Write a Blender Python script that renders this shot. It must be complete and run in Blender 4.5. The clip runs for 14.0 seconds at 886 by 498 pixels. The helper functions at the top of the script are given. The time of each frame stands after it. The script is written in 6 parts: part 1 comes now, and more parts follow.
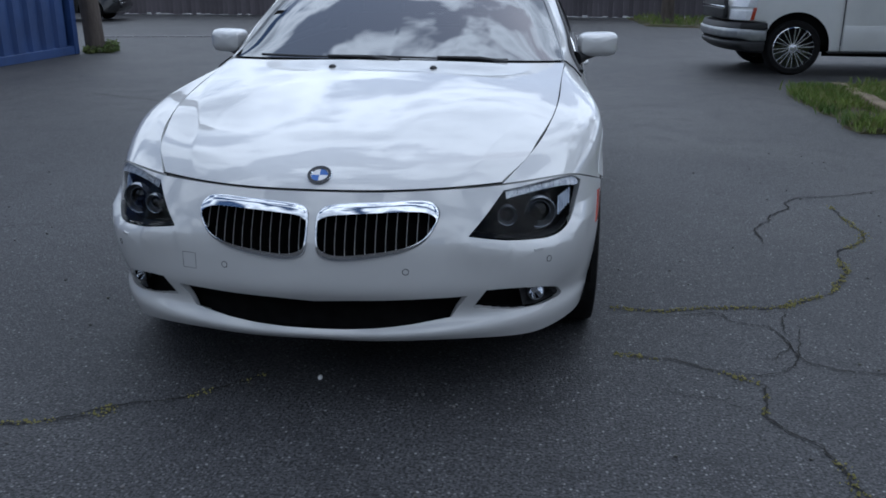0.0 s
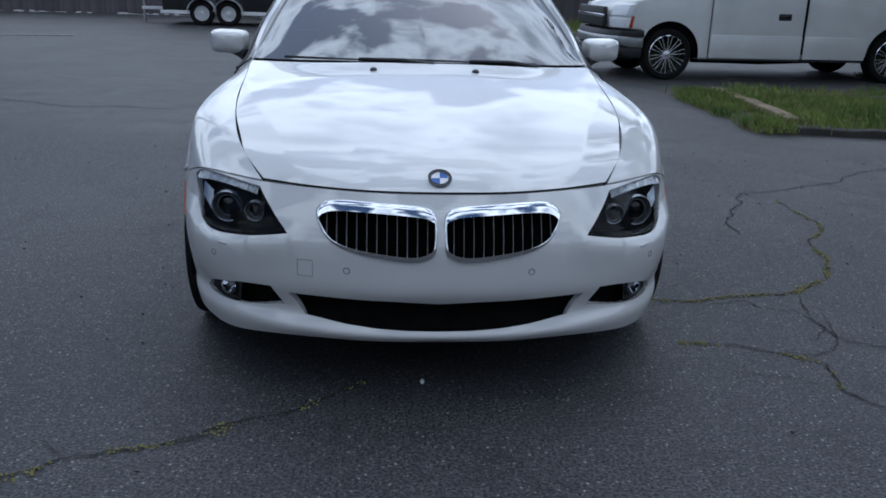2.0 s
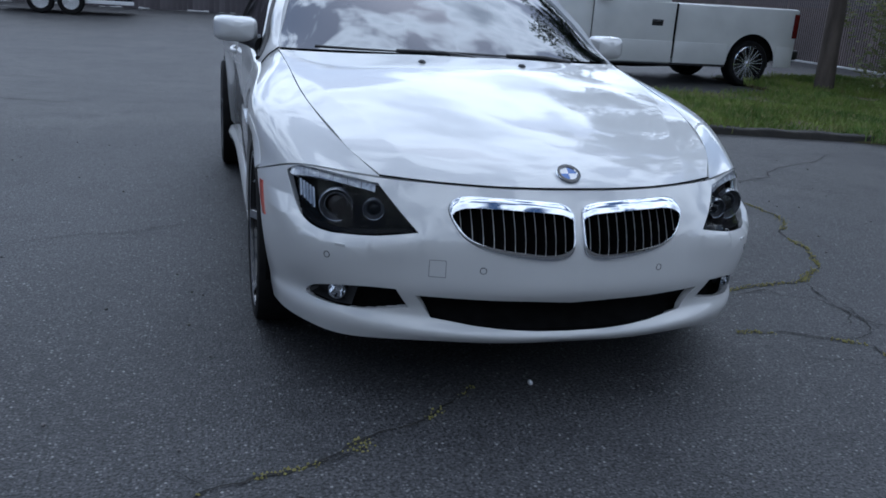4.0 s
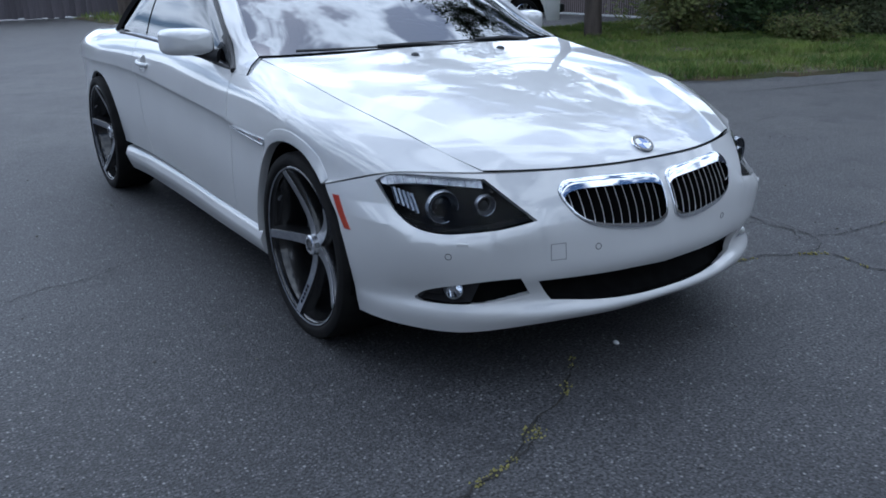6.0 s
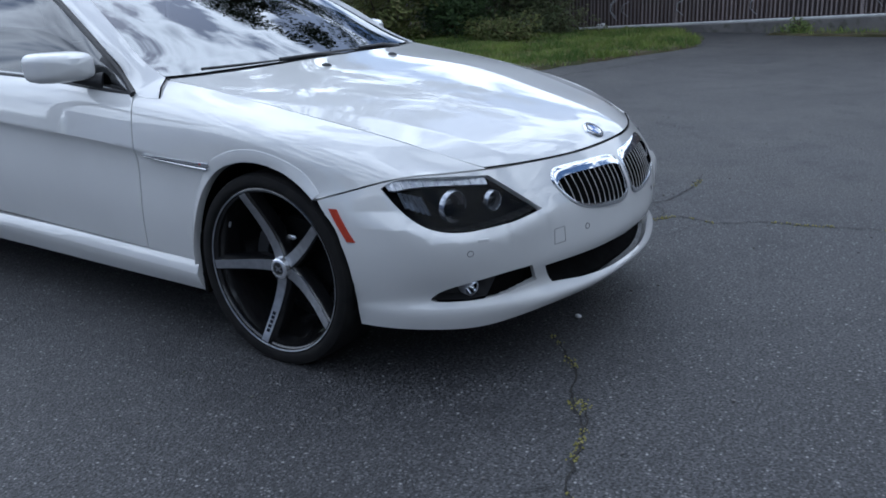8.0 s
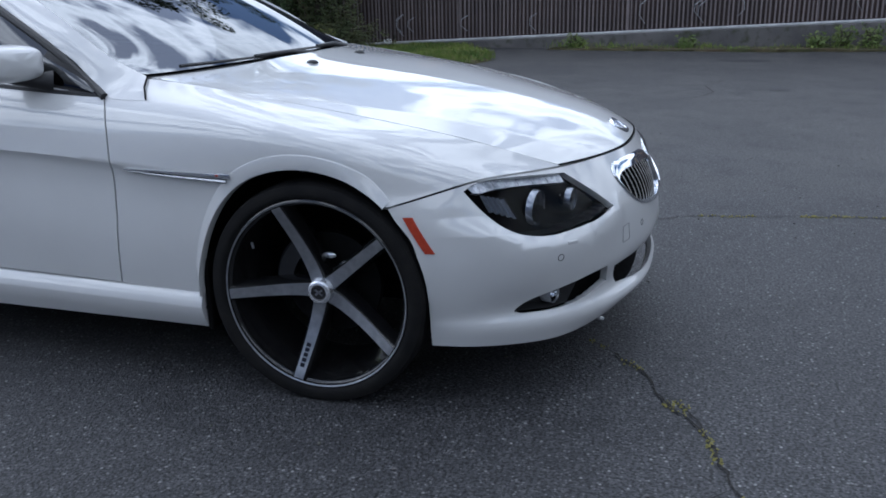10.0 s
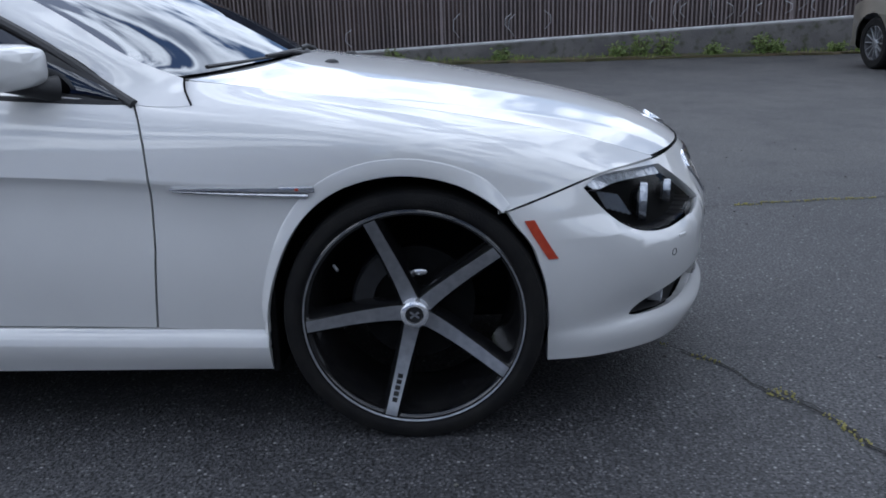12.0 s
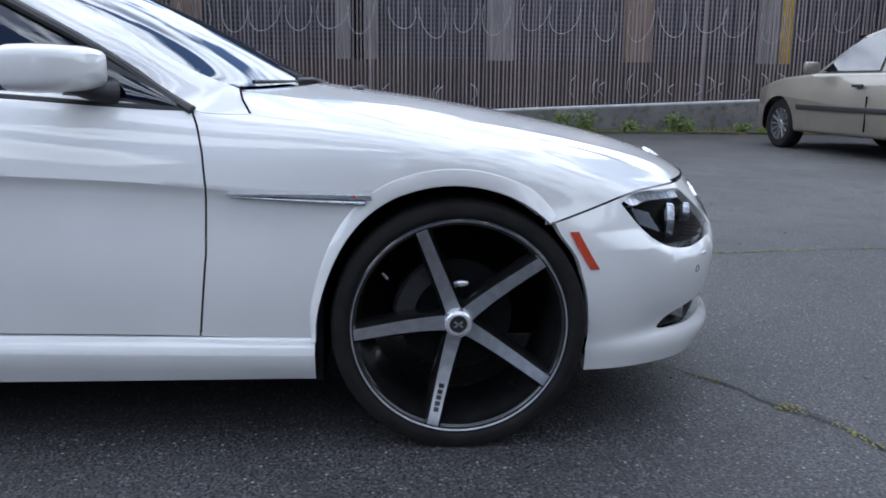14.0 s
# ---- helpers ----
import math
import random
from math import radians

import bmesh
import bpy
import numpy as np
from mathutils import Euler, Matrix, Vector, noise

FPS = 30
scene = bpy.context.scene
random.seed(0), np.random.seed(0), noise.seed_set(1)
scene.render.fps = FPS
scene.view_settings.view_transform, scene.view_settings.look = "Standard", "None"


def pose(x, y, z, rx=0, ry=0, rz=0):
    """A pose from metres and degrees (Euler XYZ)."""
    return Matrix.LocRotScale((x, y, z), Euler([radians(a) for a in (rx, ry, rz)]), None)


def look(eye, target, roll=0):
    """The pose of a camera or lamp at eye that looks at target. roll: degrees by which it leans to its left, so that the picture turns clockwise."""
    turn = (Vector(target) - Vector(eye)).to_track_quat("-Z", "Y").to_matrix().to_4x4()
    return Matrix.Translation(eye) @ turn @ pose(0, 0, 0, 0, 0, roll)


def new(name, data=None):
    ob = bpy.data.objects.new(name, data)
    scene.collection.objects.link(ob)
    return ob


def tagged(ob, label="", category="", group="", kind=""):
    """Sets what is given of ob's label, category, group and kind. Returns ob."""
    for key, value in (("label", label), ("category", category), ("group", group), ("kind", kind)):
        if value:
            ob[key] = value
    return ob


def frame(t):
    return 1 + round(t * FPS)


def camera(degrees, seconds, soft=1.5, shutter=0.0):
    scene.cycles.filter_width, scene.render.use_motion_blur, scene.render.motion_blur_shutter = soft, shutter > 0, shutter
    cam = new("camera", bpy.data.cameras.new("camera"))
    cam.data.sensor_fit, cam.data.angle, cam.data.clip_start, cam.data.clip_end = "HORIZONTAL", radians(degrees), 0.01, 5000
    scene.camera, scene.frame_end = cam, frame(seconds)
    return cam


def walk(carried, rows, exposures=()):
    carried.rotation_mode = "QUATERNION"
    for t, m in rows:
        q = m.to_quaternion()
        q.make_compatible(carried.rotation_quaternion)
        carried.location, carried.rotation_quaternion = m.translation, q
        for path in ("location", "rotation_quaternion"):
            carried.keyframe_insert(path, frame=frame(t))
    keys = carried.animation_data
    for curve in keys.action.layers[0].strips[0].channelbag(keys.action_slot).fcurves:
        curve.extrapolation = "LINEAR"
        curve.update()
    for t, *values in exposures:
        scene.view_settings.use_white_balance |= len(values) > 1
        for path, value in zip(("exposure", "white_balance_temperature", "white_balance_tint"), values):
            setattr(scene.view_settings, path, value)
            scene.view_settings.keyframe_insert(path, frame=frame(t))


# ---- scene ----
cam = camera(55.0, 14.0, 1.7)
PATH = [
    (0, (0.7075, -3.3251, 1.3291), (0.4773, -1.4585, 0.7194), 0.1),
    (0.5, (0.4832, -3.3014, 1.2974), (0.3251, -1.4249, 0.6996), 0.4),
    (1, (0.2895, -3.2915, 1.2925), (0.3449, -1.4150, 0.6739), 2.6),
    (1.5, (0.0316, -3.3765, 1.2964), (0.2332, -1.5069, 0.6877), 2.3),
    (2, (-0.1887, -3.3903, 1.3221), (-0.0415, -1.5128, 0.7253), 1.7),
    (2.5, (-0.4081, -3.3320, 1.3083), (-0.2302, -1.4615, 0.6976), 0.3),
    (2.7, (-0.4951, -3.3053, 1.3152), (-0.2826, -1.4377, 0.7065), 0.8),
    (4.8, (-1.5069, -3.0237, 1.2194), (-0.6907, -1.3340, 0.6008), 2.4),
    (5, (-1.6225, -2.9862, 1.2401), (-0.7292, -1.3518, 0.5781), 1.7),
    (5.5, (-1.8577, -2.8785, 1.2727), (-0.8785, -1.2875, 0.6285), -0.7),
    (6, (-2.0791, -2.7342, 1.2945), (-1.0543, -1.1640, 0.6690), -1.0),
    (6.5, (-2.3577, -2.6403, 1.3034), (-1.1927, -1.1393, 0.7599), -0.2),
    (7, (-2.5632, -2.4911, 1.2925), (-1.3152, -1.0909, 0.6700), -1.3),
    (7.5, (-2.6818, -2.2737, 1.2885), (-1.3370, -0.9684, 0.6630), -2.1),
    (8, (-2.8330, -2.0573, 1.2925), (-1.2925, -0.9832, 0.6779), -2.4),
    (8.2, (-2.8775, -1.9476, 1.2826), (-1.2984, -0.9447, 0.6453), -3.4),
    (10.3, (-3.0494, -0.9407, 1.2045), (-1.2174, -0.4773, 0.6245), -1.2),
    (10.5, (-3.0395, -0.8528, 1.1996), (-1.1897, -0.4713, 0.6176), -1.5),
    (11, (-3.0613, -0.5968, 1.1868), (-1.1858, -0.3844, 0.6018), -0.6),
    (11.5, (-3.0632, -0.3587, 1.1828), (-1.1769, -0.2431, 0.6057), -1.1),
    (12, (-2.9753, -0.1660, 1.1294), (-1.0800, -0.0781, 0.5731), -1.7),
    (12.5, (-2.9625, -0.0375, 1.0820), (-1.0534, -0.0494, 0.5741), 1.2),
    (13, (-3.0326, 0.0682, 1.0069), (-1.1038, -0.0148, 0.5820), 1.6),
    (13.5, (-3.0741, 0.1472, 0.9812), (-1.1453, 0.0178, 0.5702), 0.8),
    (14, (-3.0860, 0.2075, 0.9862), (-1.1532, 0.0761, 0.5968), 0.6),
]
EXPOSURES = [(0.0, -0.27, 5250, 10), (1.0, -0.30, 5200, 10), (2.5, -0.20, 5150, 10), (5.0, 0.14, 5050, 10), (5.5, 0.32, 5100, 10), (6.5, 0.15, 5100, 10), (8.0, 0.28, 5200, 10), (11.0, 0.30, 5350, 12), (12.0, 0.36, 5400, 12), (13.0, 0.42, 5400, 12), (13.5, 0.73, 5450, 12), (14.0, 0.84, 5450, 12)]
LIFT = 0.010
walk(cam, [(t, Matrix.Translation((0, 0, LIFT)) @ look(eye, target, roll)) for t, eye, target, roll in PATH], EXPOSURES)

from mathutils.bvhtree import BVHTree

# ---- world, sun ----
SUN_EL, SUN_AZ = radians(50), radians(20)      # high, behind the car and to its left
world = bpy.data.worlds.new("world")
scene.world = world
world.use_nodes = True
wn, wl = world.node_tree.nodes, world.node_tree.links
wn.clear()
w_out = wn.new("ShaderNodeOutputWorld")
w_bg = wn.new("ShaderNodeBackground")
w_sky = wn.new("ShaderNodeTexSky")
w_sky.sky_type, w_sky.sun_disc = "NISHITA", False
w_sky.sun_elevation, w_sky.sun_rotation = SUN_EL, SUN_AZ
w_gain = wn.new("ShaderNodeMix")
w_gain.data_type, w_gain.blend_type = "RGBA", "MULTIPLY"
w_gain.inputs["Factor"].default_value = 1.0
w_gain.inputs["B"].default_value = (0.150, 0.148, 0.150, 1)
w_geo = wn.new("ShaderNodeTexCoord")
w_map = wn.new("ShaderNodeMapping")
w_map.inputs["Scale"].default_value = (1.0, 1.0, 1.6)
w_map.inputs["Location"].default_value = (0.35, 1.9, 0.6)
w_noise = wn.new("ShaderNodeTexNoise")
w_noise.inputs["Scale"].default_value = 3.9
w_noise.inputs["Detail"].default_value = 4.5
w_noise.inputs["Roughness"].default_value = 0.52
w_noise.inputs["Distortion"].default_value = 0.05
w_ramp = wn.new("ShaderNodeValToRGB")
w_ramp.color_ramp.elements[0].position, w_ramp.color_ramp.elements[0].color = 0.455, (0, 0, 0, 1)
w_ramp.color_ramp.elements[1].position, w_ramp.color_ramp.elements[1].color = 0.535, (1, 1, 1, 1)
w_shade = wn.new("ShaderNodeValToRGB")
w_shade.color_ramp.elements[0].position, w_shade.color_ramp.elements[0].color = 0.50, (3.7, 3.62, 3.4, 1)
w_shade.color_ramp.elements[1].position, w_shade.color_ramp.elements[1].color = 0.68, (0.80, 0.84, 0.92, 1)
w_mix = wn.new("ShaderNodeMix")
w_mix.data_type = "RGBA"
wl.new(w_geo.outputs["Generated"], w_map.inputs["Vector"])
wl.new(w_map.outputs["Vector"], w_noise.inputs["Vector"])
wl.new(w_noise.outputs["Fac"], w_ramp.inputs["Fac"])
wl.new(w_noise.outputs["Fac"], w_shade.inputs["Fac"])
wl.new(w_sky.outputs["Color"], w_gain.inputs["A"])
wl.new(w_ramp.outputs["Color"], w_mix.inputs["Factor"])
wl.new(w_gain.outputs["Result"], w_mix.inputs["A"])
w_dot = wn.new("ShaderNodeVectorMath")
w_dot.operation = "DOT_PRODUCT"
w_dot.inputs[1].default_value = (math.sin(SUN_AZ) * math.cos(SUN_EL), math.cos(SUN_AZ) * math.cos(SUN_EL), math.sin(SUN_EL))
w_near = wn.new("ShaderNodeMapRange")            # thin cloud is brighter towards the veiled sun
w_near.interpolation_type = "SMOOTHSTEP"
w_near.inputs["From Min"].default_value, w_near.inputs["From Max"].default_value = -0.5, 1.0
w_near.inputs["To Min"].default_value, w_near.inputs["To Max"].default_value = 0.72, 1.3
w_glow = wn.new("ShaderNodeVectorMath")
w_glow.operation = "SCALE"
wl.new(w_geo.outputs["Generated"], w_dot.inputs[0])
wl.new(w_dot.outputs["Value"], w_near.inputs["Value"])
wl.new(w_near.outputs["Result"], w_glow.inputs["Scale"])
wl.new(w_shade.outputs["Color"], w_glow.inputs[0])
wl.new(w_glow.outputs["Vector"], w_mix.inputs["B"])
wl.new(w_mix.outputs["Result"], w_bg.inputs["Color"])
wl.new(w_bg.outputs["Background"], w_out.inputs["Surface"])
w_bg.inputs["Strength"].default_value = 0.50
sun = new("sun", bpy.data.lights.new("sun", "SUN"))
sun.data.energy, sun.data.angle, sun.data.color = 0.60, radians(85), (1.0, 0.96, 0.9)
sun_way = Vector((math.sin(SUN_AZ) * math.cos(SUN_EL), math.cos(SUN_AZ) * math.cos(SUN_EL), math.sin(SUN_EL)))
sun.matrix_world = look(sun_way * 50, (0, 0, 0))


# ---- materials ----
def socket_mix(nt, fac, a, b):
    m = nt.nodes.new("ShaderNodeMix")
    m.data_type = "RGBA"
    nt.links.new(fac, m.inputs["Factor"])
    for key, v in (("A", a), ("B", b)):
        if isinstance(v, tuple):
            m.inputs[key].default_value = (*v, 1)
        else:
            nt.links.new(v, m.inputs[key])
    return m.outputs["Result"]


def noise_ramp(nt, scale, lo, hi, detail=5.0, coords="Object", stretch=(1, 1, 1)):
    tc, mp = nt.nodes.new("ShaderNodeTexCoord"), nt.nodes.new("ShaderNodeMapping")
    mp.inputs["Scale"].default_value = stretch
    n, r = nt.nodes.new("ShaderNodeTexNoise"), nt.nodes.new("ShaderNodeMapRange")
    n.inputs["Scale"].default_value, n.inputs["Detail"].default_value = scale, detail
    r.inputs["From Min"].default_value, r.inputs["From Max"].default_value = lo, hi
    nt.links.new(tc.outputs[coords], mp.inputs["Vector"])
    nt.links.new(mp.outputs["Vector"], n.inputs["Vector"])
    nt.links.new(n.outputs["Fac"], r.inputs["Value"])
    return r.outputs["Result"]


def material(name, c1, c2=None, scale=8.0, rough=0.5, metal=0.0, coat=0.0, bump=0.0, bump_scale=60.0, fine=None, fine_scale=90.0,
             rough2=None, stretch=(1, 1, 1), spec=0.5, piece=0.0):
    """A surface: two colours mixed by coarse noise, a third by fine noise, with relief and gloss variation."""
    m = bpy.data.materials.new(name)
    m.use_nodes = True
    nt = m.node_tree
    p = nt.nodes["Principled BSDF"]
    p.inputs["Base Color"].default_value = (*c1, 1)
    p.inputs["Roughness"].default_value, p.inputs["Metallic"].default_value = rough, metal
    p.inputs["Coat Weight"].default_value, p.inputs["Coat Roughness"].default_value = coat, 0.02
    p.inputs["Specular IOR Level"].default_value = spec
    colour = None
    if c2:
        fac = noise_ramp(nt, scale, 0.35, 0.65, stretch=stretch)
        colour = socket_mix(nt, fac, c1, c2)
        if rough2 is not None:
            mr = nt.nodes.new("ShaderNodeMapRange")
            mr.inputs["To Min"].default_value, mr.inputs["To Max"].default_value = rough, rough2
            nt.links.new(fac, mr.inputs["Value"])
            nt.links.new(mr.outputs["Result"], p.inputs["Roughness"])
    if fine:
        colour = socket_mix(nt, noise_ramp(nt, fine_scale, 0.52, 0.7, 3.0, stretch=stretch), colour or c1, fine)
    if piece:
        info, hsv, mr = nt.nodes.new("ShaderNodeObjectInfo"), nt.nodes.new("ShaderNodeHueSaturation"), nt.nodes.new("ShaderNodeMapRange")
        mr.inputs["To Min"].default_value, mr.inputs["To Max"].default_value = 1 - piece, 1 + piece
        nt.links.new(info.outputs["Random"], mr.inputs["Value"])
        nt.links.new(mr.outputs["Result"], hsv.inputs["Value"])
        if colour:
            nt.links.new(colour, hsv.inputs["Color"])
        else:
            hsv.inputs["Color"].default_value = (*c1, 1)
        colour = hsv.outputs["Color"]
    if colour:
        nt.links.new(colour, p.inputs["Base Color"])
    if bump:
        b = nt.nodes.new("ShaderNodeBump")
        b.inputs["Strength"].default_value, b.inputs["Distance"].default_value = bump, 0.01
        nt.links.new(noise_ramp(nt, bump_scale, 0.3, 0.7, 4.0, stretch=stretch), b.inputs["Height"])
        nt.links.new(b.outputs["Normal"], p.inputs["Normal"])
    return m


def pane_glass(name, colour, tint, gloss=1.5):
    """Thin glass: tinted see-through with a mirror-like sheen at its surface."""
    m = bpy.data.materials.new(name)
    m.use_nodes = True
    nt = m.node_tree
    nt.nodes.clear()
    out, mix = nt.nodes.new("ShaderNodeOutputMaterial"), nt.nodes.new("ShaderNodeMixShader")
    see, shine, fres = nt.nodes.new("ShaderNodeBsdfTransparent"), nt.nodes.new("ShaderNodeBsdfGlossy"), nt.nodes.new("ShaderNodeFresnel")
    see.inputs["Color"].default_value = (*tint, 1)
    shine.inputs["Color"].default_value, shine.inputs["Roughness"].default_value = (*colour, 1), 0.0
    fres.inputs["IOR"].default_value = gloss
    nt.links.new(fres.outputs["Fac"], mix.inputs["Fac"])
    nt.links.new(see.outputs["BSDF"], mix.inputs[1])
    nt.links.new(shine.outputs["BSDF"], mix.inputs[2])
    nt.links.new(mix.outputs["Shader"], out.inputs["Surface"])
    return m


PAINT = material("white_car_paint", (0.64, 0.64, 0.63), (0.61, 0.61, 0.60), 3.0, 0.4, coat=1.0)
PAINT.node_tree.nodes["Principled BSDF"].inputs["Coat IOR"].default_value = 1.75
TRUCK_PAINT = material("truck_white_paint", (0.70, 0.70, 0.68), (0.62, 0.62, 0.60), 2.0, 0.35, coat=0.6)
BEIGE_PAINT = material("beige_car_paint", (0.215, 0.195, 0.160), (0.18, 0.165, 0.135), 2.0, 0.35, metal=0.3, coat=0.7)
BLACK_PAINT = material("black_gloss_paint", (0.012, 0.012, 0.013), (0.02, 0.02, 0.02), 5.0, 0.2, coat=0.5)
CHROME = material("chrome", (0.82, 0.84, 0.87), (0.74, 0.76, 0.8), 30.0, 0.06, metal=1.0)
POLISHED = material("polished_alloy", (0.85, 0.86, 0.88), (0.75, 0.76, 0.78), 40.0, 0.22, metal=0.75)
SATIN = material("machined_alloy", (0.46, 0.47, 0.49), (0.35, 0.36, 0.38), 40.0, 0.36, metal=0.85, bump=0.05, bump_scale=400)
RIM_BLACK = material("gloss_black_rim", (0.006, 0.006, 0.007), (0.012, 0.012, 0.012), 20.0, 0.18, coat=0.5)
PLASTIC = material("black_trim_plastic", (0.014, 0.014, 0.015), (0.022, 0.022, 0.023), 30.0, 0.5, bump=0.1, bump_scale=500)
# near black for joints and liners; carries the shade of cavities in its colour
VOID = material("joint_and_shade_black", (0.005, 0.005, 0.005), (0.008, 0.008, 0.008), 20.0, 0.9, spec=0.05)
RUBBER = material("tyre_rubber", (0.006, 0.006, 0.0065), (0.011, 0.0105, 0.010), 15.0, 0.8, spec=0.2, bump=0.15, bump_scale=200)
FABRIC = material("soft_top_cloth", (0.014, 0.014, 0.015), (0.024, 0.023, 0.023), 10.0, 0.95, bump=0.25, bump_scale=900)
LEATHER = material("tan_leather", (0.30, 0.24, 0.17), (0.26, 0.20, 0.14), 14.0, 0.5, bump=0.1, bump_scale=300)
DASH = material("dark_dashboard", (0.03, 0.029, 0.028), (0.045, 0.042, 0.04), 20.0, 0.6, bump=0.1, bump_scale=400)
AMBER = material("orange_red_reflector", (0.42, 0.05, 0.02), (0.36, 0.04, 0.015), 60.0, 0.2, coat=0.6)
RED_LENS = material("red_lens", (0.13, 0.006, 0.008), (0.09, 0.006, 0.008), 40.0, 0.2, coat=0.6)
LAMP_WHITE = material("clear_lamp_bar", (0.86, 0.87, 0.89), (0.72, 0.74, 0.77), 50.0, 0.25, coat=0.8)
BLUE = material("badge_blue", (0.03, 0.12, 0.42), rough=0.2, coat=0.8)
WHITE_E = material("badge_white", (0.8, 0.8, 0.8), rough=0.2, coat=0.8)
# far darker than bare steel: shade behind the spokes is put into the colour
DISC = material("shaded_brake_steel", (0.009, 0.009, 0.009), (0.006, 0.006, 0.006), 40.0, 0.6, metal=0.4, spec=0.2)
SCREEN = pane_glass("windscreen_glass", (0.9, 0.93, 0.97), (0.06, 0.07, 0.07), 2.8)
WINDOW = pane_glass("side_window_glass", (0.85, 0.87, 0.9), (0.06, 0.065, 0.07), 1.9)
LENS = pane_glass("lamp_cover", (1, 1, 1), (0.95, 0.96, 0.97), 1.19)
CRYSTAL = pane_glass("projector_lens", (1, 1, 1), (0.55, 0.6, 0.66), 1.5)


def asphalt_material():
    m = bpy.data.materials.new("worn_asphalt")
    m.use_nodes = True
    nt = m.node_tree
    p = nt.nodes["Principled BSDF"]
    # newer, darker patch round the car and paler worn surface beyond its ragged border
    tc = nt.nodes.new("ShaderNodeTexCoord")
    dist, wob, edge = nt.nodes.new("ShaderNodeVectorMath"), nt.nodes.new("ShaderNodeMath"), nt.nodes.new("ShaderNodeMapRange")
    shift = nt.nodes.new("ShaderNodeMapping")
    shift.inputs["Location"].default_value, shift.inputs["Scale"].default_value = (0.32, 0.10, 0), (0.19, 0.18, 0.0)
    nt.links.new(tc.outputs["Object"], shift.inputs["Vector"])
    dist.operation = "LENGTH"
    nt.links.new(shift.outputs["Vector"], dist.inputs[0])
    wob.operation = "MULTIPLY_ADD"
    wob.inputs[1].default_value = 0.55
    nt.links.new(noise_ramp(nt, 0.55, 0.3, 0.7, 7), wob.inputs[0])
    nt.links.new(dist.outputs["Value"], wob.inputs[2])
    edge.interpolation_type = "SMOOTHSTEP"
    edge.inputs["From Min"].default_value, edge.inputs["From Max"].default_value = 0.95, 1.40
    nt.links.new(wob.outputs["Value"], edge.inputs["Value"])
    dark = socket_mix(nt, noise_ramp(nt, 0.42, 0.40, 0.62, 7), (0.036, 0.036, 0.039), (0.064, 0.064, 0.068))
    pale = socket_mix(nt, noise_ramp(nt, 0.8, 0.38, 0.62, 8), (0.066, 0.065, 0.064), (0.104, 0.101, 0.096))
    base = socket_mix(nt, edge.outputs["Result"], dark, pale)
    base = socket_mix(nt, noise_ramp(nt, 3.1, 0.50, 0.74, 8), base, (0.028, 0.028, 0.031))
    base = socket_mix(nt, noise_ramp(nt, 21.0, 0.48, 0.74, 4), base, (0.080, 0.080, 0.083))
    grit = socket_mix(nt, noise_ramp(nt, 95.0, 0.40, 0.56, 4), (0.008, 0.008, 0.009), base)
    col = grit
    for size, lo, hi, tone, frm in ((58.0, 0.32, 0.16, (0.31, 0.31, 0.305), 0.74), (105.0, 0.44, 0.25, (0.16, 0.16, 0.165), 0.50), (70.0, 0.42, 0.28, (0.010, 0.010, 0.011), 0.55)):
        v = nt.nodes.new("ShaderNodeTexVoronoi")
        v.inputs["Scale"].default_value = size
        nt.links.new(tc.outputs["Object"], v.inputs["Vector"])
        near, pick, both = nt.nodes.new("ShaderNodeMapRange"), nt.nodes.new("ShaderNodeMapRange"), nt.nodes.new("ShaderNodeMath")
        near.inputs["From Min"].default_value, near.inputs["From Max"].default_value = lo, hi
        nt.links.new(v.outputs["Distance"], near.inputs["Value"])
        sep = nt.nodes.new("ShaderNodeSeparateColor")
        nt.links.new(v.outputs["Color"], sep.inputs["Color"])
        pick.inputs["From Min"].default_value, pick.inputs["From Max"].default_value = frm, 1.0
        nt.links.new(sep.outputs["Red"], pick.inputs["Value"])
        both.operation = "MULTIPLY"
        nt.links.new(near.outputs["Result"], both.inputs[0])
        nt.links.new(pick.outputs["Result"], both.inputs[1])
        col = socket_mix(nt, both.outputs["Value"], col, tone)
    nt.links.new(col, p.inputs["Base Color"])
    p.inputs["Roughness"].default_value = 0.60
    p.inputs["Specular IOR Level"].default_value = 0.45
    b = nt.nodes.new("ShaderNodeBump")
    b.inputs["Strength"].default_value, b.inputs["Distance"].default_value = 0.55, 0.005
    nt.links.new(noise_ramp(nt, 120.0, 0.3, 0.7, 3), b.inputs["Height"])
    nt.links.new(b.outputs["Normal"], p.inputs["Normal"])
    return m


ASPHALT = asphalt_material()
CRACK = material("crack_dirt", (0.012, 0.012, 0.012), (0.03, 0.027, 0.022), 30.0, 0.95, bump=0.5)
MOSS = material("moss", (0.20, 0.19, 0.05), (0.30, 0.27, 0.09), 40.0, 0.95, bump=0.6, bump_scale=150)
GRASS = material("grass", (0.075, 0.135, 0.018), (0.20, 0.26, 0.045), 1.3, 0.7, fine=(0.27, 0.24, 0.10), fine_scale=9)
SOIL = material("soil", (0.080, 0.055, 0.030), (0.050, 0.055, 0.018), 1.8, 0.95, bump=0.8, bump_scale=12)
LEAF = material("leaf", (0.028, 0.055, 0.015), (0.05, 0.085, 0.022), 1.2, 0.65, spec=0.3)
OLIVE_LEAF = material("olive_leaf", (0.075, 0.095, 0.022), (0.12, 0.135, 0.035), 1.4, 0.65, spec=0.3, fine=(0.16, 0.13, 0.05), fine_scale=7)
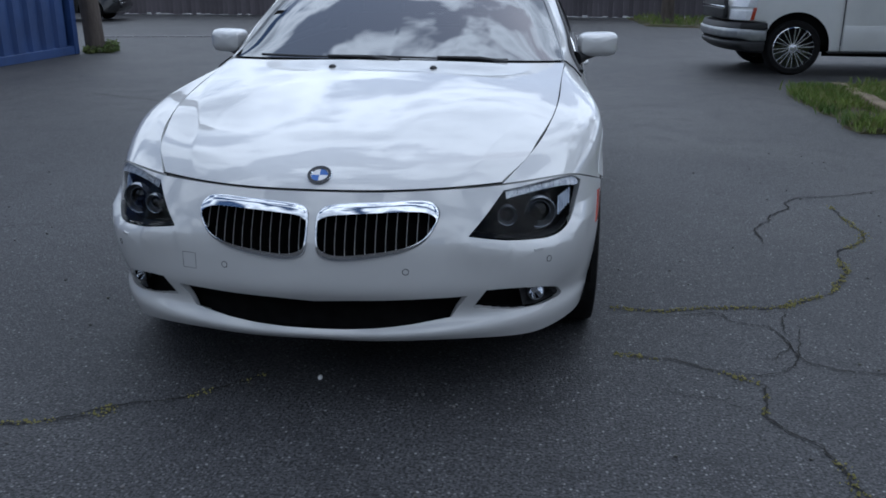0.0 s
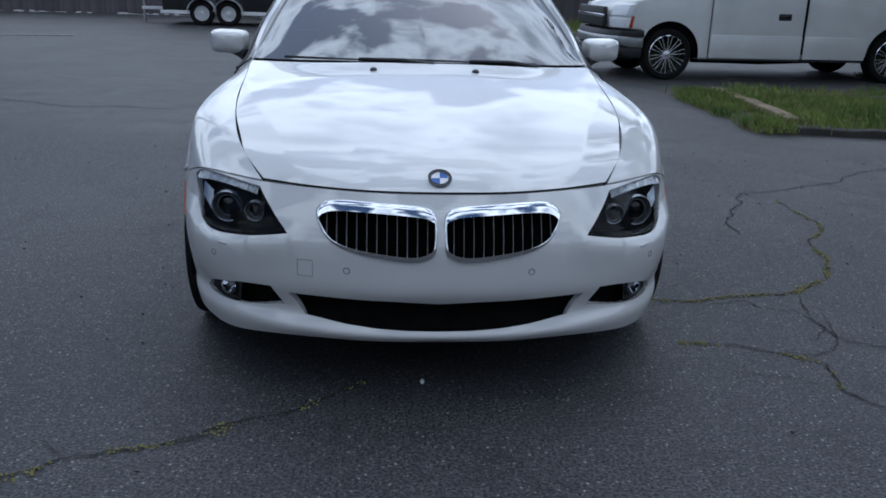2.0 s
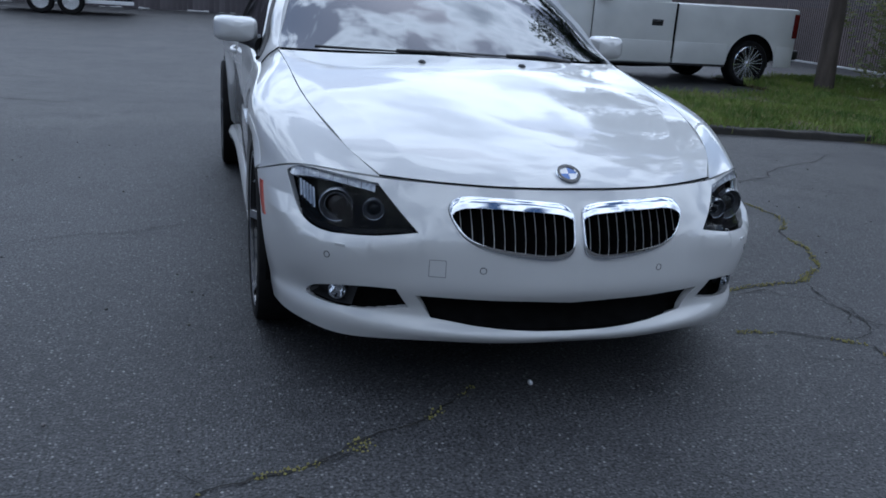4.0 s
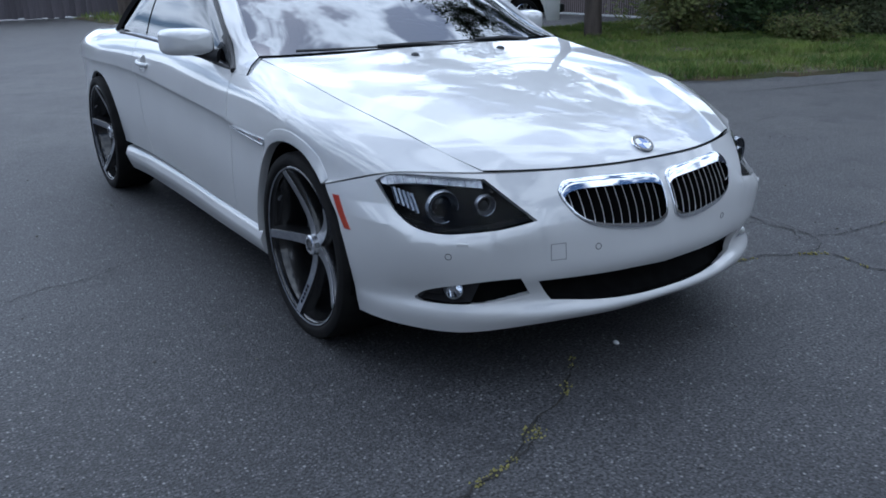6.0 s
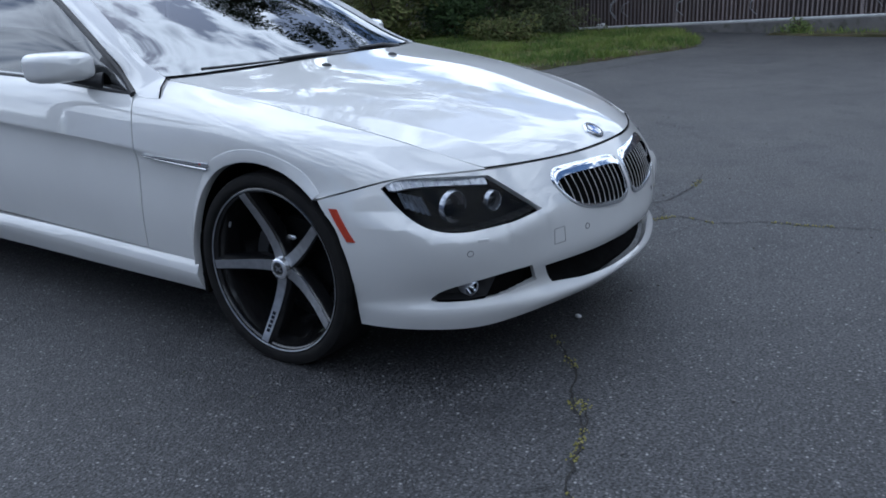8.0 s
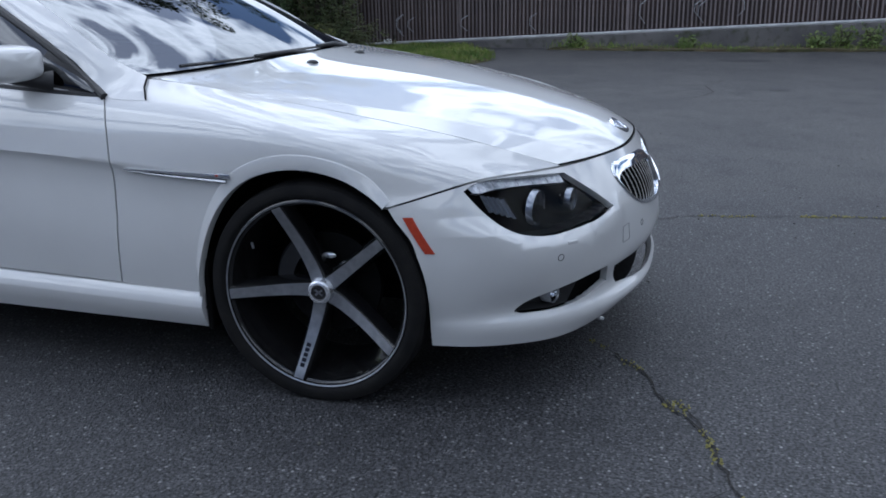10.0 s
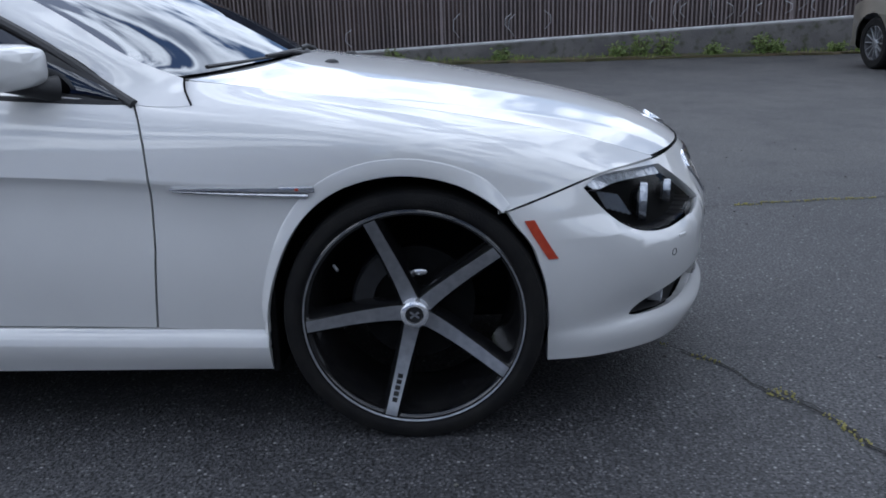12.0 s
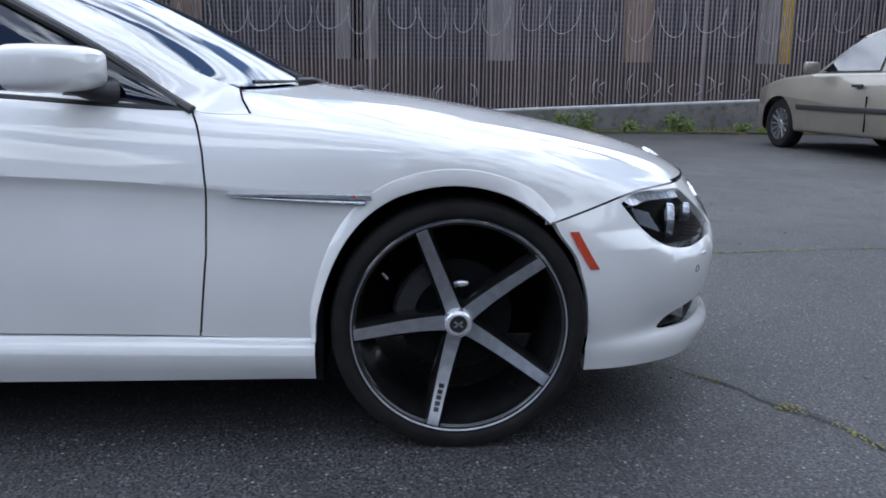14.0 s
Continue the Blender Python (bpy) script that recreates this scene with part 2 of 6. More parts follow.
LEAF_DARK = material("brownish_leaf", (0.042, 0.062, 0.020), (0.075, 0.075, 0.030), 1.6, 0.7, spec=0.3)
BARK = material("bark", (0.12, 0.098, 0.082), (0.06, 0.048, 0.040), 6.0, 0.95, bump=1.0, bump_scale=18, stretch=(1, 1, 0.25))
TIMBER = material("weathered_timber", (0.27, 0.21, 0.13), (0.17, 0.13, 0.08), 4.0, 0.9, bump=0.5, bump_scale=20, stretch=(1, 1, 1))
DARK_TIMBER = material("dark_timber", (0.05, 0.045, 0.038), (0.03, 0.028, 0.025), 4.0, 0.9, bump=0.5, bump_scale=20)
CONCRETE = material("old_concrete", (0.16, 0.15, 0.145), (0.10, 0.095, 0.095), 1.6, 0.9, bump=0.4, bump_scale=30, fine=(0.07, 0.075, 0.05), fine_scale=6)
PALE_BOARD = material("pale_grey_board", (0.30, 0.285, 0.29), (0.21, 0.20, 0.205), 3.0, 0.8, bump=0.3, bump_scale=15, stretch=(6, 6, 0.6))
BROWN_BOARD = material("brown_board", (0.30, 0.20, 0.15), (0.22, 0.15, 0.11), 3.0, 0.8, bump=0.3, bump_scale=15, stretch=(6, 6, 0.6))
RACK_BLUE = material("rack_blue", (0.085, 0.09, 0.135), (0.05, 0.055, 0.09), 5.0, 0.5)
WIRE = material("bright_wire", (0.50, 0.51, 0.53), (0.36, 0.37, 0.39), 12.0, 0.35, metal=0.5)
WEED = material("weed_leaf", (0.085, 0.135, 0.025), (0.14, 0.16, 0.045), 3.0, 0.7)
SLAT = material("fence_slat", (0.225, 0.185, 0.18), (0.15, 0.13, 0.13), 1.0, 0.7, piece=0.25)
SLAT_BLUE = material("fence_slat_blue_grey", (0.055, 0.056, 0.075), (0.03, 0.03, 0.045), 3.5, 0.6, piece=0.3)
BOARD = material("fence_board_brown", (0.145, 0.128, 0.138), (0.095, 0.083, 0.092), 2.0, 0.9, bump=0.4, bump_scale=15, stretch=(6, 6, 0.6), piece=0.2)
PALE_STEEL = material("pale_painted_steel", (0.55, 0.55, 0.55), (0.42, 0.42, 0.42), 6.0, 0.5, metal=0.1)
STEEL = material("galvanised_steel", (0.42, 0.43, 0.44), (0.34, 0.35, 0.36), 12.0, 0.4, metal=0.8)
YELLOW = material("yellow_paint", (0.55, 0.36, 0.03), (0.48, 0.30, 0.03), 6.0, 0.5)
CONTAINER_BLUE = material("blue_container_paint", (0.035, 0.075, 0.22), (0.022, 0.05, 0.155), 1.2, 0.5, bump=0.1, bump_scale=12)


# ---- mesh helpers ----
def part(name, bm, mat, parent=None, label="", smooth=False):
    """Links a bmesh as one mesh object, under a thing or a part if given."""
    me = bpy.data.meshes.new(name)
    bmesh.ops.recalc_face_normals(bm, faces=bm.faces) if not smooth == "keep" else None
    bm.to_mesh(me)
    bm.free()
    for m in (mat if isinstance(mat, (list, tuple)) else (mat,)):
        me.materials.append(m)
    if smooth:
        me.shade_smooth()
        if smooth != "keep":
            me.set_sharp_from_angle(angle=radians(38))
    ob = new(name, me)
    if parent:
        ob.parent = parent
    if label:
        tagged(ob, label)
    return ob


def empty(name, label, category, place=None, group="", kind=""):
    ob = new(name)
    ob.empty_display_size = 0.2
    if place is not None:
        ob.matrix_world = place
    return tagged(ob, label, category, group, kind)


def box_bm(x0, x1, y0, y1, z0, z1, bevel=0.0, bm=None):
    own = bm is None
    b = bmesh.new()
    bmesh.ops.create_cube(b, size=1.0)
    for v in b.verts:
        v.co = Vector((x0 + (v.co.x + 0.5) * (x1 - x0), y0 + (v.co.y + 0.5) * (y1 - y0), z0 + (v.co.z + 0.5) * (z1 - z0)))
    if bevel:
        bmesh.ops.bevel(b, geom=b.edges[:], offset=bevel, segments=2, affect="EDGES", profile=0.5)
    if own:
        return b
    join(bm, b)
    return bm


def join(bm, other, m=None):
    """Adds the geometry of other to bm and frees it."""
    if m is not None:
        other.transform(m)
    made = [bm.verts.new(v.co) for v in other.verts]
    other.verts.index_update()
    for f in other.faces:
        try:
            g = bm.faces.new([made[v.index] for v in f.verts])
            g.material_index, g.smooth = f.material_index, f.smooth
        except ValueError:
            pass
    other.free()
    return bm


def lathe_bm(profile, n=48, axis="x", start=0.0, sweep=2 * math.pi):
    """A turned body: profile of (radius, along) round the axis."""
    bm = bmesh.new()
    rings = []
    full = abs(sweep - 2 * math.pi) < 1e-6
    for i in range(n if full else n + 1):
        a = start + sweep * i / n
        c, s = math.cos(a), math.sin(a)
        rings.append([bm.verts.new((h, r * c, r * s) if axis == "x" else (r * c, h, r * s) if axis == "y" else (r * c, r * s, h)) for r, h in profile])
    for i in range(n):
        a, b = rings[i], rings[(i + 1) % len(rings)]
        for j in range(len(profile) - 1):
            bm.faces.new((a[j], a[j + 1], b[j + 1], b[j]))
    bmesh.ops.remove_doubles(bm, verts=bm.verts, dist=1e-5)
    return bm


def tube_bm(points, radius, n=8, caps=True):
    """A round bar along a polyline; radius may be a list."""
    pts = [Vector(p) for p in points]
    rad = radius if isinstance(radius, (list, tuple)) else [radius] * len(pts)
    bm, rings, up = bmesh.new(), [], None
    for i, p in enumerate(pts):
        d = (pts[min(i + 1, len(pts) - 1)] - pts[max(i - 1, 0)]).normalized()
        if up is None:
            up = d.orthogonal().normalized()
        up = (up - d * up.dot(d)).normalized()
        w = d.cross(up)
        rings.append([bm.verts.new(p + (up * math.cos(2 * math.pi * k / n) + w * math.sin(2 * math.pi * k / n)) * rad[i]) for k in range(n)])
    for a, b in zip(rings, rings[1:]):
        for k in range(n):
            bm.faces.new((a[k], a[(k + 1) % n], b[(k + 1) % n], b[k]))
    if caps:
        bm.faces.new(rings[0][::-1])
        bm.faces.new(rings[-1])
    return bm


def natural(xs, ys, q):
    """Natural cubic spline through (xs, ys) at q; ys may have more columns."""
    xs, q = np.asarray(xs, float), np.asarray(q, float)
    ys = np.asarray(ys, float)
    flat = ys.reshape(len(xs), -1)
    n, h = len(xs), np.diff(xs)
    a, r = np.eye(n), np.zeros_like(flat)
    for i in range(1, n - 1):
        a[i, i - 1], a[i, i], a[i, i + 1] = h[i - 1], 2 * (h[i - 1] + h[i]), h[i]
        r[i] = 6 * ((flat[i + 1] - flat[i]) / h[i] - (flat[i] - flat[i - 1]) / h[i - 1])
    m = np.linalg.solve(a, r)
    k = np.clip(np.searchsorted(xs, q, side="right") - 1, 0, n - 2)
    d, e, hh = (q - xs[k])[:, None], (xs[k + 1] - q)[:, None], h[k][:, None]
    out = m[k] * e ** 3 / (6 * hh) + m[k + 1] * d ** 3 / (6 * hh) + (flat[k] / hh - m[k] * hh / 6) * e + (flat[k + 1] / hh - m[k + 1] * hh / 6) * d
    return out.reshape(len(q), *ys.shape[1:])


def net_points(rows, nu, nv):
    """A smooth surface through a net of points, as an (nv, nu, 3) array."""
    p = np.array(rows, float)
    cross = np.linalg.norm(np.diff(p, axis=1), axis=2).mean(axis=0)
    knots_u = np.r_[0, np.cumsum(cross)]
    along = np.linalg.norm(np.diff(p, axis=0), axis=2).mean(axis=1)
    knots_v = np.r_[0, np.cumsum(along)]
    a = natural(knots_u, p.transpose(1, 0, 2), np.linspace(0, knots_u[-1], nu))
    return natural(knots_v, a.transpose(1, 0, 2), np.linspace(0, knots_v[-1], nv))


def grid_bm(pts):
    bm = bmesh.new()
    nv, nu = pts.shape[:2]
    vs = [[bm.verts.new(pts[j, i]) for i in range(nu)] for j in range(nv)]
    for j in range(nv - 1):
        for i in range(nu - 1):
            bm.faces.new((vs[j][i], vs[j][i + 1], vs[j + 1][i + 1], vs[j + 1][i]))
    return bm


def cut(bm, poly, way, keep_inside=False):
    """Cuts the convex outline poly (3D points), pushed along way, out of bm. Returns the faces cut out as a new bmesh, or keeps just them."""
    pts, way = [Vector(p) for p in poly], Vector(way).normalized()
    mid = sum(pts, Vector()) / len(pts)
    inside = list(bm.faces)
    for a, b in zip(pts, pts[1:] + pts[:1]):
        n = (b - a).cross(way)
        if n.length < 1e-9:
            continue
        n.normalize()
        if n.dot(mid - a) < 0:
            n = -n
        inside = [f for f in inside if any(n.dot(v.co - a) > 1e-7 for v in f.verts)]
        geom = list({e for f in inside for e in f.edges}) + list({v for f in inside for v in f.verts}) + inside
        res = bmesh.ops.bisect_plane(bm, geom=geom, dist=1e-6, plane_co=a, plane_no=n)
        cand = set(inside) | {g for g in res["geom"] if isinstance(g, bmesh.types.BMFace)}
        inside = [f for f in cand if f.is_valid and n.dot(f.calc_center_median() - a) > 0]
    out = bmesh.new()
    vs = {}
    for f in inside:
        for v in f.verts:
            if v not in vs:
                vs[v] = out.verts.new(v.co)
        out.faces.new([vs[v] for v in f.verts])
    chosen = set(inside)
    bmesh.ops.delete(bm, geom=[f for f in bm.faces if f in chosen], context="FACES")
    return out


def flange(bm, depth, away=None):
    """Turns the open edges of a panel inwards, so that it shows thickness at its joints."""
    bm.normal_update()
    edges = [e for e in bm.edges if e.is_boundary and not (away and away(e))]
    normals = {v: v.normal.copy() for e in edges for v in e.verts}
    res = bmesh.ops.extrude_edge_only(bm, edges=edges)
    new_verts = {v for v in res["geom"] if isinstance(v, bmesh.types.BMVert)}
    for v in new_verts:
        old = next((o for e in v.link_edges for o in (e.other_vert(v),) if o in normals and o not in new_verts), None)
        if old:
            v.co = old.co - normals[old] * depth
    return bm


def mirrored(bm):
    """Adds the mirror image in the car's middle plane, welded at the middle."""
    geom = bm.verts[:] + bm.edges[:] + bm.faces[:]
    bmesh.ops.mirror(bm, geom=geom, axis="X", merge_dist=0.0008)
    return bm


def faces_out(bm, inner):
    """Orients the faces away from the point inner."""
    bm.normal_update()
    f = max(bm.faces, key=lambda g: g.calc_area())
    c = Vector(inner)
    votes = sum((1 if f.normal.dot(f.calc_center_median() - c) > 0 else -1) * f.calc_area() for f in bm.faces)
    if votes < 0:
        bmesh.ops.reverse_faces(bm, faces=bm.faces[:])
    return bm


def outward(bm, inner):
    """Turns each face of an open sheet away from the point inner."""
    bm.normal_update()
    c = Vector(inner)
    bmesh.ops.reverse_faces(bm, faces=[f for f in bm.faces if f.normal.dot(f.calc_center_median() - c) < 0])
    return bm


# ---- the white convertible: longitudinal lines of its body side ----
STATIONS = [-0.66, -0.45, -0.25, 0.0, 0.35, 0.7, 1.2, 1.9, 2.4, 2.78, 3.2, 3.6, 3.86]
EDGE_X = [0.570, 0.666, 0.714, 0.746, 0.760, 0.785, 0.80, 0.80, 0.79, 0.78, 0.75, 0.68, 0.56]
EDGE_Z = [0.688, 0.762, 0.812, 0.860, 0.916, 0.955, 0.950, 0.966, 0.970, 0.966, 0.952, 0.932, 0.90]
TOP_X = [0.66, 0.746, 0.804, 0.835, 0.832, 0.845, 0.850, 0.848, 0.850, 0.852, 0.83, 0.76, 0.64]
TOP_Z = [0.672, 0.738, 0.790, 0.838, 0.890, 0.898, 0.928, 0.948, 0.953, 0.948, 0.934, 0.914, 0.885]
HIP_X = [0.74, 0.820, 0.880, 0.910, 0.898, 0.888, 0.889, 0.889, 0.910, 0.934, 0.918, 0.842, 0.72]
HIP_Z = [0.635, 0.684, 0.733, 0.793, 0.824, 0.828, 0.850, 0.876, 0.890, 0.886, 0.870, 0.855, 0.83]
CREASE_X = [0.79, 0.86, 0.902, 0.920, 0.917, 0.912, 0.912, 0.911, 0.931, 0.957, 0.943, 0.872, 0.76]
CREASE_Z = [0.58, 0.600, 0.634, 0.690, 0.689, 0.711, 0.738, 0.770, 0.785, 0.785, 0.78, 0.77, 0.75]
SILL_X = [0.79, 0.85, 0.895, 0.908, 0.890, 0.887, 0.885, 0.883, 0.905, 0.945, 0.916, 0.85, 0.75]
SILL_Z = [0.31, 0.31, 0.31, 0.31, 0.30, 0.311, 0.322, 0.335, 0.34, 0.34, 0.30, 0.30, 0.30]


def body_side(y, v):
    """The body side at station y (array); v from 0, the upper edge, through 3, the crease, to 5, the sill."""
    cols = [natural(STATIONS, np.array([xs, zs]).T, y) for xs, zs in ((EDGE_X, EDGE_Z), (TOP_X, TOP_Z), (HIP_X, HIP_Z), (CREASE_X, CREASE_Z), (SILL_X, SILL_Z))]
    e, t, h, c, s = cols
    under = c + np.array([-0.010, -0.022])
    low = 0.5 * (c + s) + np.array([0.002, 0])
    out = np.empty((len(y), 3))
    for level in np.unique(v):
        if level <= 3:
            p = natural([0, 1, 2, 3], np.stack([e, t, h, c]), [level])[0]
        else:
            p = natural([3, 3.2, 4.1, 5], np.stack([c, under, low, s]), [level])[0]
        pick = v == level
        out[pick, 0], out[pick, 1], out[pick, 2] = p[pick, 0], y[pick], p[pick, 1]
    return out


V_LEVELS = np.r_[np.linspace(0, 3, 37), np.linspace(3.05, 3.3, 5), np.linspace(3.5, 5, 10)]


def side_panel(front, back, nu, v_from=0.0, v_to=5.0):
    """A panel of the body side between two joints, given as (v, y) polylines."""
    vs = [v for v in V_LEVELS if v_from - 1e-9 <= v <= v_to + 1e-9]
    rows = []
    for v in vs:
        y0, y1 = np.interp(v, [p[0] for p in front], [p[1] for p in front]), np.interp(v, [p[0] for p in back], [p[1] for p in back])
        ys = np.linspace(y0, y1, nu)
        rows.append(body_side(ys, np.full(nu, v)))
    return grid_bm(np.array(rows))


def fender_panel(back, nu):
    """The front fender: its fore edge follows the joint with bumper and lamp, and it eases into the body side behind."""
    joint = np.array(BUMPER[0][3:])
    at = natural(range(5), joint, np.linspace(0, 4, 200))
    run = np.r_[0, np.cumsum(np.linalg.norm(np.diff(at, axis=0), axis=1))]
    run /= run[-1]
    rows = []
    for v in V_LEVELS:
        k = min(1.0, v / 3.0)
        b = np.array([np.interp(k, run, at[:, i]) for i in range(3)]) + np.array([-0.001, 0.003, 0.005])
        if v > 3:
            b[1] = -0.19
        ys = b[1] + (np.interp(v, [p[0] for p in back], [p[1] for p in back]) - b[1]) * np.linspace(0, 1, nu)
        p = body_side(ys, np.full(nu, v))
        if v <= 3:
            shift = b - p[0]
        fade = np.clip(1 - (ys - b[1]) / 0.42, 0, 1)
        p += (fade ** 2 * (3 - 2 * fade))[:, None] * shift[None]
        rows.append(p)
    bm = grid_bm(np.array(rows))
    soft = [v for v in bm.verts if not v.is_boundary and v.co.y < 0.10 and 0.30 < math.hypot(v.co.y - 0.033, v.co.z - 0.338) < 0.50]
    for _ in range(6):
        bmesh.ops.smooth_vert(bm, verts=soft, factor=0.5, use_axis_x=True, use_axis_y=True, use_axis_z=True)
    return bm


def hull(points):
    """Convex outline of 2D points."""
    pts = sorted(set((float(a), float(b)) for a, b in points))
    halves = []
    for seq in (pts, pts[::-1]):
        chain = []
        for p in seq:
            while len(chain) > 1 and (chain[-1][0] - chain[-2][0]) * (p[1] - chain[-2][1]) - (chain[-1][1] - chain[-2][1]) * (p[0] - chain[-2][0]) <= 1e-9:
                chain.pop()
            chain.append(p)
        halves += chain[:-1]
    return halves


def arch(cy, cz, r):
    """Outline of a wheel opening in the side view."""
    ring = [(cy + arch_reach(r, a) * math.cos(a), cz + arch_reach(r, a) * math.sin(a)) for a in np.linspace(0, math.pi, 41)]
    return [(0, y, z) for y, z in hull(ring + [(cy - r, -0.1), (cy + r, -0.1)])]


def arch_reach(r, a):
    """Radius of a wheel opening at angle a; it closes in on the tyre towards the rear."""
    return r - 0.021 * math.exp(-((a - 0.35) / 0.5) ** 2)


FRONT_ARCH = arch(0.033, 0.342, 0.373)
REAR_ARCH = arch(2.83, 0.345, 0.372)
FRONT_HUB, REAR_HUB = (0.012, 0.330), (2.84, 0.335)

# front bumper cover: rows from the bonnet joint down to the lip, columns from the middle to the wheel opening
BUMPER = [
    [(0, -.822, .682), (.2, -.808, .682), (.4, -.745, .682), (.572, -.660, .682), (.69, -.565, .682), (.79, -.475, .680), (.858, -.36, .650), (.908, -.236, .614)],
    [(0, -.872, .61), (.2, -.858, .61), (.4, -.800, .61), (.575, -.720, .61), (.70, -.615, .61), (.805, -.49, .61), (.872, -.37, .592), (.906, -.262, .572)],
    [(0, -.908, .53), (.2, -.894, .53), (.4, -.842, .53), (.575, -.770, .53), (.70, -.672, .53), (.80, -.545, .53), (.868, -.41, .525), (.902, -.30, .52)],
    [(0, -.920, .45), (.2, -.903, .45), (.4, -.853, .45), (.575, -.785, .45), (.70, -.705, .45), (.797, -.585, .45), (.866, -.44, .45), (.899, -.32, .45)],
    [(0, -.915, .37), (.2, -.900, .37), (.4, -.850, .37), (.575, -.785, .37), (.70, -.702, .37), (.788, -.590, .37), (.856, -.45, .37), (.890, -.33, .37)],
    [(0, -.882, .315), (.2, -.872, .315), (.4, -.828, .315), (.575, -.766, .315), (.695, -.686, .315), (.772, -.580, .315), (.844, -.45, .312), (.878, -.335, .31)],
    [(0, -.888, .268), (.2, -.880, .270), (.4, -.832, .276), (.575, -.768, .283), (.690, -.684, .284), (.772, -.575, .282), (.840, -.447, .278), (.870, -.338, .275)],
    [(0, -.908, .246), (.2, -.898, .248), (.4, -.852, .253), (.575, -.784, .258), (.692, -.698, .260), (.778, -.585, .258), (.842, -.452, .256), (.868, -.338, .254)],
    [(0, -.890, .215), (.2, -.884, .215), (.4, -.838, .212), (.565, -.772, .202), (.680, -.688, .188), (.766, -.580, .187), (.832, -.446, .190), (.858, -.336, .193)],
]

LAMP = [(.577, -.672, .668), (.665, -.58, .674), (.755, -.51, .680), (.805, -.47, .676), (.826, -.43, .655), (.806, -.46, .60), (.787, -.51, .552),
        (.752, -.56, .520), (.70, -.62, .510), (.65, -.66, .514), (.58, -.715, .523), (.456, -.772, .546)]
KIDNEY = [(.012, .602), (.016, .628), (.035, .644), (.09, .651), (.20, .656), (.32, .657), (.365, .648), (.386, .622), (.376, .585), (.346, .545), (.285, .514),
          (.20, .496), (.11, .486), (.055, .489), (.025, .504), (.014, .537)]
INTAKE = [(0, .3550), (.1, .3555), (.2, .3590), (.3, .3645), (.49, .3745), (.425, .284), (.3, .2680), (.2, .2605), (.1, .2560), (0, .2545)]
DUCT = [(.535, .374), (.62, .370), (.71, .352), (.757, .326), (.772, .300), (.768, .285), (.70, .283), (.60, .294), (.492, .310)]


def rounded(points, corners=(), n=7):
    """A smooth closed outline through points, sharp at the named corners."""
    pts = np.array(points, float)
    k = len(pts)
    if not corners:
        arr = np.vstack([pts[-4:], pts, pts[:4]])
        return natural(np.arange(len(arr)), arr, np.linspace(4, 4 + k, k * n, endpoint=False))
    out = []
    cs = sorted(corners)
    for a, b in zip(cs, cs[1:] + [cs[0] + k]):
        seg = np.array([pts[i % k] for i in range(a, b + 1)])
        out.append(natural(np.arange(len(seg)), seg, np.linspace(0, len(seg) - 1, (len(seg) - 1) * n, endpoint=False)))
    return np.vstack(out)


def arch_lip(skin, s, cy, cz, r, x_edge, a_from, a_to):
    """The flat pressed lip round a wheel opening, from a crease on the panel skin to the opening's edge."""
    bm, rows = bmesh.new(), []
    for a in np.linspace(a_from, a_to, 61):
        reach = arch_reach(r, a) if a > 0 else (0.3602 + 0.05 * a * a) / math.cos(a)
        end = min(1.0, (a - a_from) / 0.25, (a_to - a) / 0.22)
        turn = min(1.0, max(0.0, (a - 0.1) / 1.1))
        wide = 0.046 * (0.5 + 0.5 * turn * turn * (3 - 2 * turn)) * (0.6 + 0.4 * end)

        def at(d, lift):
            y, z = cy + (reach + d) * math.cos(a), cz + (reach + d) * math.sin(a)
            hit = skin.ray_cast(Vector((s * 3, y, z)), Vector((-s, 0, 0)))
            x = abs(hit[0].x) if hit[0] is not None else 0.90
            return x + lift, y, z

        xo, yo, zo = at(wide, 0.0)
        row = [(xo - 0.003, yo, zo)]
        for k, lift in ((0.93, 0.0), (0.86, 0.0006), (0.5, 0.001), (0.15, 0.001), (0.04, 0.0), (0.0, -0.004)):
            x, y, z = at(wide * k, 0.0012)
            flat = xo + (max(x_edge, xo) - xo) * (1 - k)
            row.append((max(x, flat) + lift, y, z))
        row.append((row[-1][0] - 0.03, row[-1][1], row[-1][2]))
        rows.append([bm.verts.new((s * x, y, z)) for x, y, z in row])
    for p, q in zip(rows, rows[1:]):
        for k in range(len(p) - 1):
            bm.faces.new((p[k], p[k + 1], q[k + 1], q[k]))
    return outward(bm, (s * 0.3, cy, cz + 0.1))


def smooth_net(rows, nu, nv, degree):
    """A low-order surface through a net of points, even about the car's middle plane, with the net's own edges."""
    p = net_points(rows, nu, nv)
    u, v = np.meshgrid(np.linspace(0, 1, nu), np.linspace(0, 1, nv))
    out = np.empty_like(p)
    for c in range(3):
        powers = (1, 3) if c == 0 else (0, 2, 4)
        base = np.stack([u ** i * v ** j for i in powers for j in range(degree + 1)], axis=-1).reshape(nu * nv, -1)
        out[..., c] = (base @ np.linalg.lstsq(base, p[..., c].ravel(), rcond=None)[0]).reshape(nv, nu)
    e = p - out
    U, V = u[..., None], v[..., None]
    out += (1 - V) * e[:1] + V * e[-1:] + U ** 4 * (e[:, -1:] - (1 - V) * e[:1, -1:] - V * e[-1:, -1:])
    return out


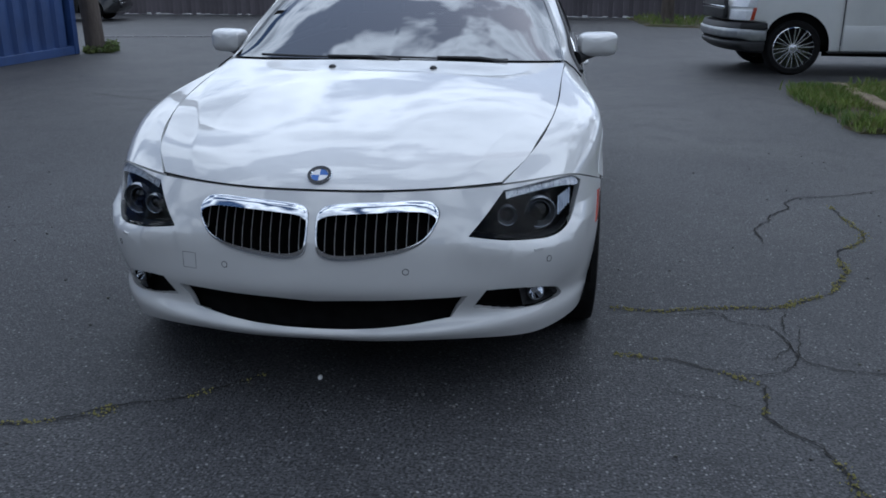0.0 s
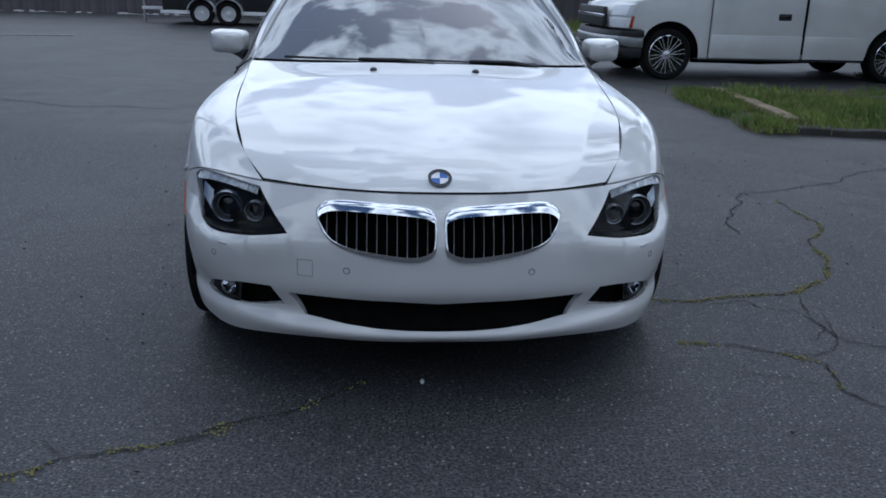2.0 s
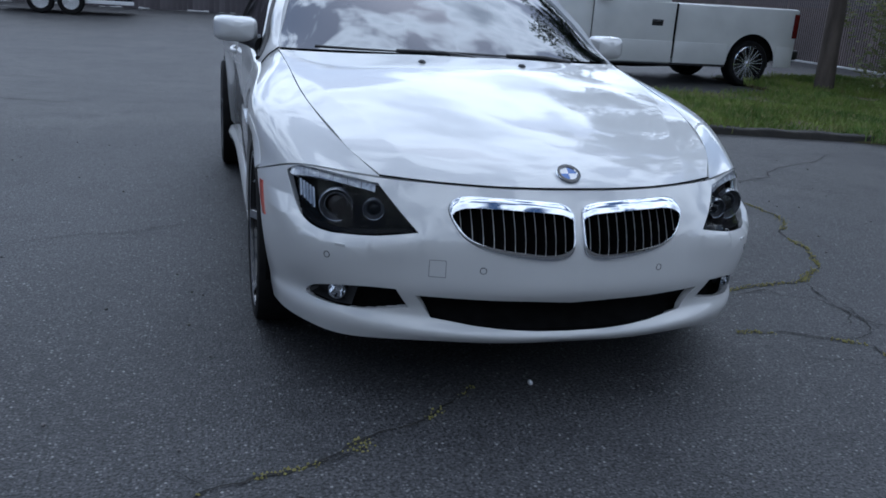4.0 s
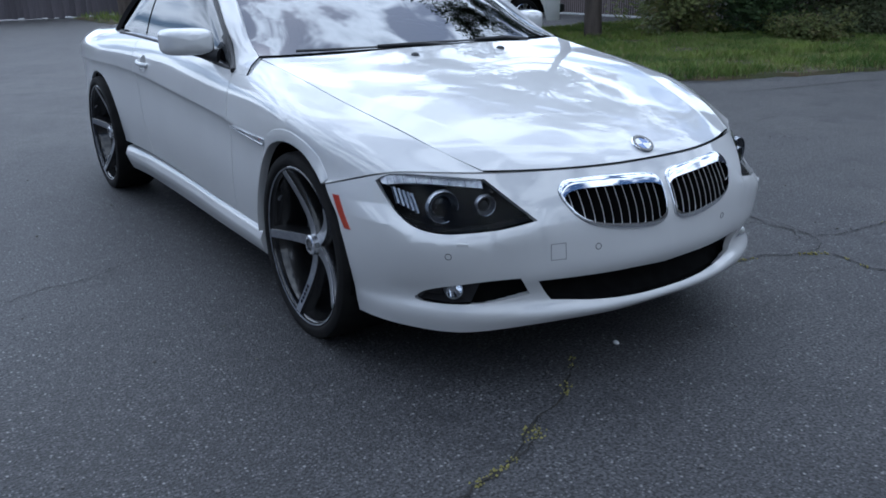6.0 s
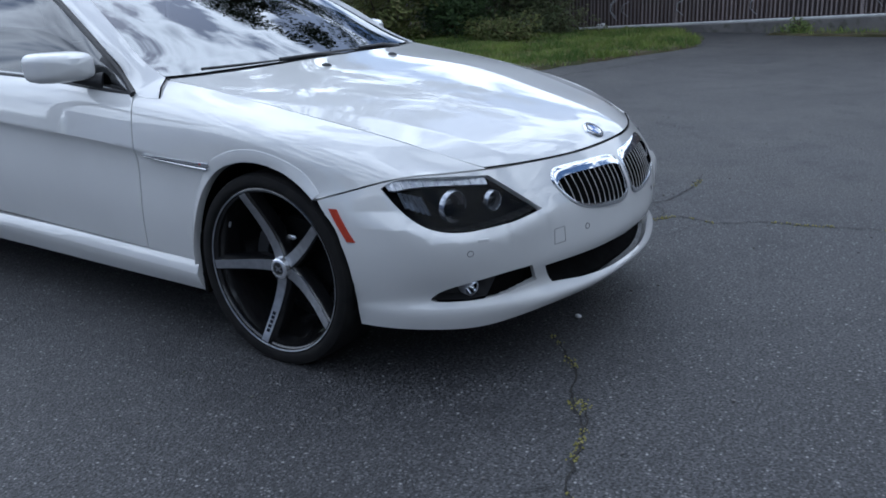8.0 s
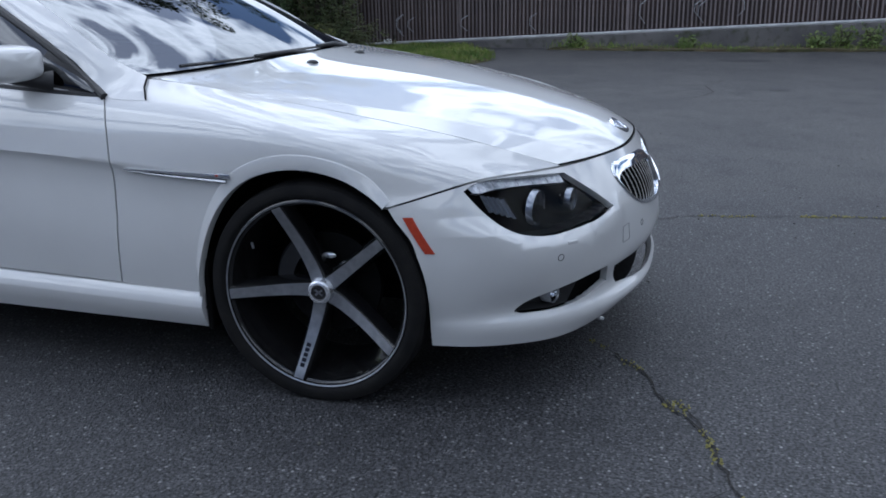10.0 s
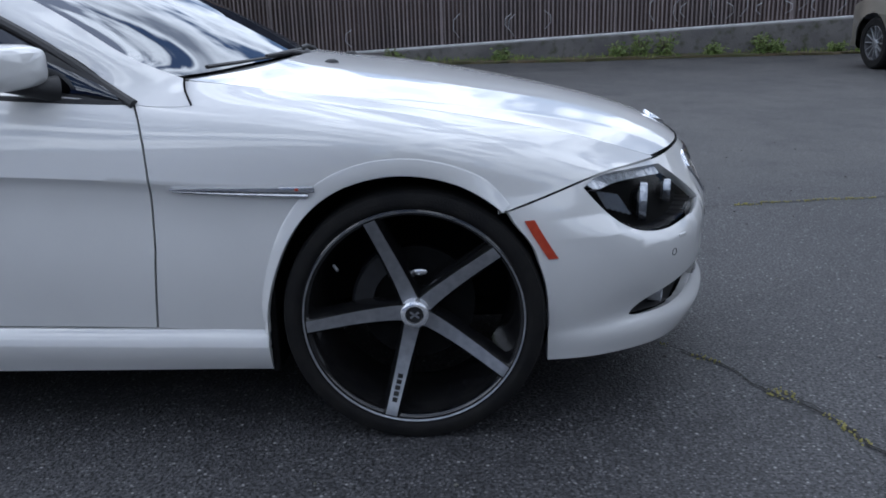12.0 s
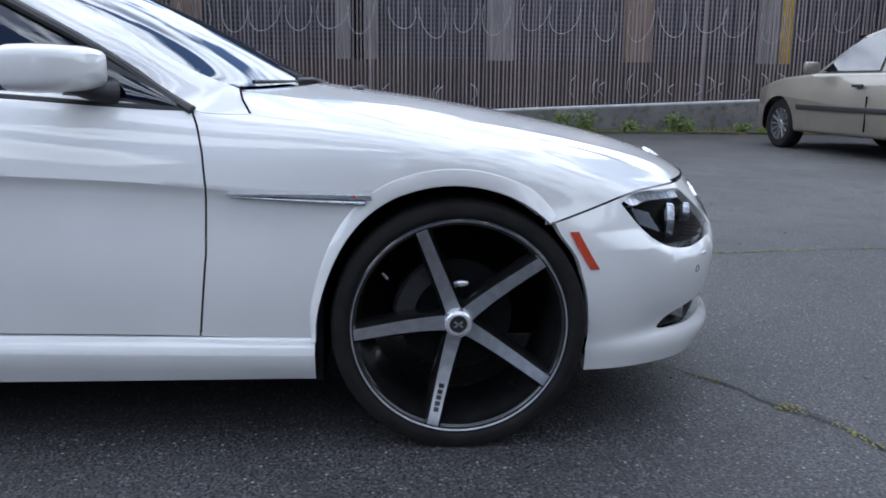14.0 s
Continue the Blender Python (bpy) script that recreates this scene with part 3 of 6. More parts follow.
def build_convertible():
    car = empty("convertible", "glossy white convertible with closed black soft top on worn asphalt", "car")

    # bumper cover with its openings
    bm = grid_bm(net_points(BUMPER, 120, 90))
    lid = [Vector(p) for p in LAMP[5:]]
    for v in bm.verts:
        # soft ledge under the lamp
        d = min((v.co - (a + (b - a) * min(1, max(0, (v.co - a).dot(b - a) / (b - a).length_squared)))).length for a, b in zip(lid, lid[1:]))
        near_at = min((a + (b - a) * min(1, max(0, (v.co - a).dot(b - a) / (b - a).length_squared)) for a, b in zip(lid, lid[1:])), key=lambda q: (v.co - q).length)
        if d < 0.24 and v.co.z < 0.60 and d > 1e-5:
            facing = (v.co - near_at).normalized().dot((near_at - Vector((.66, -.62, .60))).normalized())
            facing = min(1.0, max(0.0, facing / 0.6))
            out = Vector((v.co.x * 0.8, v.co.y + 0.15, 0)).normalized()
            rise = min(1.0, d / 0.015)
            v.co += out * 0.025 * facing * rise * rise * (3 - 2 * rise) * math.exp(-(max(0.0, d - 0.015) / 0.085) ** 2) * min(1.0, max(0.0, (0.585 - v.co.z) / 0.05)) * min(1.0, max(0.0, (v.co.x - 0.41) / 0.10))
    solid = BVHTree.FromBMesh(bm)

    def on_nose(x, z, lift=0.0):
        side = -1 if x < 0 else 1
        hit = solid.ray_cast(Vector((abs(x), -3, z)), Vector((0, 1, 0)))
        if hit[0] is None:
            hit = solid.find_nearest(Vector((abs(x), -0.7, z)))
        n = hit[1] if hit[1].y < 0 else -hit[1]
        p = hit[0] + n * lift
        return Vector((p.x * side, p.y, p.z))

    cut(bm, FRONT_ARCH, (1, 0, 0)).free()
    aim = Vector((-0.45, 0.85, -0.1)).normalized()
    across = Vector((0.85, 0.45, 0)).normalized()
    up = across.cross(aim)
    flat = hull([(Vector(p).dot(across), Vector(p).dot(up)) for p in rounded(LAMP, (0, 4, 11))])
    lamp_cover = cut(bm, [across * a + up * b for a, b in flat], aim)
    cut(bm, [(x, 0, z) for x, z in hull(rounded(KIDNEY))], (0, 1, 0)).free()
    cut(bm, [(x, 0, z) for x, z in INTAKE], (0, 1, 0)).free()
    cut(bm, [(x, 0, z) for x, z in hull(rounded(DUCT, (0, 8)))], (0, 1, 0)).free()
    faces_out(bm, (0.3, 0, 0.45))
    flange(bm, 0.022, lambda e: all(abs(v.co.x) < 1e-4 for v in e.verts))
    mirrored(bm)
    part("bumper_cover", bm, PAINT, car, "white painted front bumper with lower lip", smooth=True)

    # near-black shell, added so that openings and joints look deep in shade
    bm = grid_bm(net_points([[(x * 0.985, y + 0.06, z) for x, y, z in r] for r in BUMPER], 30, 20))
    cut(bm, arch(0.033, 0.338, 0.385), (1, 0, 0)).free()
    part("inner_shell", mirrored(bm), VOID, car, "near-black shell standing in for shade behind grille and bumper openings", smooth=True)

    # kidney grilles
    for s in (-1, 1):
        outer = [on_nose(x, z, 0.002) for x, z in KIDNEY]
        cx, cz = sum(p[0] for p in KIDNEY) / len(KIDNEY), sum(p[1] for p in KIDNEY) / len(KIDNEY)
        inner2 = []
        for x, z in KIDNEY:
            q = ((x - cx) * 0.968 + cx, (z - cz) * 0.94 + cz)
            k = min(1.0, max(0.0, (z - 0.596) / 0.046))
            q = (q[0], q[1] - 0.026 * k * k * (3 - 2 * k))
            if z < 0.53:
                q = (q[0], q[1] + 0.013 * min(1, (0.53 - z) / 0.03))
            inner2.append(q)
        bm = bmesh.new()
        loops = []
        for f, lift in ((-0.06, 0.0), (0.0, 0.004), (0.10, 0.0065), (0.5, 0.007), (0.95, 0.0065), (1.0, 0.004), (1.02, -0.03)):
            loop = []
            for (x0, z0), (x1, z1) in zip(KIDNEY, inner2):
                p = on_nose(x0 + (x1 - x0) * f, z0 + (z1 - z0) * f, 0)
                loop.append(Vector((p.x * s, p.y - lift, p.z + 0.3 * lift)))
            loops.append(loop)
        n = len(KIDNEY)
        fine = []
        for loop in loops:
            arr = np.array([*loop[-5:], *loop, *loop[:6]])
            arr[1:-1] = 0.08 * arr[:-2] + 0.84 * arr[1:-1] + 0.08 * arr[2:]
            fine.append([bm.verts.new(p) for p in natural(np.arange(len(arr)), arr, np.linspace(5, 5 + n, n * 6, endpoint=False))])
        for a, b in zip(fine, fine[1:]):
            for k in range(len(a)):
                bm.faces.new((a[k], a[(k + 1) % len(a)], b[(k + 1) % len(a)], b[k]))
        grille = part("kidney_grille", bm, CHROME, car, "chrome framed kidney grille with upright slats", smooth=True)
        lo_x, hi_x = min(p[0] for p in inner2), max(p[0] for p in inner2)

        def span(x):
            zs = []
            for (xa, za), (xb, zb) in zip(inner2, inner2[1:] + inner2[:1]):
                if (xa - x) * (xb - x) < 0:
                    zs.append(za + (zb - za) * (x - xa) / (xb - xa))
            return min(zs), max(zs)

        for i in range(11):
            x = lo_x + (hi_x - lo_x) * (i + 0.75) / 11.6
            z0, z1 = span(x)
            bm = bmesh.new()
            levels = np.linspace(z0 - 0.004, z1 - 0.002, 7)
            rows = []
            for z in levels:
                p = on_nose(x, z)
                rows.append([bm.verts.new((s * (x + dx), p.y + dy, z)) for dx, dy in ((-0.0026, 0.05), (-0.0010, 0.009), (0, 0.0070), (0.0010, 0.009), (0.0026, 0.05))])
            for a, b in zip(rows, rows[1:]):
                for k in range(4):
                    f = bm.faces.new((a[k], a[k + 1], b[k + 1], b[k]))
                    f.material_index = 0 if k in (1, 2) else 1
            part("slat", bm, (SLAT_METAL, VOID), grille)
    # badge of the maker as a plain disc of blue and white quarters
    badge_at = Vector((0, -0.768, 0.7205))
    tilt = Matrix.Translation(badge_at) @ Matrix.Rotation(radians(32), 4, "X")
    bm = lathe_bm([(0.0, 0.004), (0.026, 0.004), (0.028, 0.007), (0.038, 0.007), (0.041, 0.003), (0.041, -0.004)], 40, "z")
    for f in bm.faces:
        c = f.calc_center_median()
        rad = math.hypot(c.x, c.y)
        f.material_index = 0 if rad > 0.0385 or 0.0262 < rad < 0.028 else 3 if rad > 0.027 else (1 if c.x * c.y < 0 else 2)
    bm.transform(tilt)
    part("badge", bm, (CHROME, WHITE_E, BLUE, BLACK_PAINT), car, "round badge with blue and white quarters", smooth=True)

    # headlamps
    for s in (-1, 1):
        flip = Matrix.Diagonal((s, 1, 1, 1))
        bm = lamp_cover.copy()
        for v in bm.verts:
            v.co += Vector((-0.004, 0.012, 0)) * min(1.0, max(0.0, (0.66 - v.co.z) / 0.1))
        bm.transform(flip)
        outward(bm, (0.45 * s, -0.2, 0.5))
        lamp = part("headlamp", bm, LENS, car, "dark headlamp with two round lenses and a light bar", smooth="keep")
        bm = lamp_cover.copy()
        bm.normal_update()
        mid = sum((v.co for v in bm.verts), Vector()) / len(bm.verts)
        for v in bm.verts:
            inward = Vector((-0.35, 0.9, 0)).normalized()
            rim = any(e.is_boundary for e in v.link_edges)
            v.co += inward * (0.022 if rim else 0.075)
        bm.transform(flip)
        part("housing", bm, LAMP_BLACK, lamp, "black lamp housing", smooth=True)

        def on_lamp(x, z, depth):
            p = on_nose(x, z)
            return Vector((p.x - 0.35 * depth, p.y + 0.9 * depth, p.z))

        beam = Vector((0.18, -1, -0.03)).normalized()
        for x, z, r in ((0.700, 0.585, 0.052), (0.598, 0.592, 0.033)):
            c = on_lamp(x, z, 0.017)
            turn = beam.to_track_quat("Z", "Y").to_matrix().to_4x4()
            bm = lathe_bm([(r * 0.93, -0.008), (r * 0.945, -0.001), (r * 0.99, 0.0), (r * 1.02, -0.006), (r * 1.03, -0.02)], 40, "z")
            bm.transform(flip @ Matrix.Translation(c) @ turn)
            ring = part("lamp_ring", bm, LAMP_RING, lamp, "bright metal ring", smooth=True)
            bm = lathe_bm([(r * 0.62, -0.024), (r * 0.66, -0.016), (r * 0.72, -0.016), (r * 0.74, -0.020)], 36, "z")
            bm.transform(flip @ Matrix.Translation(c) @ turn)
            part("inner_ring", bm, LAMP_RING, ring, "inner bright ring", smooth=True)
            bm = lathe_bm([(r * 0.70, -0.026), (r * 0.80, -0.016), (r * 0.94, -0.006)], 36, "z")
            bm.transform(flip @ Matrix.Translation(c) @ turn)
            part("lens_cone", bm, LAMP_GREY, ring, smooth=True)
            bm = lathe_bm([(0.0, -0.004), (r * 0.3, -0.006), (r * 0.52, -0.013), (r * 0.66, -0.022)], 30, "z")
            bm.transform(flip @ Matrix.Translation(c) @ turn)
            part("lens", bm, CRYSTAL, ring, smooth=True)
            bm = lathe_bm([(0.0, -0.045), (r * 0.5, -0.04), (r * 0.70, -0.026)], 30, "z")
            bm.transform(flip @ Matrix.Translation(c) @ turn)
            part("reflector", bm, LAMP_BLACK, ring, smooth=True)
        # light bar under the upper edge, in segments
        top = rounded(LAMP[:4] + [(.818, -.445, .664)], (0, 4), 9)[:36]
        count = 9
        for i in range(count):
            bm = bmesh.new()
            rows = []
            for k in range(5):
                q = 0.6 + (i + (0.015 + 0.97 * k / 4)) * 34.0 / count
                p = Vector([np.interp(q, range(36), top[:, a]) for a in range(3)])
                taper = min(1.0, (36 - q) / 9)
                w = 0.032 * (0.45 + 0.55 * taper)
                p += Vector((-0.004, 0.011, -0.004))
                rows.append([bm.verts.new(p), bm.verts.new(p + Vector((0.003, -0.010, -0.35 * w))), bm.verts.new(p + Vector((0.005, -0.019, -0.75 * w))), bm.verts.new(p + Vector((-0.002, -0.006, -w)))])
            for a, b in zip(rows, rows[1:]):
                for k in range(3):
                    bm.faces.new((a[k], a[k + 1], b[k + 1], b[k]))
            bm.transform(flip)
            part("light_bar", bm, BAR_GLASS, lamp, "clear segment of the light bar", smooth=True)
        # ribbed bright reflector beside the outer lens
        for i in range(5):
            bm = bmesh.new()
            rows = []
            for k in np.linspace(0, 1, 5):
                x0, x1 = 0.756 + 0.0085 * i, 0.7645 + 0.0085 * i
                z0, z1 = 0.566 + 0.006 * i, 0.622 + 0.004 * i
                z = z0 + (z1 - z0) * k
                rows.append([bm.verts.new(on_lamp(x0, z, 0.017)), bm.verts.new(on_lamp((x0 + x1) / 2, z, 0.013)), bm.verts.new(on_lamp(x1, z, 0.017))])
            for p, q in zip(rows, rows[1:]):
                for k in range(2):
                    bm.faces.new((p[k], p[k + 1], q[k + 1], q[k]))
            bm.transform(flip)
            part("side_reflector", bm, RIB_METAL, lamp, "ribbed bright side reflector", smooth=True)
    lamp_cover.free()

    # fog lamps, duct linings, intake mesh
    for s in (-1, 1):
        c = on_nose(0.700, 0.325) + Vector((-0.01, 0.02, 0))
        turn = Vector((0.35, -1, 0)).normalized().to_track_quat("Z", "Y").to_matrix().to_4x4()
        m = Matrix.Diagonal((s, 1, 1, 1)) @ Matrix.Translation(c) @ turn
        bm = lathe_bm([(0.028, -0.03), (0.028, 0.003), (0.0265, 0.005), (0.0245, 0.0)], 32, "z")
        bm.transform(m)
        fog = part("fog_lamp", bm, SATIN, car, "round clear fog lamp in a grey recess", smooth=True)
        bm = lathe_bm([(0, 0.005), (0.013, 0.004), (0.0245, 0.0)], 32, "z")
        bm.transform(m)
        part("lens", bm, LENS, fog, smooth=True)
        bm = lathe_bm([(0, -0.022), (0.011, -0.02), (0.018, -0.012), (0.0245, -0.001)], 32, "z")
        bm.transform(m)
        part("reflector", bm, CHROME, fog, smooth=True)
        bm = bmesh.new()
        pts = [on_nose(x, z) + Vector((-0.006, 0.016, 0)) for x, z in ((.64, .366), (.71, .350), (.755, .325), (.770, .300), (.766, .286), (.70, .283), (.655, .288))]
        mid = sum(pts, Vector()) / len(pts) + Vector((-0.01, 0.025, 0))
        ring = [bm.verts.new(p) for p in pts]
        hub = [bm.verts.new(p.lerp(mid, 0.45) + Vector((0, 0.022, 0))) for p in pts]
        for k in range(len(pts)):
            bm.faces.new((ring[k], ring[(k + 1) % len(pts)], hub[(k + 1) % len(pts)], hub[k]))
        bm.faces.new(hub)
        bm.transform(Matrix.Diagonal((s, 1, 1, 1)))
        part("fog_surround", bm, PLASTIC, car, "grey fog lamp surround", smooth=True)
    # parking sensors, towing cover, lamp washers, side markers
    for x, z in ((-0.29, 0.452), (0.29, 0.452), (-0.729, 0.452), (0.729, 0.452)):
        ring = [on_nose(x + 0.0095 * math.cos(k * math.pi / 12) * (0.75 if abs(x) > 0.5 else 1.0), z + 0.0095 * math.sin(k * math.pi / 12)) for k in range(25)]
        part("parking_sensor", tube_bm(ring, 0.0012, 5), SENSOR_GAP, car, "thin dark ring of a round parking sensor", smooth=True)
    bm = bmesh.new()
    sq = [(-0.397, 0.475), (-0.445, 0.475), (-0.445, 0.424), (-0.397, 0.424)]
    for (x0, z0), (x1, z1) in zip(sq, sq[1:] + sq[:1]):
        join(bm, tube_bm([on_nose(x0 + (x1 - x0) * k / 6, z0 + (z1 - z0) * k / 6) for k in range(7)], 0.0011, 4))
    part("towing_cover", bm, material_seam, car, "square towing eye cover outline")
    for s in (-1, 1):
        p = on_nose(0.695, 0.490)
        bm = box_bm(-0.018, 0.018, -0.002, 0.006, -0.005, 0.005, 0.0019)
        bm.transform(Matrix.Diagonal((s, 1, 1, 1)) @ Matrix.Translation(p) @ pose(0, 0, 0, 0, 0, 42))
        part("lamp_washer", bm, PAINT, car, smooth=True)
        a, b = Vector((0.896, -0.275, 0.590)), Vector((0.893, -0.338, 0.487))
        bm = bmesh.new()
        rows = []
        for k in np.linspace(0, 1, 9):
            q = a.lerp(b, k) + Vector((0.0, -0.012 * 4 * k * (1 - k) * -1, 0))
            lean = Vector((-0.007, -0.026, 0.0))
            q.y += 0.010 * 4 * k * (1 - k) * -1
            hit = [solid.find_nearest(q), solid.find_nearest(q + lean)]
            rows.append([bm.verts.new(h[0] + Vector((d, 0, 0))) for h, d in zip((hit[0], hit[0], hit[1], hit[1]), (-0.002, 0.004, 0.004, -0.002))])
        for r0, r1 in zip(rows, rows[1:]):
            for k in range(3):
                bm.faces.new((r0[k], r0[k + 1], r1[k + 1], r1[k]))
        bm.transform(Matrix.Diagonal((s, 1, 1, 1)))
        part("side_marker", bm, AMBER, car, "orange side marker reflector", smooth=True)

    # bonnet
    bonnet = [
        [(0, -.8135, .688), (.2, -.7985, .688), (.4, -.7355, .688), (.566, -.648, .690)],
        [(0, -.775, .716), (.21, -.758, .717), (.425, -.68, .720), (.622, -.550, .727)],
        [(0, -.62, .776), (.22, -.60, .775), (.45, -.525, .769), (.665, -.43, .767)],
        [(0, -.38, .834), (.24, -.365, .834), (.48, -.31, .825), (.708, -.25, .812)],
        [(0, -.05, .897), (.25, -.05, .896), (.5, -.03, .884), (.741, .0, .860)],
        [(0, .22, .937), (.25, .22, .936), (.5, .25, .926), (.755, .30, .908)],
        [(0, .42, .966), (.25, .432, .964), (.5, .475, .955), (.770, .580, .949)]]
    sheet = smooth_net(bonnet, 90, 110, 5)
    for j in range(110):
        v = j / 109
        fold = 0.74 + 0.26 * min(1.0, v / 0.78) ** 1.3
        h = 0.0085 * min(1.0, v / 0.10) * max(0.0, 1 - v / 0.80) ** 0.7
        for i in range(90):
            u = i / 89
            rise = (u / fold) ** 3 if u < fold else max(0.0, (1 - u) / max(1e-3, 1 - fold))
            sheet[j, i, 2] += h * rise
    bm = grid_bm(sheet)
    faces_out(bm, (0.3, 0, 0.3))
    flange(bm, 0.02, lambda e: all(abs(v.co.x) < 1e-4 for v in e.verts))
    part("bonnet", mirrored(bm), PAINT, car, "long white bonnet reflecting the clouds", smooth=True)
    bm = grid_bm(net_points([[(x * 1.01, y * 1.0 + 0.01, z - 0.03) for x, y, z in r] for r in bonnet], 16, 24))
    lips = natural(range(4), np.array([(0, -.8165, .6862), (.2, -.8020, .6862), (.4, -.7390, .6862), (.568, -.6525, .6880)]), np.linspace(0, 3, 25))
    seam = [(-x, y, z) for x, y, z in lips[::-1]] + [tuple(q) for q in lips[1:]]
    part("bonnet_joint", tube_bm(seam, 0.0030, 6), VOID, car, "dark joint before the bonnet", smooth=True)
    part("bonnet_underside", mirrored(bm), VOID, car, smooth=True)
    for s in (-1, 1):
        bm = lathe_bm([(0, 0.010), (0.008, 0.009), (0.014, 0.004), (0.016, -0.002)], 16, "z")
        bm.transform(Matrix.Translation((0.218 * s, 0.30, 0.948)) @ Matrix.Diagonal((1, 1.5, 1, 1)))
        part("washer_nozzle", bm, PLASTIC, car, "black washer nozzle", smooth=True)

    # fenders, doors, rear quarters
    door_front = [(0, 0.715), (0.9, 0.705), (1.6, 0.686), (2.3, 0.672), (3, 0.664), (4, 0.672), (5, 0.698)]
    door_back = [(0, 2.10), (1, 2.10), (2, 2.10), (3, 2.09), (4, 2.05), (5, 1.97)]
    for s in (-1, 1):
        flip = Matrix.Diagonal((s, 1, 1, 1))
        bm = fender_panel([(v, y - 0.003) for v, y in door_front], 140)
        cut(bm, FRONT_ARCH, (1, 0, 0)).free()
        cut(bm, [(0, -.246, .620), (0, .033, .342), (0, -.30, .10), (0, -.60, .30), (0, -.50, .56)], (1, 0, 0)).free()
        faces_out(bm, (0.2, 0, 0.5))
        flange(bm, 0.02)
        bm.transform(flip)
        skin = BVHTree.FromBMesh(bm)
        fender = part("front_fender", bm, PAINT, car, smooth=True)
        part("arch_lip", arch_lip(skin, s, 0.033, 0.342, 0.373, 0.917, radians(-7), radians(133)), PAINT, fender, "pressed flat lip round the wheel opening", smooth=True)
        bm = side_panel([(v, y + 0.003) for v, y in door_front], [(v, y - 0.003) for v, y in door_back], 60)
        cut(bm, [(0, 1.915 + 0.050 * math.cos(a), 0.832 + 0.044 * math.sin(a)) for a in np.linspace(0, 2 * math.pi, 24, endpoint=False)], (1, 0, 0)).free()
        faces_out(bm, (0.2, 1.4, 0.5))
        flange(bm, 0.02)
        bm.transform(flip)
        door = part("car_door", bm, PAINT, car, "white door with a crease along it", smooth=True)
        bm = side_panel([(v, y + 0.003) for v, y in door_back], [(0, 3.86), (5, 3.86)], 70)
        cut(bm, REAR_ARCH, (1, 0, 0)).free()
        faces_out(bm, (0.2, 2.8, 0.5))
        flange(bm, 0.02)
        bm.transform(flip)
        part("rear_quarter", bm, PAINT, car, smooth=True)
        # near-black sheet behind the joints, standing in for the shade in them
        bm = side_panel([(0, -0.28), (1, -0.26), (3, -0.18), (5, -0.18)], [(0, 3.8), (5, 3.8)], 60)
        for v in bm.verts:
            v.co.x -= 0.035
        cut(bm, arch(0.033, 0.338, 0.385), (1, 0, 0)).free()
        cut(bm, arch(2.83, 0.345, 0.385), (1, 0, 0)).free()
        bm.transform(flip)
        part("side_liner", bm, VOID, car, smooth=True)
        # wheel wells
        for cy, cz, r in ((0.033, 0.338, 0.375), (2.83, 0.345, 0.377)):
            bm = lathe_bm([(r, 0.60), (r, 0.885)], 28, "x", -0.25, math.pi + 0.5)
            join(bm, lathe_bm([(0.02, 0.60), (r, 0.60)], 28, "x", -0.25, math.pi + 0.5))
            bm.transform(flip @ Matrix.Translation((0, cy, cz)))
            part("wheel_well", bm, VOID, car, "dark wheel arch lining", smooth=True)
        # one near-black plate for both the liner and the shade behind the tyre
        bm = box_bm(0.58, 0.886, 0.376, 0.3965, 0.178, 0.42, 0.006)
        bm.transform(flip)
        part("arch_liner", bm, VOID, car, "near-black plate for liner and shade behind the front wheel")
        # chrome-trimmed side vent with a clear repeater lamp
        def on_side(y, z, lift):
            v = 3.0 + 0.25 * max(0, (0.69 - z) / 0.022) if z < 0.69 else 2.9
            p = body_side(np.array([y]), np.array([min(v, 3.6)]))[0]
            return Vector((p[0] + lift, y, z))
        bm = bmesh.new()
        rows = []
        for k in np.linspace(0, 1, 13):
            y, h = 0.612 - 0.367 * k, 0.0030 + 0.0080 * min(1, k * 1.3)
            z = 0.6895 - 0.0100 * k
            x = 0.914 + 0.005 * k
            rows.append([bm.verts.new((x - 0.008, y, z + h)), bm.verts.new((x + 0.004, y, z + h * 0.8)), bm.verts.new((x + 0.004, y, z - h * 0.1)), bm.verts.new((x - 0.008, y, z - h * 0.4))])
        for a, b in zip(rows, rows[1:]):
            for q in range(3):
                bm.faces.new((a[q], a[q + 1], b[q + 1], b[q]))
        bm.faces.new(rows[0])
        bm.faces.new(rows[-1])
        bm.transform(flip)
        vent = part("side_vent", bm, VENT_METAL, fender, "slim chrome side vent", smooth=True)
        bm = box_bm(0.908, 0.9225, 0.246, 0.335, 0.6790, 0.6935, 0.003)
        bm.transform(flip)
        part("repeater_lamp", bm, VENT_METAL, vent, "clear repeater lamp", smooth=True)
        bm = box_bm(0.9085, 0.9227, 0.283, 0.295, 0.6815, 0.6910, 0.002)
        bm.transform(flip)
        part("amber_bulb", bm, AMBER, vent, "small orange repeater bulb", smooth=True)
        bm = tube_bm([(0.9135, 0.605, 0.6855), (0.9155, 0.50, 0.6795), (0.9165, 0.38, 0.6735), (0.9165, 0.262, 0.6690)], [0.0012, 0.0028, 0.0045, 0.0060], 8)
        bm.transform(flip)
        part("vent_lip", bm, VENT_METAL, vent, "lower chrome lip of the vent", smooth=True)
        # flat black strip between the lips, standing in for the shade there
        bm = box_bm(0.908, 0.9165, 0.355, 0.580, 0.6815, 0.6835, 0.0008)
        bm.transform(flip)
        part("vent_slot", bm, VOID, vent)
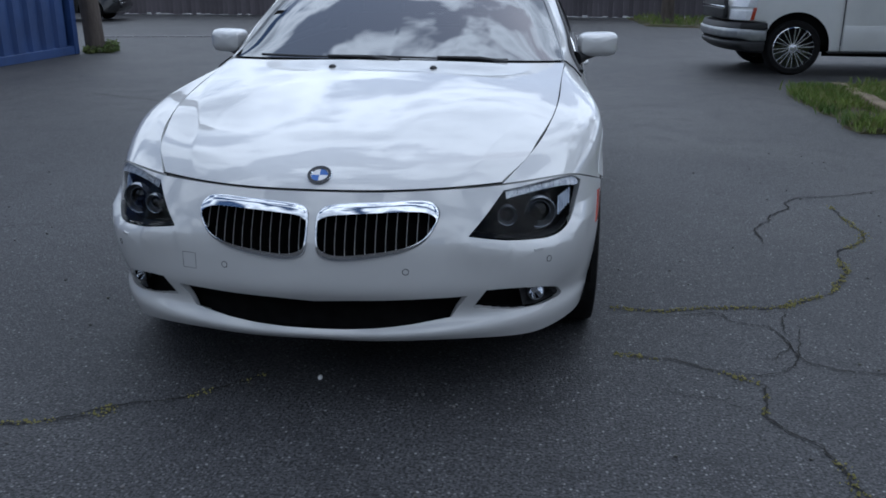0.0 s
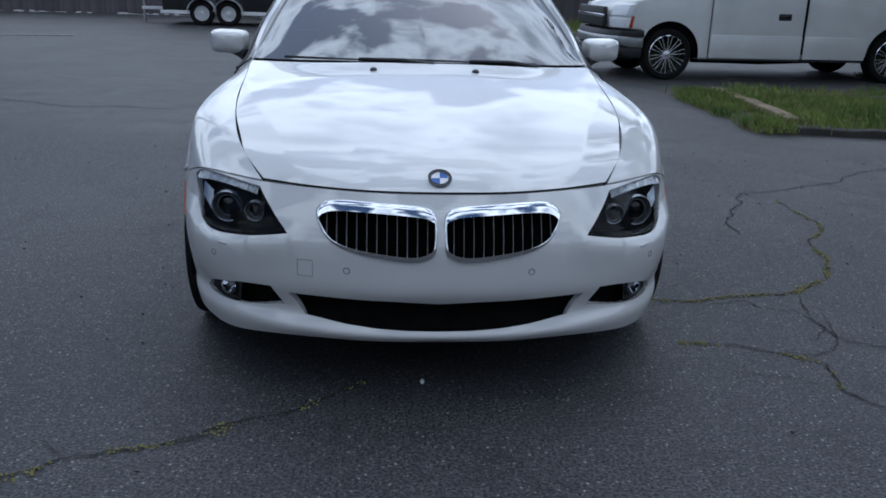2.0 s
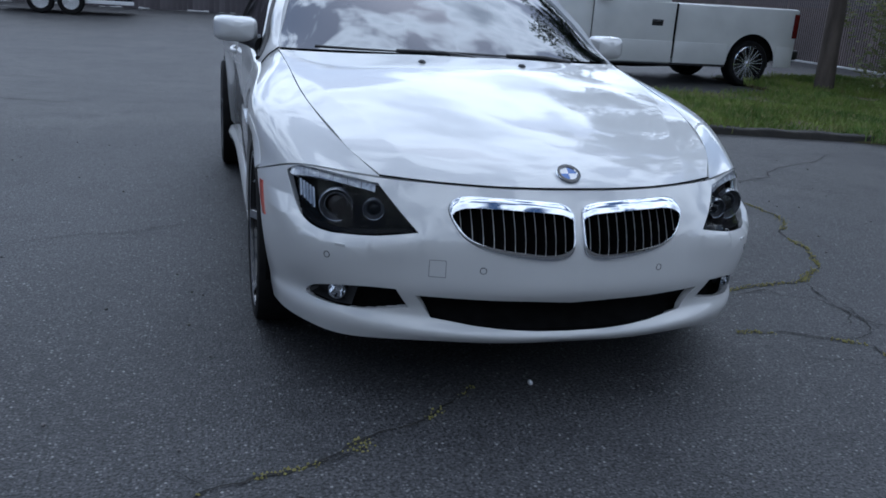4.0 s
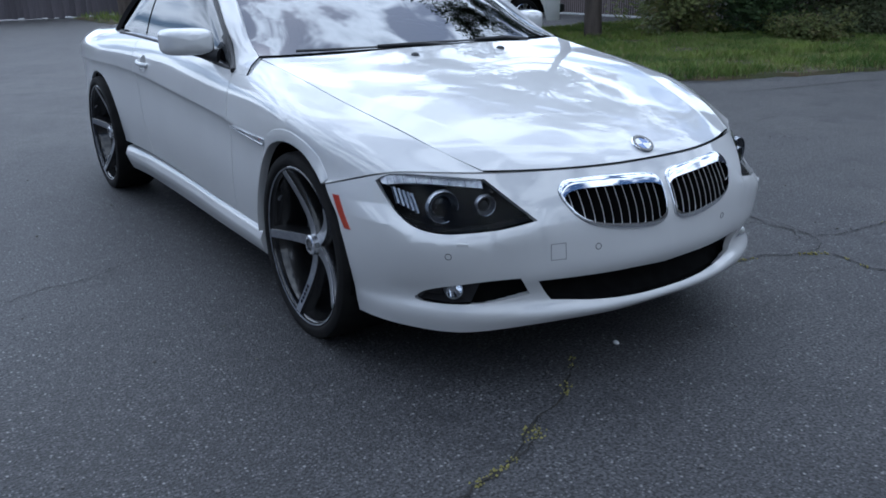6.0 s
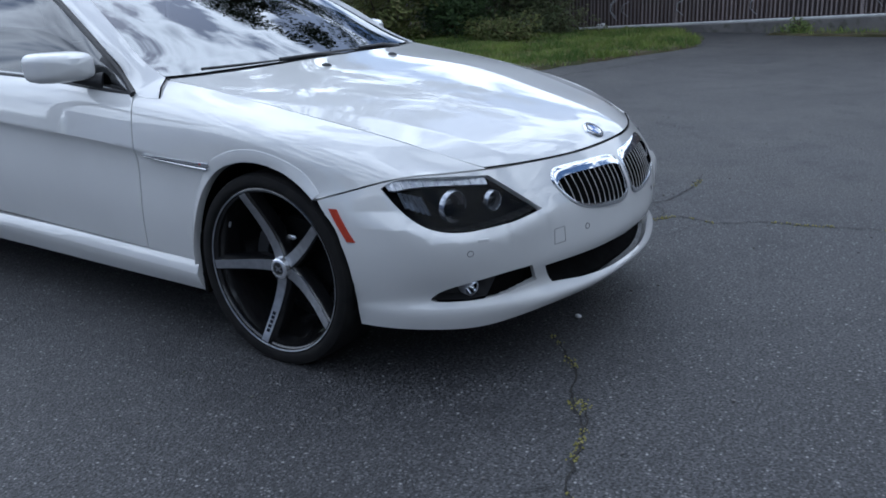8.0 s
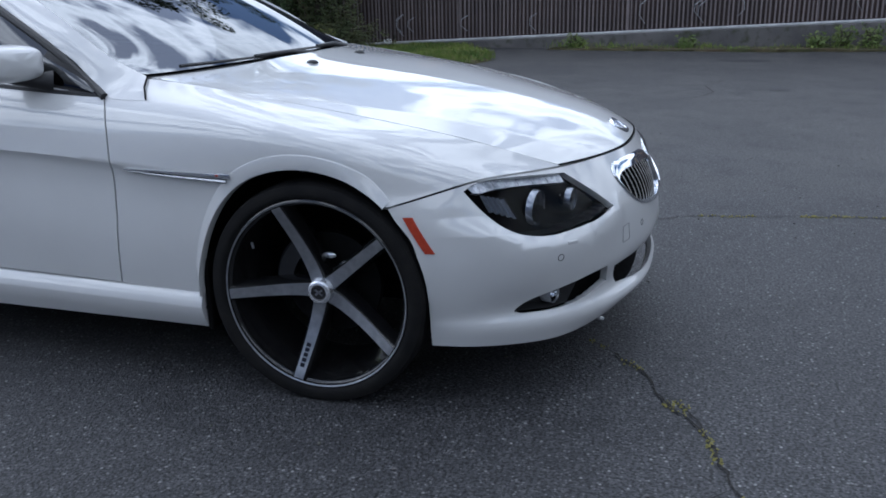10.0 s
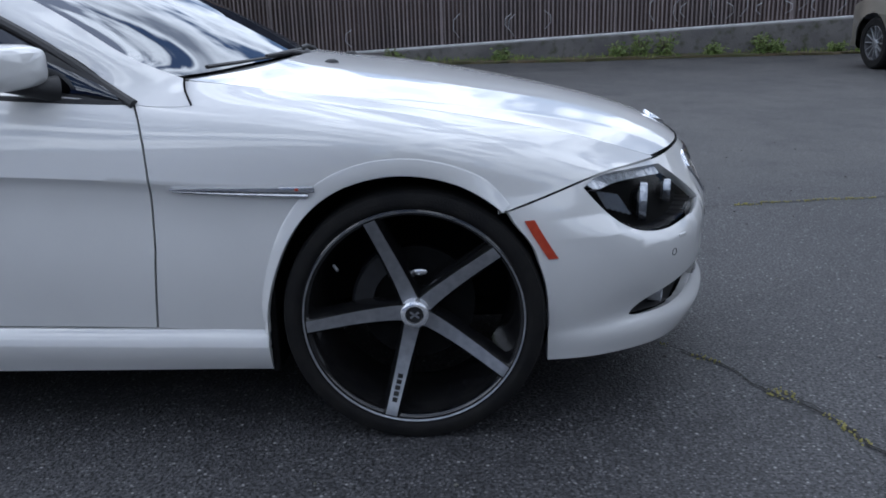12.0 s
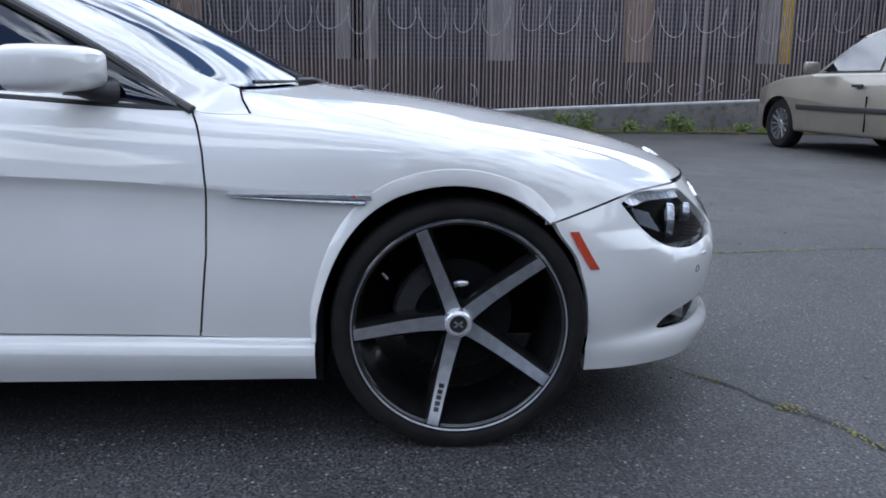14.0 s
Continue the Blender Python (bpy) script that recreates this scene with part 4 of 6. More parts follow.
        # handle
        bm = lathe_bm([(0.0, -0.030), (0.60, -0.027), (0.88, -0.016), (1.0, -0.003), (1.04, -0.004)], 28)
        for v in bm.verts:
            y, z = 1.915 + 0.050 * v.co.y, 0.832 + 0.044 * v.co.z
            v.co = Vector((0.900 - (z - 0.832) * 0.24 + v.co.x, y, z))
        bm.transform(flip)
        part("handle_bowl", bm, PAINT, door, smooth=True)
        pts = [(0.898, 1.835, 0.826), (0.915, 1.86, 0.829), (0.922, 1.91, 0.833), (0.915, 1.97, 0.836), (0.898, 1.995, 0.837)]
        bm = tube_bm(natural(range(5), np.array(pts), np.linspace(0, 4, 17)), 0.012, 10)
        bm.transform(flip)
        part("door_handle", bm, PAINT, door, "white bar door handle", smooth=True)
        # sill
        ys = np.linspace(0.398, 2.43, 40)
        bm = bmesh.new()
        rows = []
        for y in ys:
            top = 0.302 + 0.014 * min(1, max(0, (y - 0.45) / 0.8))
            p = body_side(np.array([y]), np.array([5.0]))[0]
            rows.append([bm.verts.new(q) for q in ((p[0] - 0.03, y, top + 0.006), (p[0] + 0.002, y, top), (p[0] + 0.008, y, top - 0.008), (p[0] + 0.021, y, top - 0.040), (p[0] + 0.0215, y, top - 0.046), (p[0] + 0.006, y, top - 0.09), (p[0] - 0.012, y, 0.184), (p[0] - 0.06, y, 0.173), (p[0] - 0.35, y, 0.18))])
        for a, b in zip(rows, rows[1:]):
            for q in range(8):
                bm.faces.new((a[q], a[q + 1], b[q + 1], b[q]))
        bm.faces.new(rows[0])
        bm.faces.new(rows[-1])
        bm.transform(flip)
        part("side_sill", bm, PAINT, car, "white sill below the door", smooth=True)
        # windscreen pillar
        base = [
            [(.776, .592, .953), (.815, .580, .924), (.847, .556, .8905)],
            [(.770, .625, .965), (.812, .660, .928), (.848, .69, .896)],
            [(.757, .725, 1.005), (.792, .765, .981), (.806, .79, .958)],
            [(.733, .87, 1.092), (.767, .913, 1.071), (.780, .932, 1.051)],
            [(.690, 1.05, 1.188), (.730, 1.098, 1.166), (.742, 1.112, 1.146)],
            [(.640, 1.24, 1.285), (.686, 1.290, 1.263), (.698, 1.305, 1.240)],
            [(.615, 1.32, 1.322), (.662, 1.385, 1.294), (.672, 1.41, 1.262)]]
        bm = grid_bm(net_points(base, 14, 40))
        faces_out(bm, (0.5, 1.4, 1.0))
        flange(bm, 0.02)
        bm.transform(flip)
        part("windscreen_pillar", bm, PAINT, car, "white windscreen pillar", smooth=True)
        bm = tube_bm([(.768, .588, .957), (.777, .590, .9545), (.816, .578, .9255), (.846, .556, .893)], 0.0028, 6)
        bm.transform(flip)
        part("pillar_seam", bm, VOID, car, "dark joint at the pillar's foot", smooth=True)
        # black window seal along the pillar, quarter pane frame
        pts = [(.850, .70, .898), (.810, .80, .954), (.783, .942, 1.047), (.745, 1.122, 1.142), (.701, 1.315, 1.237), (.675, 1.42, 1.262)]
        bm = tube_bm(natural(range(6), np.array(pts), np.linspace(0, 5, 31)), 0.013, 8)
        bm.transform(flip)
        part("window_seal", bm, PLASTIC, car, "black rubber window seal", smooth=True)
        # side windows

        def window(y_from, y_to, n):
            bm = bmesh.new()
            rows = []
            for y in np.linspace(y_from, y_to, n):
                b = natural(STATIONS, np.array([TOP_X, TOP_Z]).T, np.array([y]))[0]
                t = natural([0.70, 1.0, 1.4, 1.8, 2.1, 2.35, 2.55], np.array([(.842, .903), (.765, 1.073), (.676, 1.262), (.652, 1.302), (.672, 1.275), (.715, 1.195), (.80, .985)]), np.array([y]))[0]
                rows.append([bm.verts.new((b[0] - 0.02 + (t[0] - b[0] + 0.02) * k + 0.018 * math.sin(math.pi * k), y, b[1] - 0.01 + (max(t[1], b[1]) - b[1] + 0.01) * k)) for k in np.linspace(0, 1, 10)])
            for a, b in zip(rows, rows[1:]):
                for q in range(9):
                    bm.faces.new((a[q], a[q + 1], b[q + 1], b[q]))
            bm.transform(flip)
            return bm
        part("side_window", outward(window(0.74, 2.06, 40), (0, 1.4, 0.8)), WINDOW, door, "tinted side window reflecting the sky", smooth="keep")
        part("rear_side_window", outward(window(2.085, 2.50, 16), (0, 2.2, 0.8)), WINDOW, car, "small tinted rear side window", smooth="keep")
        bm = tube_bm([(natural(STATIONS, np.array([TOP_X, TOP_Z]).T, np.array([y]))[0][0] - 0.006, y, natural(STATIONS, np.array([TOP_X, TOP_Z]).T, np.array([y]))[0][1] + 0.002) for y in np.linspace(0.72, 2.52, 30)], 0.009, 6)
        bm.transform(flip)
        part("belt_seal", bm, PLASTIC, car, "black belt line seal", smooth=True)
        # mirror
        bm = bmesh.new()
        rings = []
        for k, (yy, gx, gz) in enumerate(((0.850, 0.10, 0.10), (0.855, 0.55, 0.55), (0.872, 0.82, 0.80), (0.905, 0.97, 0.95), (0.950, 1.0, 1.0), (0.99, 0.98, 0.97), (0.992, 0.90, 0.90))):
            ring = []
            for a in np.linspace(0, 2 * math.pi, 40, endpoint=False):
                c, sn = math.cos(a), math.sin(a)
                e = 0.46
                px = 0.935 + gx * 0.098 * math.copysign(abs(c) ** e, c)
                pz = 1.005 + gz * (0.052 if sn > 0 else 0.064) * math.copysign(abs(sn) ** e, sn) + 0.0
                ring.append(bm.verts.new((px, yy + 0.066 + 0.42 * (px - 0.935), pz)))
            rings.append(ring)
        for a, b in zip(rings, rings[1:]):
            for q in range(40):
                bm.faces.new((a[q], a[(q + 1) % 40], b[(q + 1) % 40], b[q]))
        bm.faces.new(rings[0])
        glass_face = bm.faces.new(rings[-1][::-1])
        bm.transform(flip)
        mirror = part("door_mirror", bm, PAINT, car, "white door mirror on a black foot", smooth=True)
        bm = bmesh.new()
        vs = []
        for a in np.linspace(0, 2 * math.pi, 32, endpoint=False):
            c, sn = math.cos(a), math.sin(a)
            px = 0.935 + 0.082 * math.copysign(abs(c) ** 0.5, c)
            vs.append(bm.verts.new((px, 1.062 + 0.42 * (px - 0.935), 1.005 + 0.042 * math.copysign(abs(sn) ** 0.5, sn))))
        bm.faces.new(vs)
        bm.transform(flip)
        part("mirror_glass", bm, CHROME, mirror)
        bm = tube_bm([(.828, .90, .938), (.85, .925, .942), (.88, .96, .950), (.93, .99, .958)], [0.036, 0.028, 0.022, 0.014], 12)
        bm.transform(flip)
        part("mirror_foot", bm, PLASTIC, mirror, "black mirror foot", smooth=True)
        bm = bmesh.new()
        tri = [bm.verts.new(p) for p in ((.843, .72, .905), (.836, 1.04, .922), (.790, .925, 1.04))]
        tri2 = [bm.verts.new(v.co - Vector((0.012, 0, 0))) for v in tri]
        bm.faces.new(tri), bm.faces.new(tri2[::-1])
        for q in range(3):
            bm.faces.new((tri[q], tri[(q + 1) % 3], tri2[(q + 1) % 3], tri2[q]))
        bm.transform(flip)
        part("corner_trim", bm, PLASTIC, car, "black triangle at the window corner")

    # windscreen, header, wipers
    screen = [
        [(0, .46, .968), (.25, .475, .966), (.5, .525, .962), (.70, .585, .958), (.765, .615, .958)],
        [(0, .62, 1.055), (.25, .635, 1.053), (.5, .665, 1.042), (.69, .715, 1.015), (.752, .735, 1.003)],
        [(0, .85, 1.172), (.25, .86, 1.168), (.48, .88, 1.152), (.66, .91, 1.115), (.722, .925, 1.10)],
        [(0, 1.08, 1.272), (.25, 1.085, 1.268), (.45, 1.10, 1.252), (.61, 1.125, 1.225), (.668, 1.14, 1.212)],
        [(0, 1.27, 1.345), (.22, 1.275, 1.342), (.42, 1.285, 1.330), (.56, 1.305, 1.312), (.612, 1.32, 1.302)]]
    part("windscreen", outward(mirrored(grid_bm(smooth_net(screen, 40, 50, 3))), (0, 1.6, 0.3)), SCREEN, car, "raked windscreen reflecting clouds", smooth="keep")
    bm = grid_bm(net_points([[(x * k, y + dy, z + dz) for x, y, z in screen[-1]] for dy, dz, k in ((-0.01, 0.004, 1.0), (0.02, 0.018, 1.02), (0.06, 0.026, 1.05), (0.09, 0.014, 1.06))], 20, 8))
    faces_out(bm, (0, 1.3, 1.0))
    flange(bm, 0.02, lambda e: all(abs(v.co.x) < 1e-4 for v in e.verts))
    part("windscreen_header", mirrored(bm), PAINT, car, "white frame above the windscreen", smooth=True)
    bm = grid_bm(net_points([[(x, y - 0.045, z - 0.012) for x, y, z in screen[0]], [(x, y + 0.005, z - 0.008) for x, y, z in screen[0]]], 20, 5))
    part("cowl", mirrored(bm), PLASTIC, car, "black cowl below the windscreen", smooth=True)
    for x0, x1, lift in ((0.52, -0.10, 0.0), (0.05, -0.62, 0.004)):
        def on_screen(x, up):
            q = abs(x)
            y = 0.46 + 0.26 * q * q
            return Vector((x, y + up * 0.86, 0.966 - 0.01 * q + up * 0.52))
        bm = tube_bm([on_screen(x0 + (x1 - x0) * k, 0.004 + 0.016 * k) for k in np.linspace(0, 1, 12)], 0.006, 6)
        join(bm, tube_bm([on_screen(x0, -0.02) + Vector((0, -0.02, 0.004)), on_screen(x0 + (x1 - x0) * 0.2, 0.0) + Vector((0, -0.005, 0.010)), on_screen(x0 + (x1 - x0) * 0.5, 0.012) + Vector((0, 0, 0.006))], [0.012, 0.009, 0.006], 8))
        part("wiper", bm, PLASTIC, car, "black wiper arm and blade", smooth=True)

    # soft top
    top = [
        [(0, 1.36, 1.362), (.25, 1.365, 1.360), (.48, 1.385, 1.345), (.60, 1.40, 1.318), (.668, 1.42, 1.278)],
        [(0, 1.65, 1.382), (.26, 1.65, 1.380), (.49, 1.66, 1.365), (.61, 1.67, 1.345), (.672, 1.68, 1.308)],
        [(0, 2.00, 1.368), (.26, 2.0, 1.366), (.49, 2.01, 1.352), (.615, 2.02, 1.328), (.68, 2.02, 1.285)],
        [(0, 2.32, 1.30), (.27, 2.32, 1.298), (.50, 2.33, 1.295), (.64, 2.34, 1.275), (.712, 2.35, 1.225)],
        [(0, 2.62, 1.17), (.28, 2.62, 1.167), (.52, 2.62, 1.18), (.69, 2.60, 1.15), (.785, 2.55, 1.095)],
        [(0, 2.95, .985), (.30, 2.94, .985), (.56, 2.92, .982), (.74, 2.84, .978), (.84, 2.68, .962)]]
    bm = grid_bm(net_points(top, 40, 50))
    faces_out(bm, (0, 2, 0.8))
    flange(bm, 0.025, lambda e: all(abs(v.co.x) < 1e-4 for v in e.verts))
    part("soft_top", mirrored(bm), FABRIC, car, "closed black cloth soft top", smooth=True)
    # rear deck and tail
    deck = [
        [(0, 2.86, .978), (.3, 2.85, .978), (.6, 2.80, .975), (.775, 2.70, .968)],
        [(0, 3.25, .985), (.3, 3.25, .983), (.58, 3.23, .972), (.745, 3.2, .953)],
        [(0, 3.65, .965), (.3, 3.64, .963), (.52, 3.62, .953), (.67, 3.6, .932)],
        [(0, 3.92, .945), (.25, 3.91, .943), (.42, 3.89, .93), (.56, 3.86, .90)]]
    part("boot_lid", mirrored(grid_bm(net_points(deck, 24, 24))), PAINT, car, "white boot lid", smooth=True)
    bm = grid_bm(net_points([[(0, 3.92, .945), (.25, 3.91, .943), (.42, 3.89, .93), (.565, 3.86, .90), (.64, 3.86, .885), (.74, 3.86, .75)],
                             [(0, 3.93, .70), (.3, 3.92, .70), (.5, 3.90, .70), (.62, 3.88, .70), (.70, 3.87, .70), (.745, 3.86, .68)],
                             [(0, 3.94, .45), (.3, 3.93, .45), (.5, 3.91, .45), (.62, 3.89, .45), (.70, 3.87, .45), (.735, 3.86, .45)],
                             [(0, 3.88, .25), (.3, 3.88, .25), (.5, 3.88, .25), (.62, 3.87, .27), (.70, 3.86, .29), (.73, 3.86, .30)]], 24, 20))
    part("rear_bumper", mirrored(bm), PAINT, car, "white tail and rear bumper", smooth=True)
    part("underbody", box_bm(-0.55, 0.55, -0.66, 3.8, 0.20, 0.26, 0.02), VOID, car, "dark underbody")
    # cabin
    part("dashboard", box_bm(-0.70, 0.70, 0.78, 1.22, 0.74, 0.945, 0.05), DASH, car, "dark dashboard", smooth=True)
    part("cabin_floor", box_bm(-0.78, 0.78, 0.70, 2.85, 0.28, 0.34, 0.01), DASH, car)
    for s in (-1, 1):
        bm = box_bm(s * 0.36 - 0.24, s * 0.36 + 0.24, 1.50, 2.02, 0.36, 0.56, 0.06)
        join(bm, box_bm(-0.23, 0.23, -0.07, 0.07, 0, 0.62, 0.05), Matrix.Translation((s * 0.36, 2.02, 0.50)) @ pose(0, 0, 0, -18))
        join(bm, box_bm(-0.13, 0.13, -0.05, 0.05, 0, 0.17, 0.04), Matrix.Translation((s * 0.36, 2.22, 1.06)) @ pose(0, 0, 0, -12))
        part("front_seat", bm, LEATHER, car, "tan leather front seat", smooth=True)
    bm = tube_bm([(0.36 + 0.185 * math.cos(a), 1.27 + 0.05 * math.sin(a), 0.87 + 0.17 * math.sin(a)) for a in np.linspace(0, 2 * math.pi, 37)], 0.015, 8, caps=False)
    join(bm, box_bm(0.20, 0.52, 1.24, 1.27, 0.85, 0.89, 0.01))
    part("steering_wheel", bm, DASH, car, smooth=True)
    bm = box_bm(-0.11, 0.11, -0.012, 0.012, -0.032, 0.032, 0.01)
    bm.transform(Matrix.Translation((0, 1.13, 1.235)) @ pose(0, 0, 0, -10))
    part("rear_view_mirror", bm, PLASTIC, car, smooth=True)

    # wheels
    for (hy, hz), x_out, turn in ((FRONT_HUB, 0.908, 68.5), (REAR_HUB, 0.960, 80)):
        for s in (-1, 1):
            build_wheel(car, Matrix.Translation((s * x_out, hy, hz)) @ Matrix.Diagonal((s, 1, 1, 1)), turn)
    car.location.z = LIFT
    return car


def build_wheel(car, m, turn):
    """A wide low-profile wheel; its outer face at x = 0, its inside towards -x. Five machined spokes in a black barrel."""
    R, L = 0.346, 0.298
    bm = lathe_bm([(L - 0.004, -0.008), (L + 0.004, 0.001), (L + 0.014, 0.004), (R - 0.020, 0.002), (R - 0.008, -0.002), (R - 0.002, -0.016), (R, -0.04), (R, -0.21), (R - 0.012, -0.235), (L, -0.245), (L - 0.004, -0.23)], 80)
    bm.transform(m)
    wheel = part("wheel", bm, RUBBER, car, "low profile black tyre on a five-spoke black and machined rim", smooth=True)
    bm = lathe_bm([(L - 0.020, -0.030), (L - 0.019, -0.018), (L - 0.014, -0.016), (L - 0.011, -0.012), (L - 0.0105, -0.004), (L - 0.006, -0.002), (L - 0.002, -0.004), (L, -0.010)], 80)
    bm.transform(m)
    for f in bm.faces:
        r = (m.inverted() @ f.calc_center_median()).yz.length
        f.material_index = 1 if L - 0.0107 < r < L - 0.0045 else 0
    part("rim_lip", bm, (RIM_BLACK, SATIN), wheel, "black rim with a thin bright lip", smooth=True)
    bm = lathe_bm([(L - 0.018, -0.025), (L - 0.03, -0.06), (L - 0.045, -0.19), (L - 0.05, -0.225)], 64)
    bm.transform(m)
    part("rim_barrel", bm, RIM_BLACK, wheel, smooth=True)
    for k in range(5):
        a = radians(turn + 72 * k)
        sections = [(0.036, 0.0220, -0.062), (0.075, 0.0205, -0.064), (0.14, 0.0187, -0.053), (0.21, 0.0172, -0.031), (0.264, 0.0165, -0.010), (0.2835, 0.0165, -0.004)]
        for name, mat, ring in (("spoke", RIM_BLACK, lambda r, w, x: ((-w - 0.013, x - 0.055), (-w - 0.008, x - 0.012), (-w, x - 0.0015), (w, x - 0.0015), (w + 0.008, x - 0.012), (w + 0.013, x - 0.055))),
                                ("spoke_face", SATIN, lambda r, w, x: ((-w + 0.0005, x - 0.003), (-w + 0.0015, x), (w - 0.0015, x), (w - 0.0005, x - 0.003)))):
            bm = bmesh.new()
            rows = []
            for r, w, x in natural(range(6), np.array(sections), np.linspace(0, 5, 16)):
                row = []
                for t, d in ring(r, w, x):
                    row.append(bm.verts.new((d, r * math.cos(a) + t * math.sin(a), r * math.sin(a) - t * math.cos(a))))
                rows.append(row)
            for p, q in zip(rows, rows[1:]):
                for j in range(len(p) - 1):
                    bm.faces.new((p[j], p[j + 1], q[j + 1], q[j]))
            bm.faces.new(rows[0]), bm.faces.new(rows[-1])
            bm.transform(m)
            part(name, bm, mat, wheel, "brushed bright spoke face" if name == "spoke_face" else "", smooth=True)
    # plain mark on one spoke
    bm = bmesh.new()
    for i in range(5):
        b = box_bm(-0.0005, 0.0012, 0.175 + i * 0.0155, 0.186 + i * 0.0155, -0.007, 0.007)
        for v in b.verts:
            v.co.x += np.interp(v.co.y, [0.14, 0.21, 0.264], [-0.053, -0.031, -0.010]) + 0.0004
        join(bm, b, Matrix.Rotation(radians(turn + 216), 4, "X"))
    bm.transform(m)
    part("spoke_mark", bm, BLACK_PAINT, wheel, "dark bars along a spoke")
    bm = lathe_bm([(0.0, -0.039), (0.022, -0.039), (0.024, -0.037)], 32)
    bm.transform(m)
    cap = part("hub_cap", bm, BLACK_PAINT, wheel, "dark round hub cap in a bright ring", smooth=True)
    bm = lathe_bm([(0.024, -0.041), (0.0245, -0.0365), (0.031, -0.0365), (0.037, -0.041), (0.041, -0.066)], 36)
    bm.transform(m)
    part("hub_ring", bm, POLISHED, cap, smooth=True)
    bm = bmesh.new()
    for ang in (-35, 35):
        join(bm, box_bm(-0.0385, -0.0378, -0.014, 0.014, -0.0025, 0.0025), Matrix.Rotation(radians(ang), 4, "X"))
    bm.transform(m)
    part("hub_mark", bm, SATIN, cap)
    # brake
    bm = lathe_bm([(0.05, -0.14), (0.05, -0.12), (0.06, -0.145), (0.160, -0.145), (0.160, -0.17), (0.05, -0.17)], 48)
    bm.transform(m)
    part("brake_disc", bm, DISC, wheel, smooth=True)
    bm = lathe_bm([(0.12, -0.11), (0.170, -0.11), (0.178, -0.12), (0.178, -0.18), (0.12, -0.18), (0.12, -0.11)], 14, "x", radians(5), radians(60))
    bm.transform(m)
    part("brake_caliper", bm, PLASTIC, wheel, smooth=True)
    bm = bmesh.new()
    bmesh.ops.create_icosphere(bm, subdivisions=2, radius=0.018, matrix=Matrix.Translation((-0.108, -0.012, 0.098)) @ Matrix.Diagonal((0.35, 1.2, 0.6, 1)))
    bm.transform(m)
    part("brake_clip", bm, POLISHED, wheel, "small bright clip on the brake", smooth=True)
    bm = tube_bm([(-0.028, 0.205, 0.145), (-0.012, 0.192, 0.135)], 0.004, 6)
    bm.transform(m)
    part("valve", bm, SATIN, wheel)


material_grey = material("grey_plastic", (0.10, 0.10, 0.105), (0.08, 0.08, 0.085), 30.0, 0.45)
SENSOR_GAP = material('sensor_gap', (0.015, 0.015, 0.016), rough=0.8)
BAR_GLASS = material('light_bar_glass', (0.66, 0.68, 0.71), (0.34, 0.35, 0.38), 70.0, 0.22, metal=0.3, coat=0.8)
LAMP_GREY = material('lamp_cone', (0.07, 0.072, 0.078), (0.04, 0.042, 0.046), 40.0, 0.3)
RIB_METAL = material('rib_reflector', (0.30, 0.33, 0.38), (0.22, 0.24, 0.28), 50.0, 0.2, metal=0.9)
LAMP_RING = material('lamp_ring_metal', (0.34, 0.36, 0.40), (0.24, 0.26, 0.29), 50.0, 0.2, metal=0.8)
VENT_METAL = material('vent_satin_chrome', (0.60, 0.61, 0.63), (0.48, 0.49, 0.51), 50.0, 0.25, metal=0.8)
SLAT_METAL = material('slat_metal', (0.72, 0.70, 0.67), (0.54, 0.52, 0.50), 50.0, 0.35, metal=0.6)
LAMP_BLACK = material('lamp_black', (0.006, 0.006, 0.007), (0.01, 0.01, 0.011), 20.0, 0.6, spec=0.15)
material_seam = material("shaded_seam", (0.16, 0.16, 0.165), rough=0.8)
build_convertible()


# ---- ground, cracks ----
bm = bmesh.new()
bmesh.ops.create_grid(bm, x_segments=60, y_segments=60, size=250)
tagged(part("ground", bm, ASPHALT), "worn grey asphalt yard with speckled stone", "ground", kind="structure")

rng = random.Random(4)


